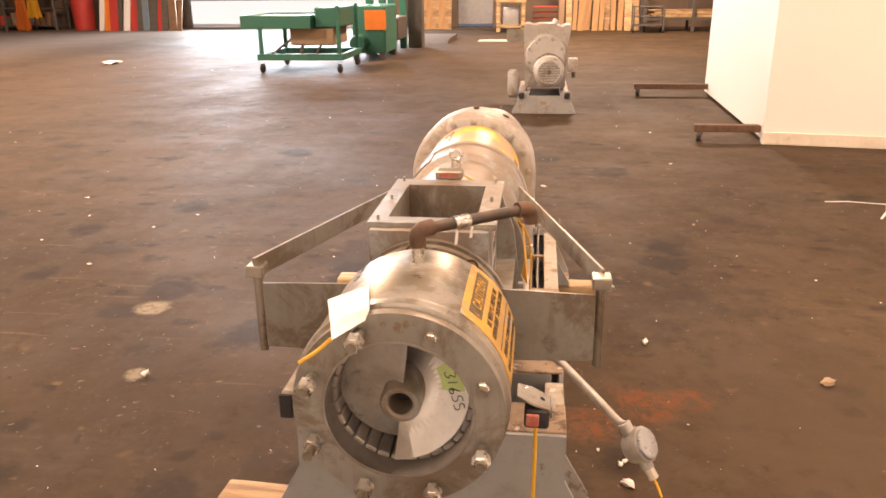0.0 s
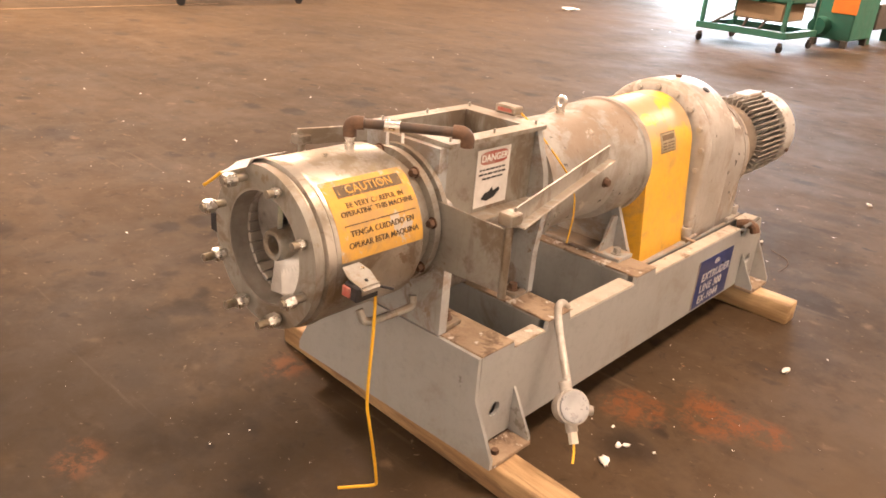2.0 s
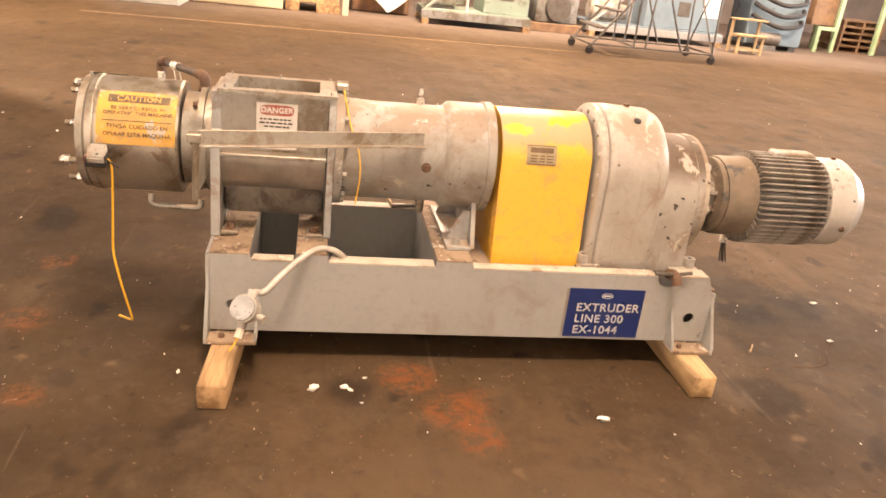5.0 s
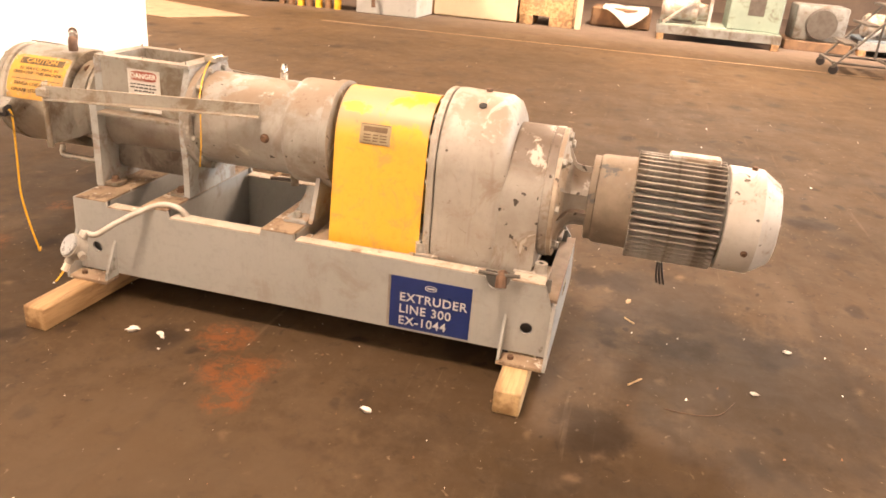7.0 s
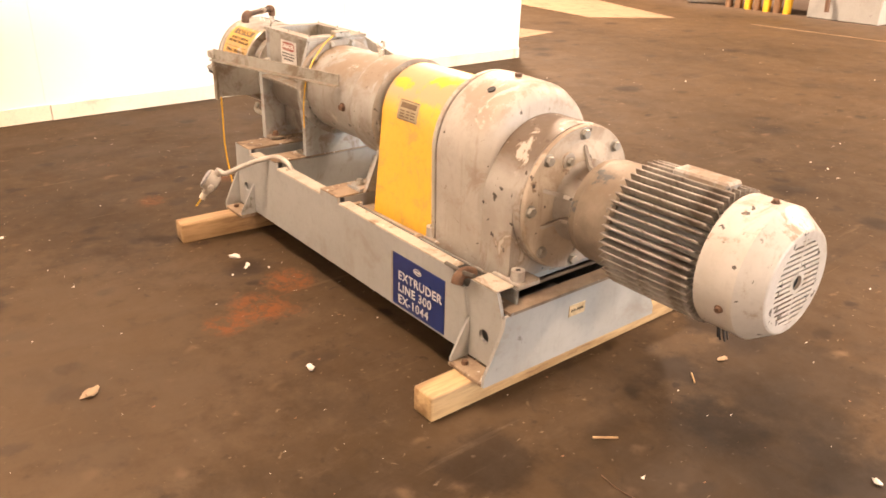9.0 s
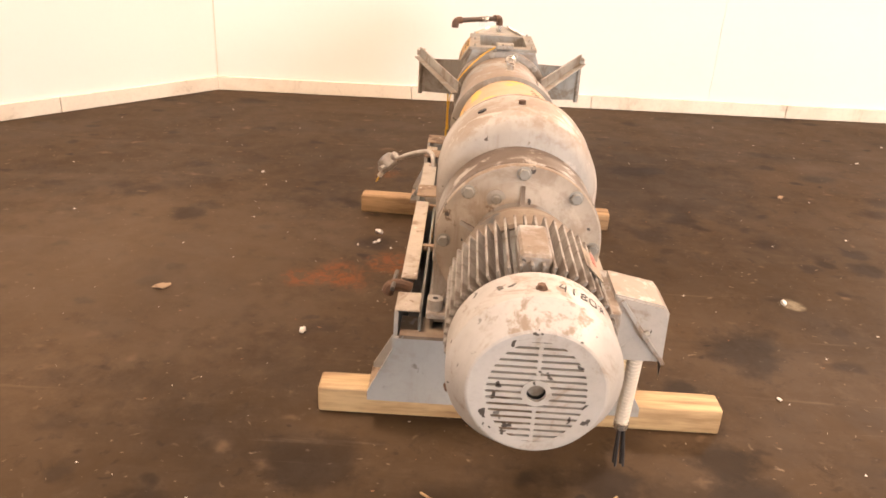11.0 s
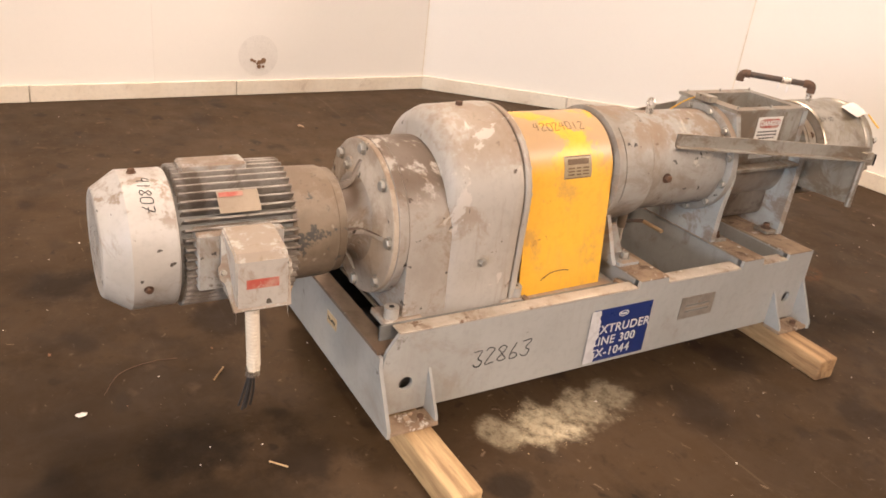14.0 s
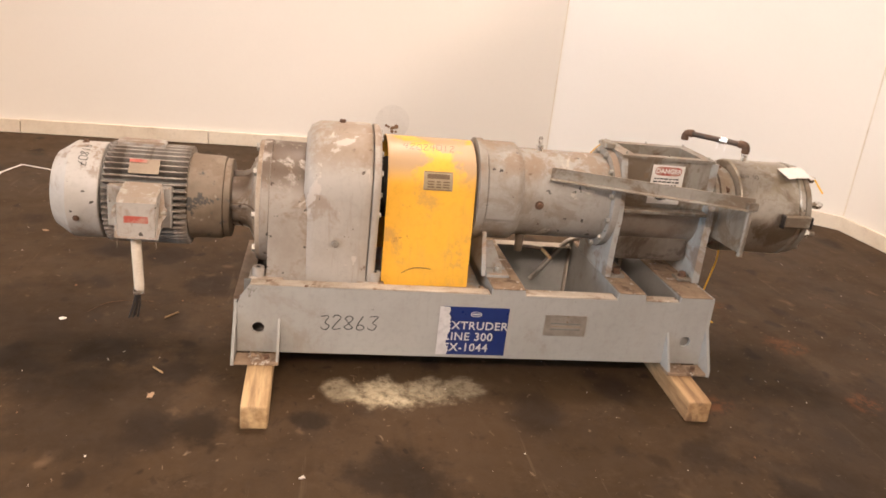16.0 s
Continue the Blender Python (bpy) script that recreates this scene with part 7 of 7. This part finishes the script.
# beyond the end of the south wall
for k, (dy, mt) in enumerate(((-4.50, dark_wood), (-4.32, dark_wood), (-4.14, yellow_cloth), (-3.98, dark_wood), (-3.80, yellow_cloth), (-3.62, dark_wood), (-3.44, yellow_cloth))):
    tagged(part("post", tube([(-10.62, dy, 0.0), (-10.62, dy, 1.15)], 0.062, 14), mt), "short steel post, yellow or brown with grime", "post", "posts by the grey cabinet")
gc = thing("grey_cabinet", "grey sheet-metal cabinet with a small valve", "cabinet")
part("body", box(-11.9, -10.5, -3.05, -1.95, 0.0, 1.3, 0.012), base_paint, gc)
part("valve", tube(curve_points([(-10.49, -2.75, 0.35), (-10.42, -2.72, 0.33), (-10.41, -2.70, 0.12)], 4), 0.035, 8), pipe_rust, gc)
cyl = tagged(part("white_drum", lathe([(-0.4, 0.0), (-0.4, 0.14), (-0.38, 0.16), (0.38, 0.16), (0.4, 0.14), (0.4, 0.0)], 0, 0, 28), label_white), "white drum lying on its side", "drum")
cyl.matrix_basis = Matrix.Translation((-10.75, -4.95, 0.16)) @ Matrix.Rotation(radians(30), 4, "Z")
for pts, lb in ((((-8.39, -3.97), (-7.2, -4.6), (-7.55, -7.2), (-9.2, -6.2)), "wide tan cardboard sheet lying on the floor"), (((-5.64, -3.81), (-4.7, -3.62), (-4.55, -4.6), (-5.3, -4.75)), "tan cardboard sheet lying by the wall end")):
    tagged(part("floor_sheet", plate(list(pts), [], "z", 0.001, 0.006), sheet_brown), lb, "cardboard")

bm = plate([(-8.875, -3.0), (-8.855, -3.0), (-9.425, 5.2), (-9.445, 5.2)], [], "z", 0.0008, 0.003)
tagged(part("floor_marking", bm, cardboard), "thin worn tan line painted on the floor", "marking", "", "structure")

# ---- litter on the floor ----
def lump(name, x, y, s, material, label, seed, flat=0.6, group="litter"):
    r_ = random.Random(seed)
    bm = bmesh.new()
    bmesh.ops.create_icosphere(bm, subdivisions=2, radius=1.0)
    off = Vector((r_.uniform(0, 9), r_.uniform(0, 9), r_.uniform(0, 9)))
    for v in bm.verts:
        v.co *= 0.75 + 0.65 * noise.noise(v.co * 1.6 + off)
        v.co = Vector((v.co.x * s * r_.uniform(0.97, 1.03), v.co.y * s * 0.55, v.co.z * s * flat))
    lo_ = min(v.co.z for v in bm.verts)
    bmesh.ops.translate(bm, vec=(0, 0, -lo_), verts=bm.verts)
    ob = tagged(part(name, bm, material, None, "", 60), label, "litter", group)
    ob.matrix_basis = Matrix.Translation((x, y, 0.0)) @ Matrix.Rotation(r_.uniform(0, 3.1), 4, "Z")
    return ob


for k, (x, y, s) in enumerate(((0.71, 1.249, 0.027), (0.542, 0.284, 0.030), (0.528, 0.385, 0.019), (0.545, 0.405, 0.016), (0.467, 0.459, 0.010), (-1.215, 0.779, 0.026), (0.119, 2.491, 0.020), (-0.26, 2.655, 0.020), (0.303, 3.739, 0.022), (0.62, 0.44, 0.009), (-0.94, 1.496, 0.013), (1.3, -0.5, 0.016), (-2.1, 1.9, 0.02))):
    lump("foam_chunk", x, y, s, chunk_white, "small white crumbled chunk on the floor", 20 + k, 0.38, group="white chunks on the floor")
for k, (x, y, s) in enumerate(((-0.475, 2.029, 0.026), (1.33, 0.975, 0.045), (2.815, 0.846, 0.035), (1.2, 2.9, 0.02), (-1.7, -0.6, 0.03))):
    lump("rag_scrap", x, y, s, cardboard, "small brown scrap on the floor", 50 + k, 0.25, "brown scraps on the floor")
for k, (x, y, s) in enumerate(((-0.362, 1.690, 0.016), (-0.345, 1.668, 0.012), (-0.372, 1.655, 0.009))):
    dl = lump("dirt_clump", x, y, s, deck_rust, "crumbled dirt clump lying on the foot plate", 90 + k, 0.7, "dirt on the foot plate")
    dl.location.z = 0.103
lump("paper_scrap", -7.63, 12.02, 0.20, paper, "crumpled white paper on the floor", 71, 0.2)
tagged(part("wood_splinter", tube([(0.165, 2.10, 0.004), (0.225, 2.055, 0.004)], 0.0035, 6), wood_pale), "pale wood splinter on the floor", "splinter")
tagged(part("wood_splinter", tube([(-0.31, 2.02, 0.004), (-0.27, 2.06, 0.004)], 0.003, 6), wood_pale), "pale wood splinter on the floor", "splinter")
tagged(part("wire_scrap", tube(curve_points([(0.20, 2.42, 0.003), (0.30, 2.36, 0.003), (0.335, 2.26, 0.003), (0.33, 2.18, 0.003)], 6), 0.0012, 6), pipe_rust), "thin rusty wire on the floor", "wire")
bm = bmesh.new()
pts = [(2.36, 3.13), (2.46, 3.30), (2.53, 3.47), (2.31, 3.52), (2.15, 3.50)]
for (x0, y0), (x1, y1) in zip(pts, pts[1:]):
    d = Vector((x1 - x0, y1 - y0, 0))
    box(0, d.length, -0.007, 0.007, 0.001, 0.0025, 0, bm, Matrix.Translation((x0, y0, 0.001 * (x0 < 2.4))) @ Matrix.Rotation(math.atan2(d.y, d.x), 4, "Z"))
tagged(part("paper_strip", bm, paper), "narrow white paper strip on the floor", "paper strip")


def flakes(name, label, material, places, smin, smax, seed):
    """Many tiny flat flakes lying about, as one mesh."""
    r_ = random.Random(seed)
    verts, faces = [], []
    for x, y in places:
        s = smin + (smax - smin) * r_.random() ** 3
        a = r_.uniform(0, 6.3)
        k = len(verts)
        n = r_.choice((3, 4, 5))
        h = 0.0015 + 0.35 * s * r_.random()
        for i in range(n):
            b_ = a + 2 * math.pi * i / n
            q = s * r_.uniform(0.5, 1.0)
            verts.append((x + q * math.cos(b_), y + 0.6 * q * math.sin(b_), 0.001 + (h if i == 0 else 0.0)))
        faces.append(tuple(range(k, k + n)))
    me = bpy.data.meshes.new(name)
    me.from_pydata(verts, [], faces)
    me.materials.append(material)
    return tagged(new(name, me), label, "debris", "", "stuff")


rnd = random.Random(77)
around = [(rnd.gauss(0.0, 1.9), 0.9 + rnd.gauss(0, 2.2)) for _ in range(900)]
flakes("pale_grit", "pale specks of grit scattered over the floor", chunk_white, around[:520], 0.0012, 0.0075, 1)
flakes("brown_grit", "tan specks of dirt scattered over the floor", rust_speck, around[520:], 0.002, 0.012, 2)
flakes("metal_shavings", "pale heap of plastic shavings beside the base", shaving_tan, [(-0.41 + rnd.gauss(0, 0.055), 1.19 + rnd.gauss(0, 0.10)) for _ in range(420)], 0.001, 0.0042, 3)
far = [(rnd.uniform(-9, 2), rnd.uniform(-2, 12)) for _ in range(300)]
flakes("far_grit", "pale specks of grit over the hall floor", chunk_white, far, 0.006, 0.022, 4)
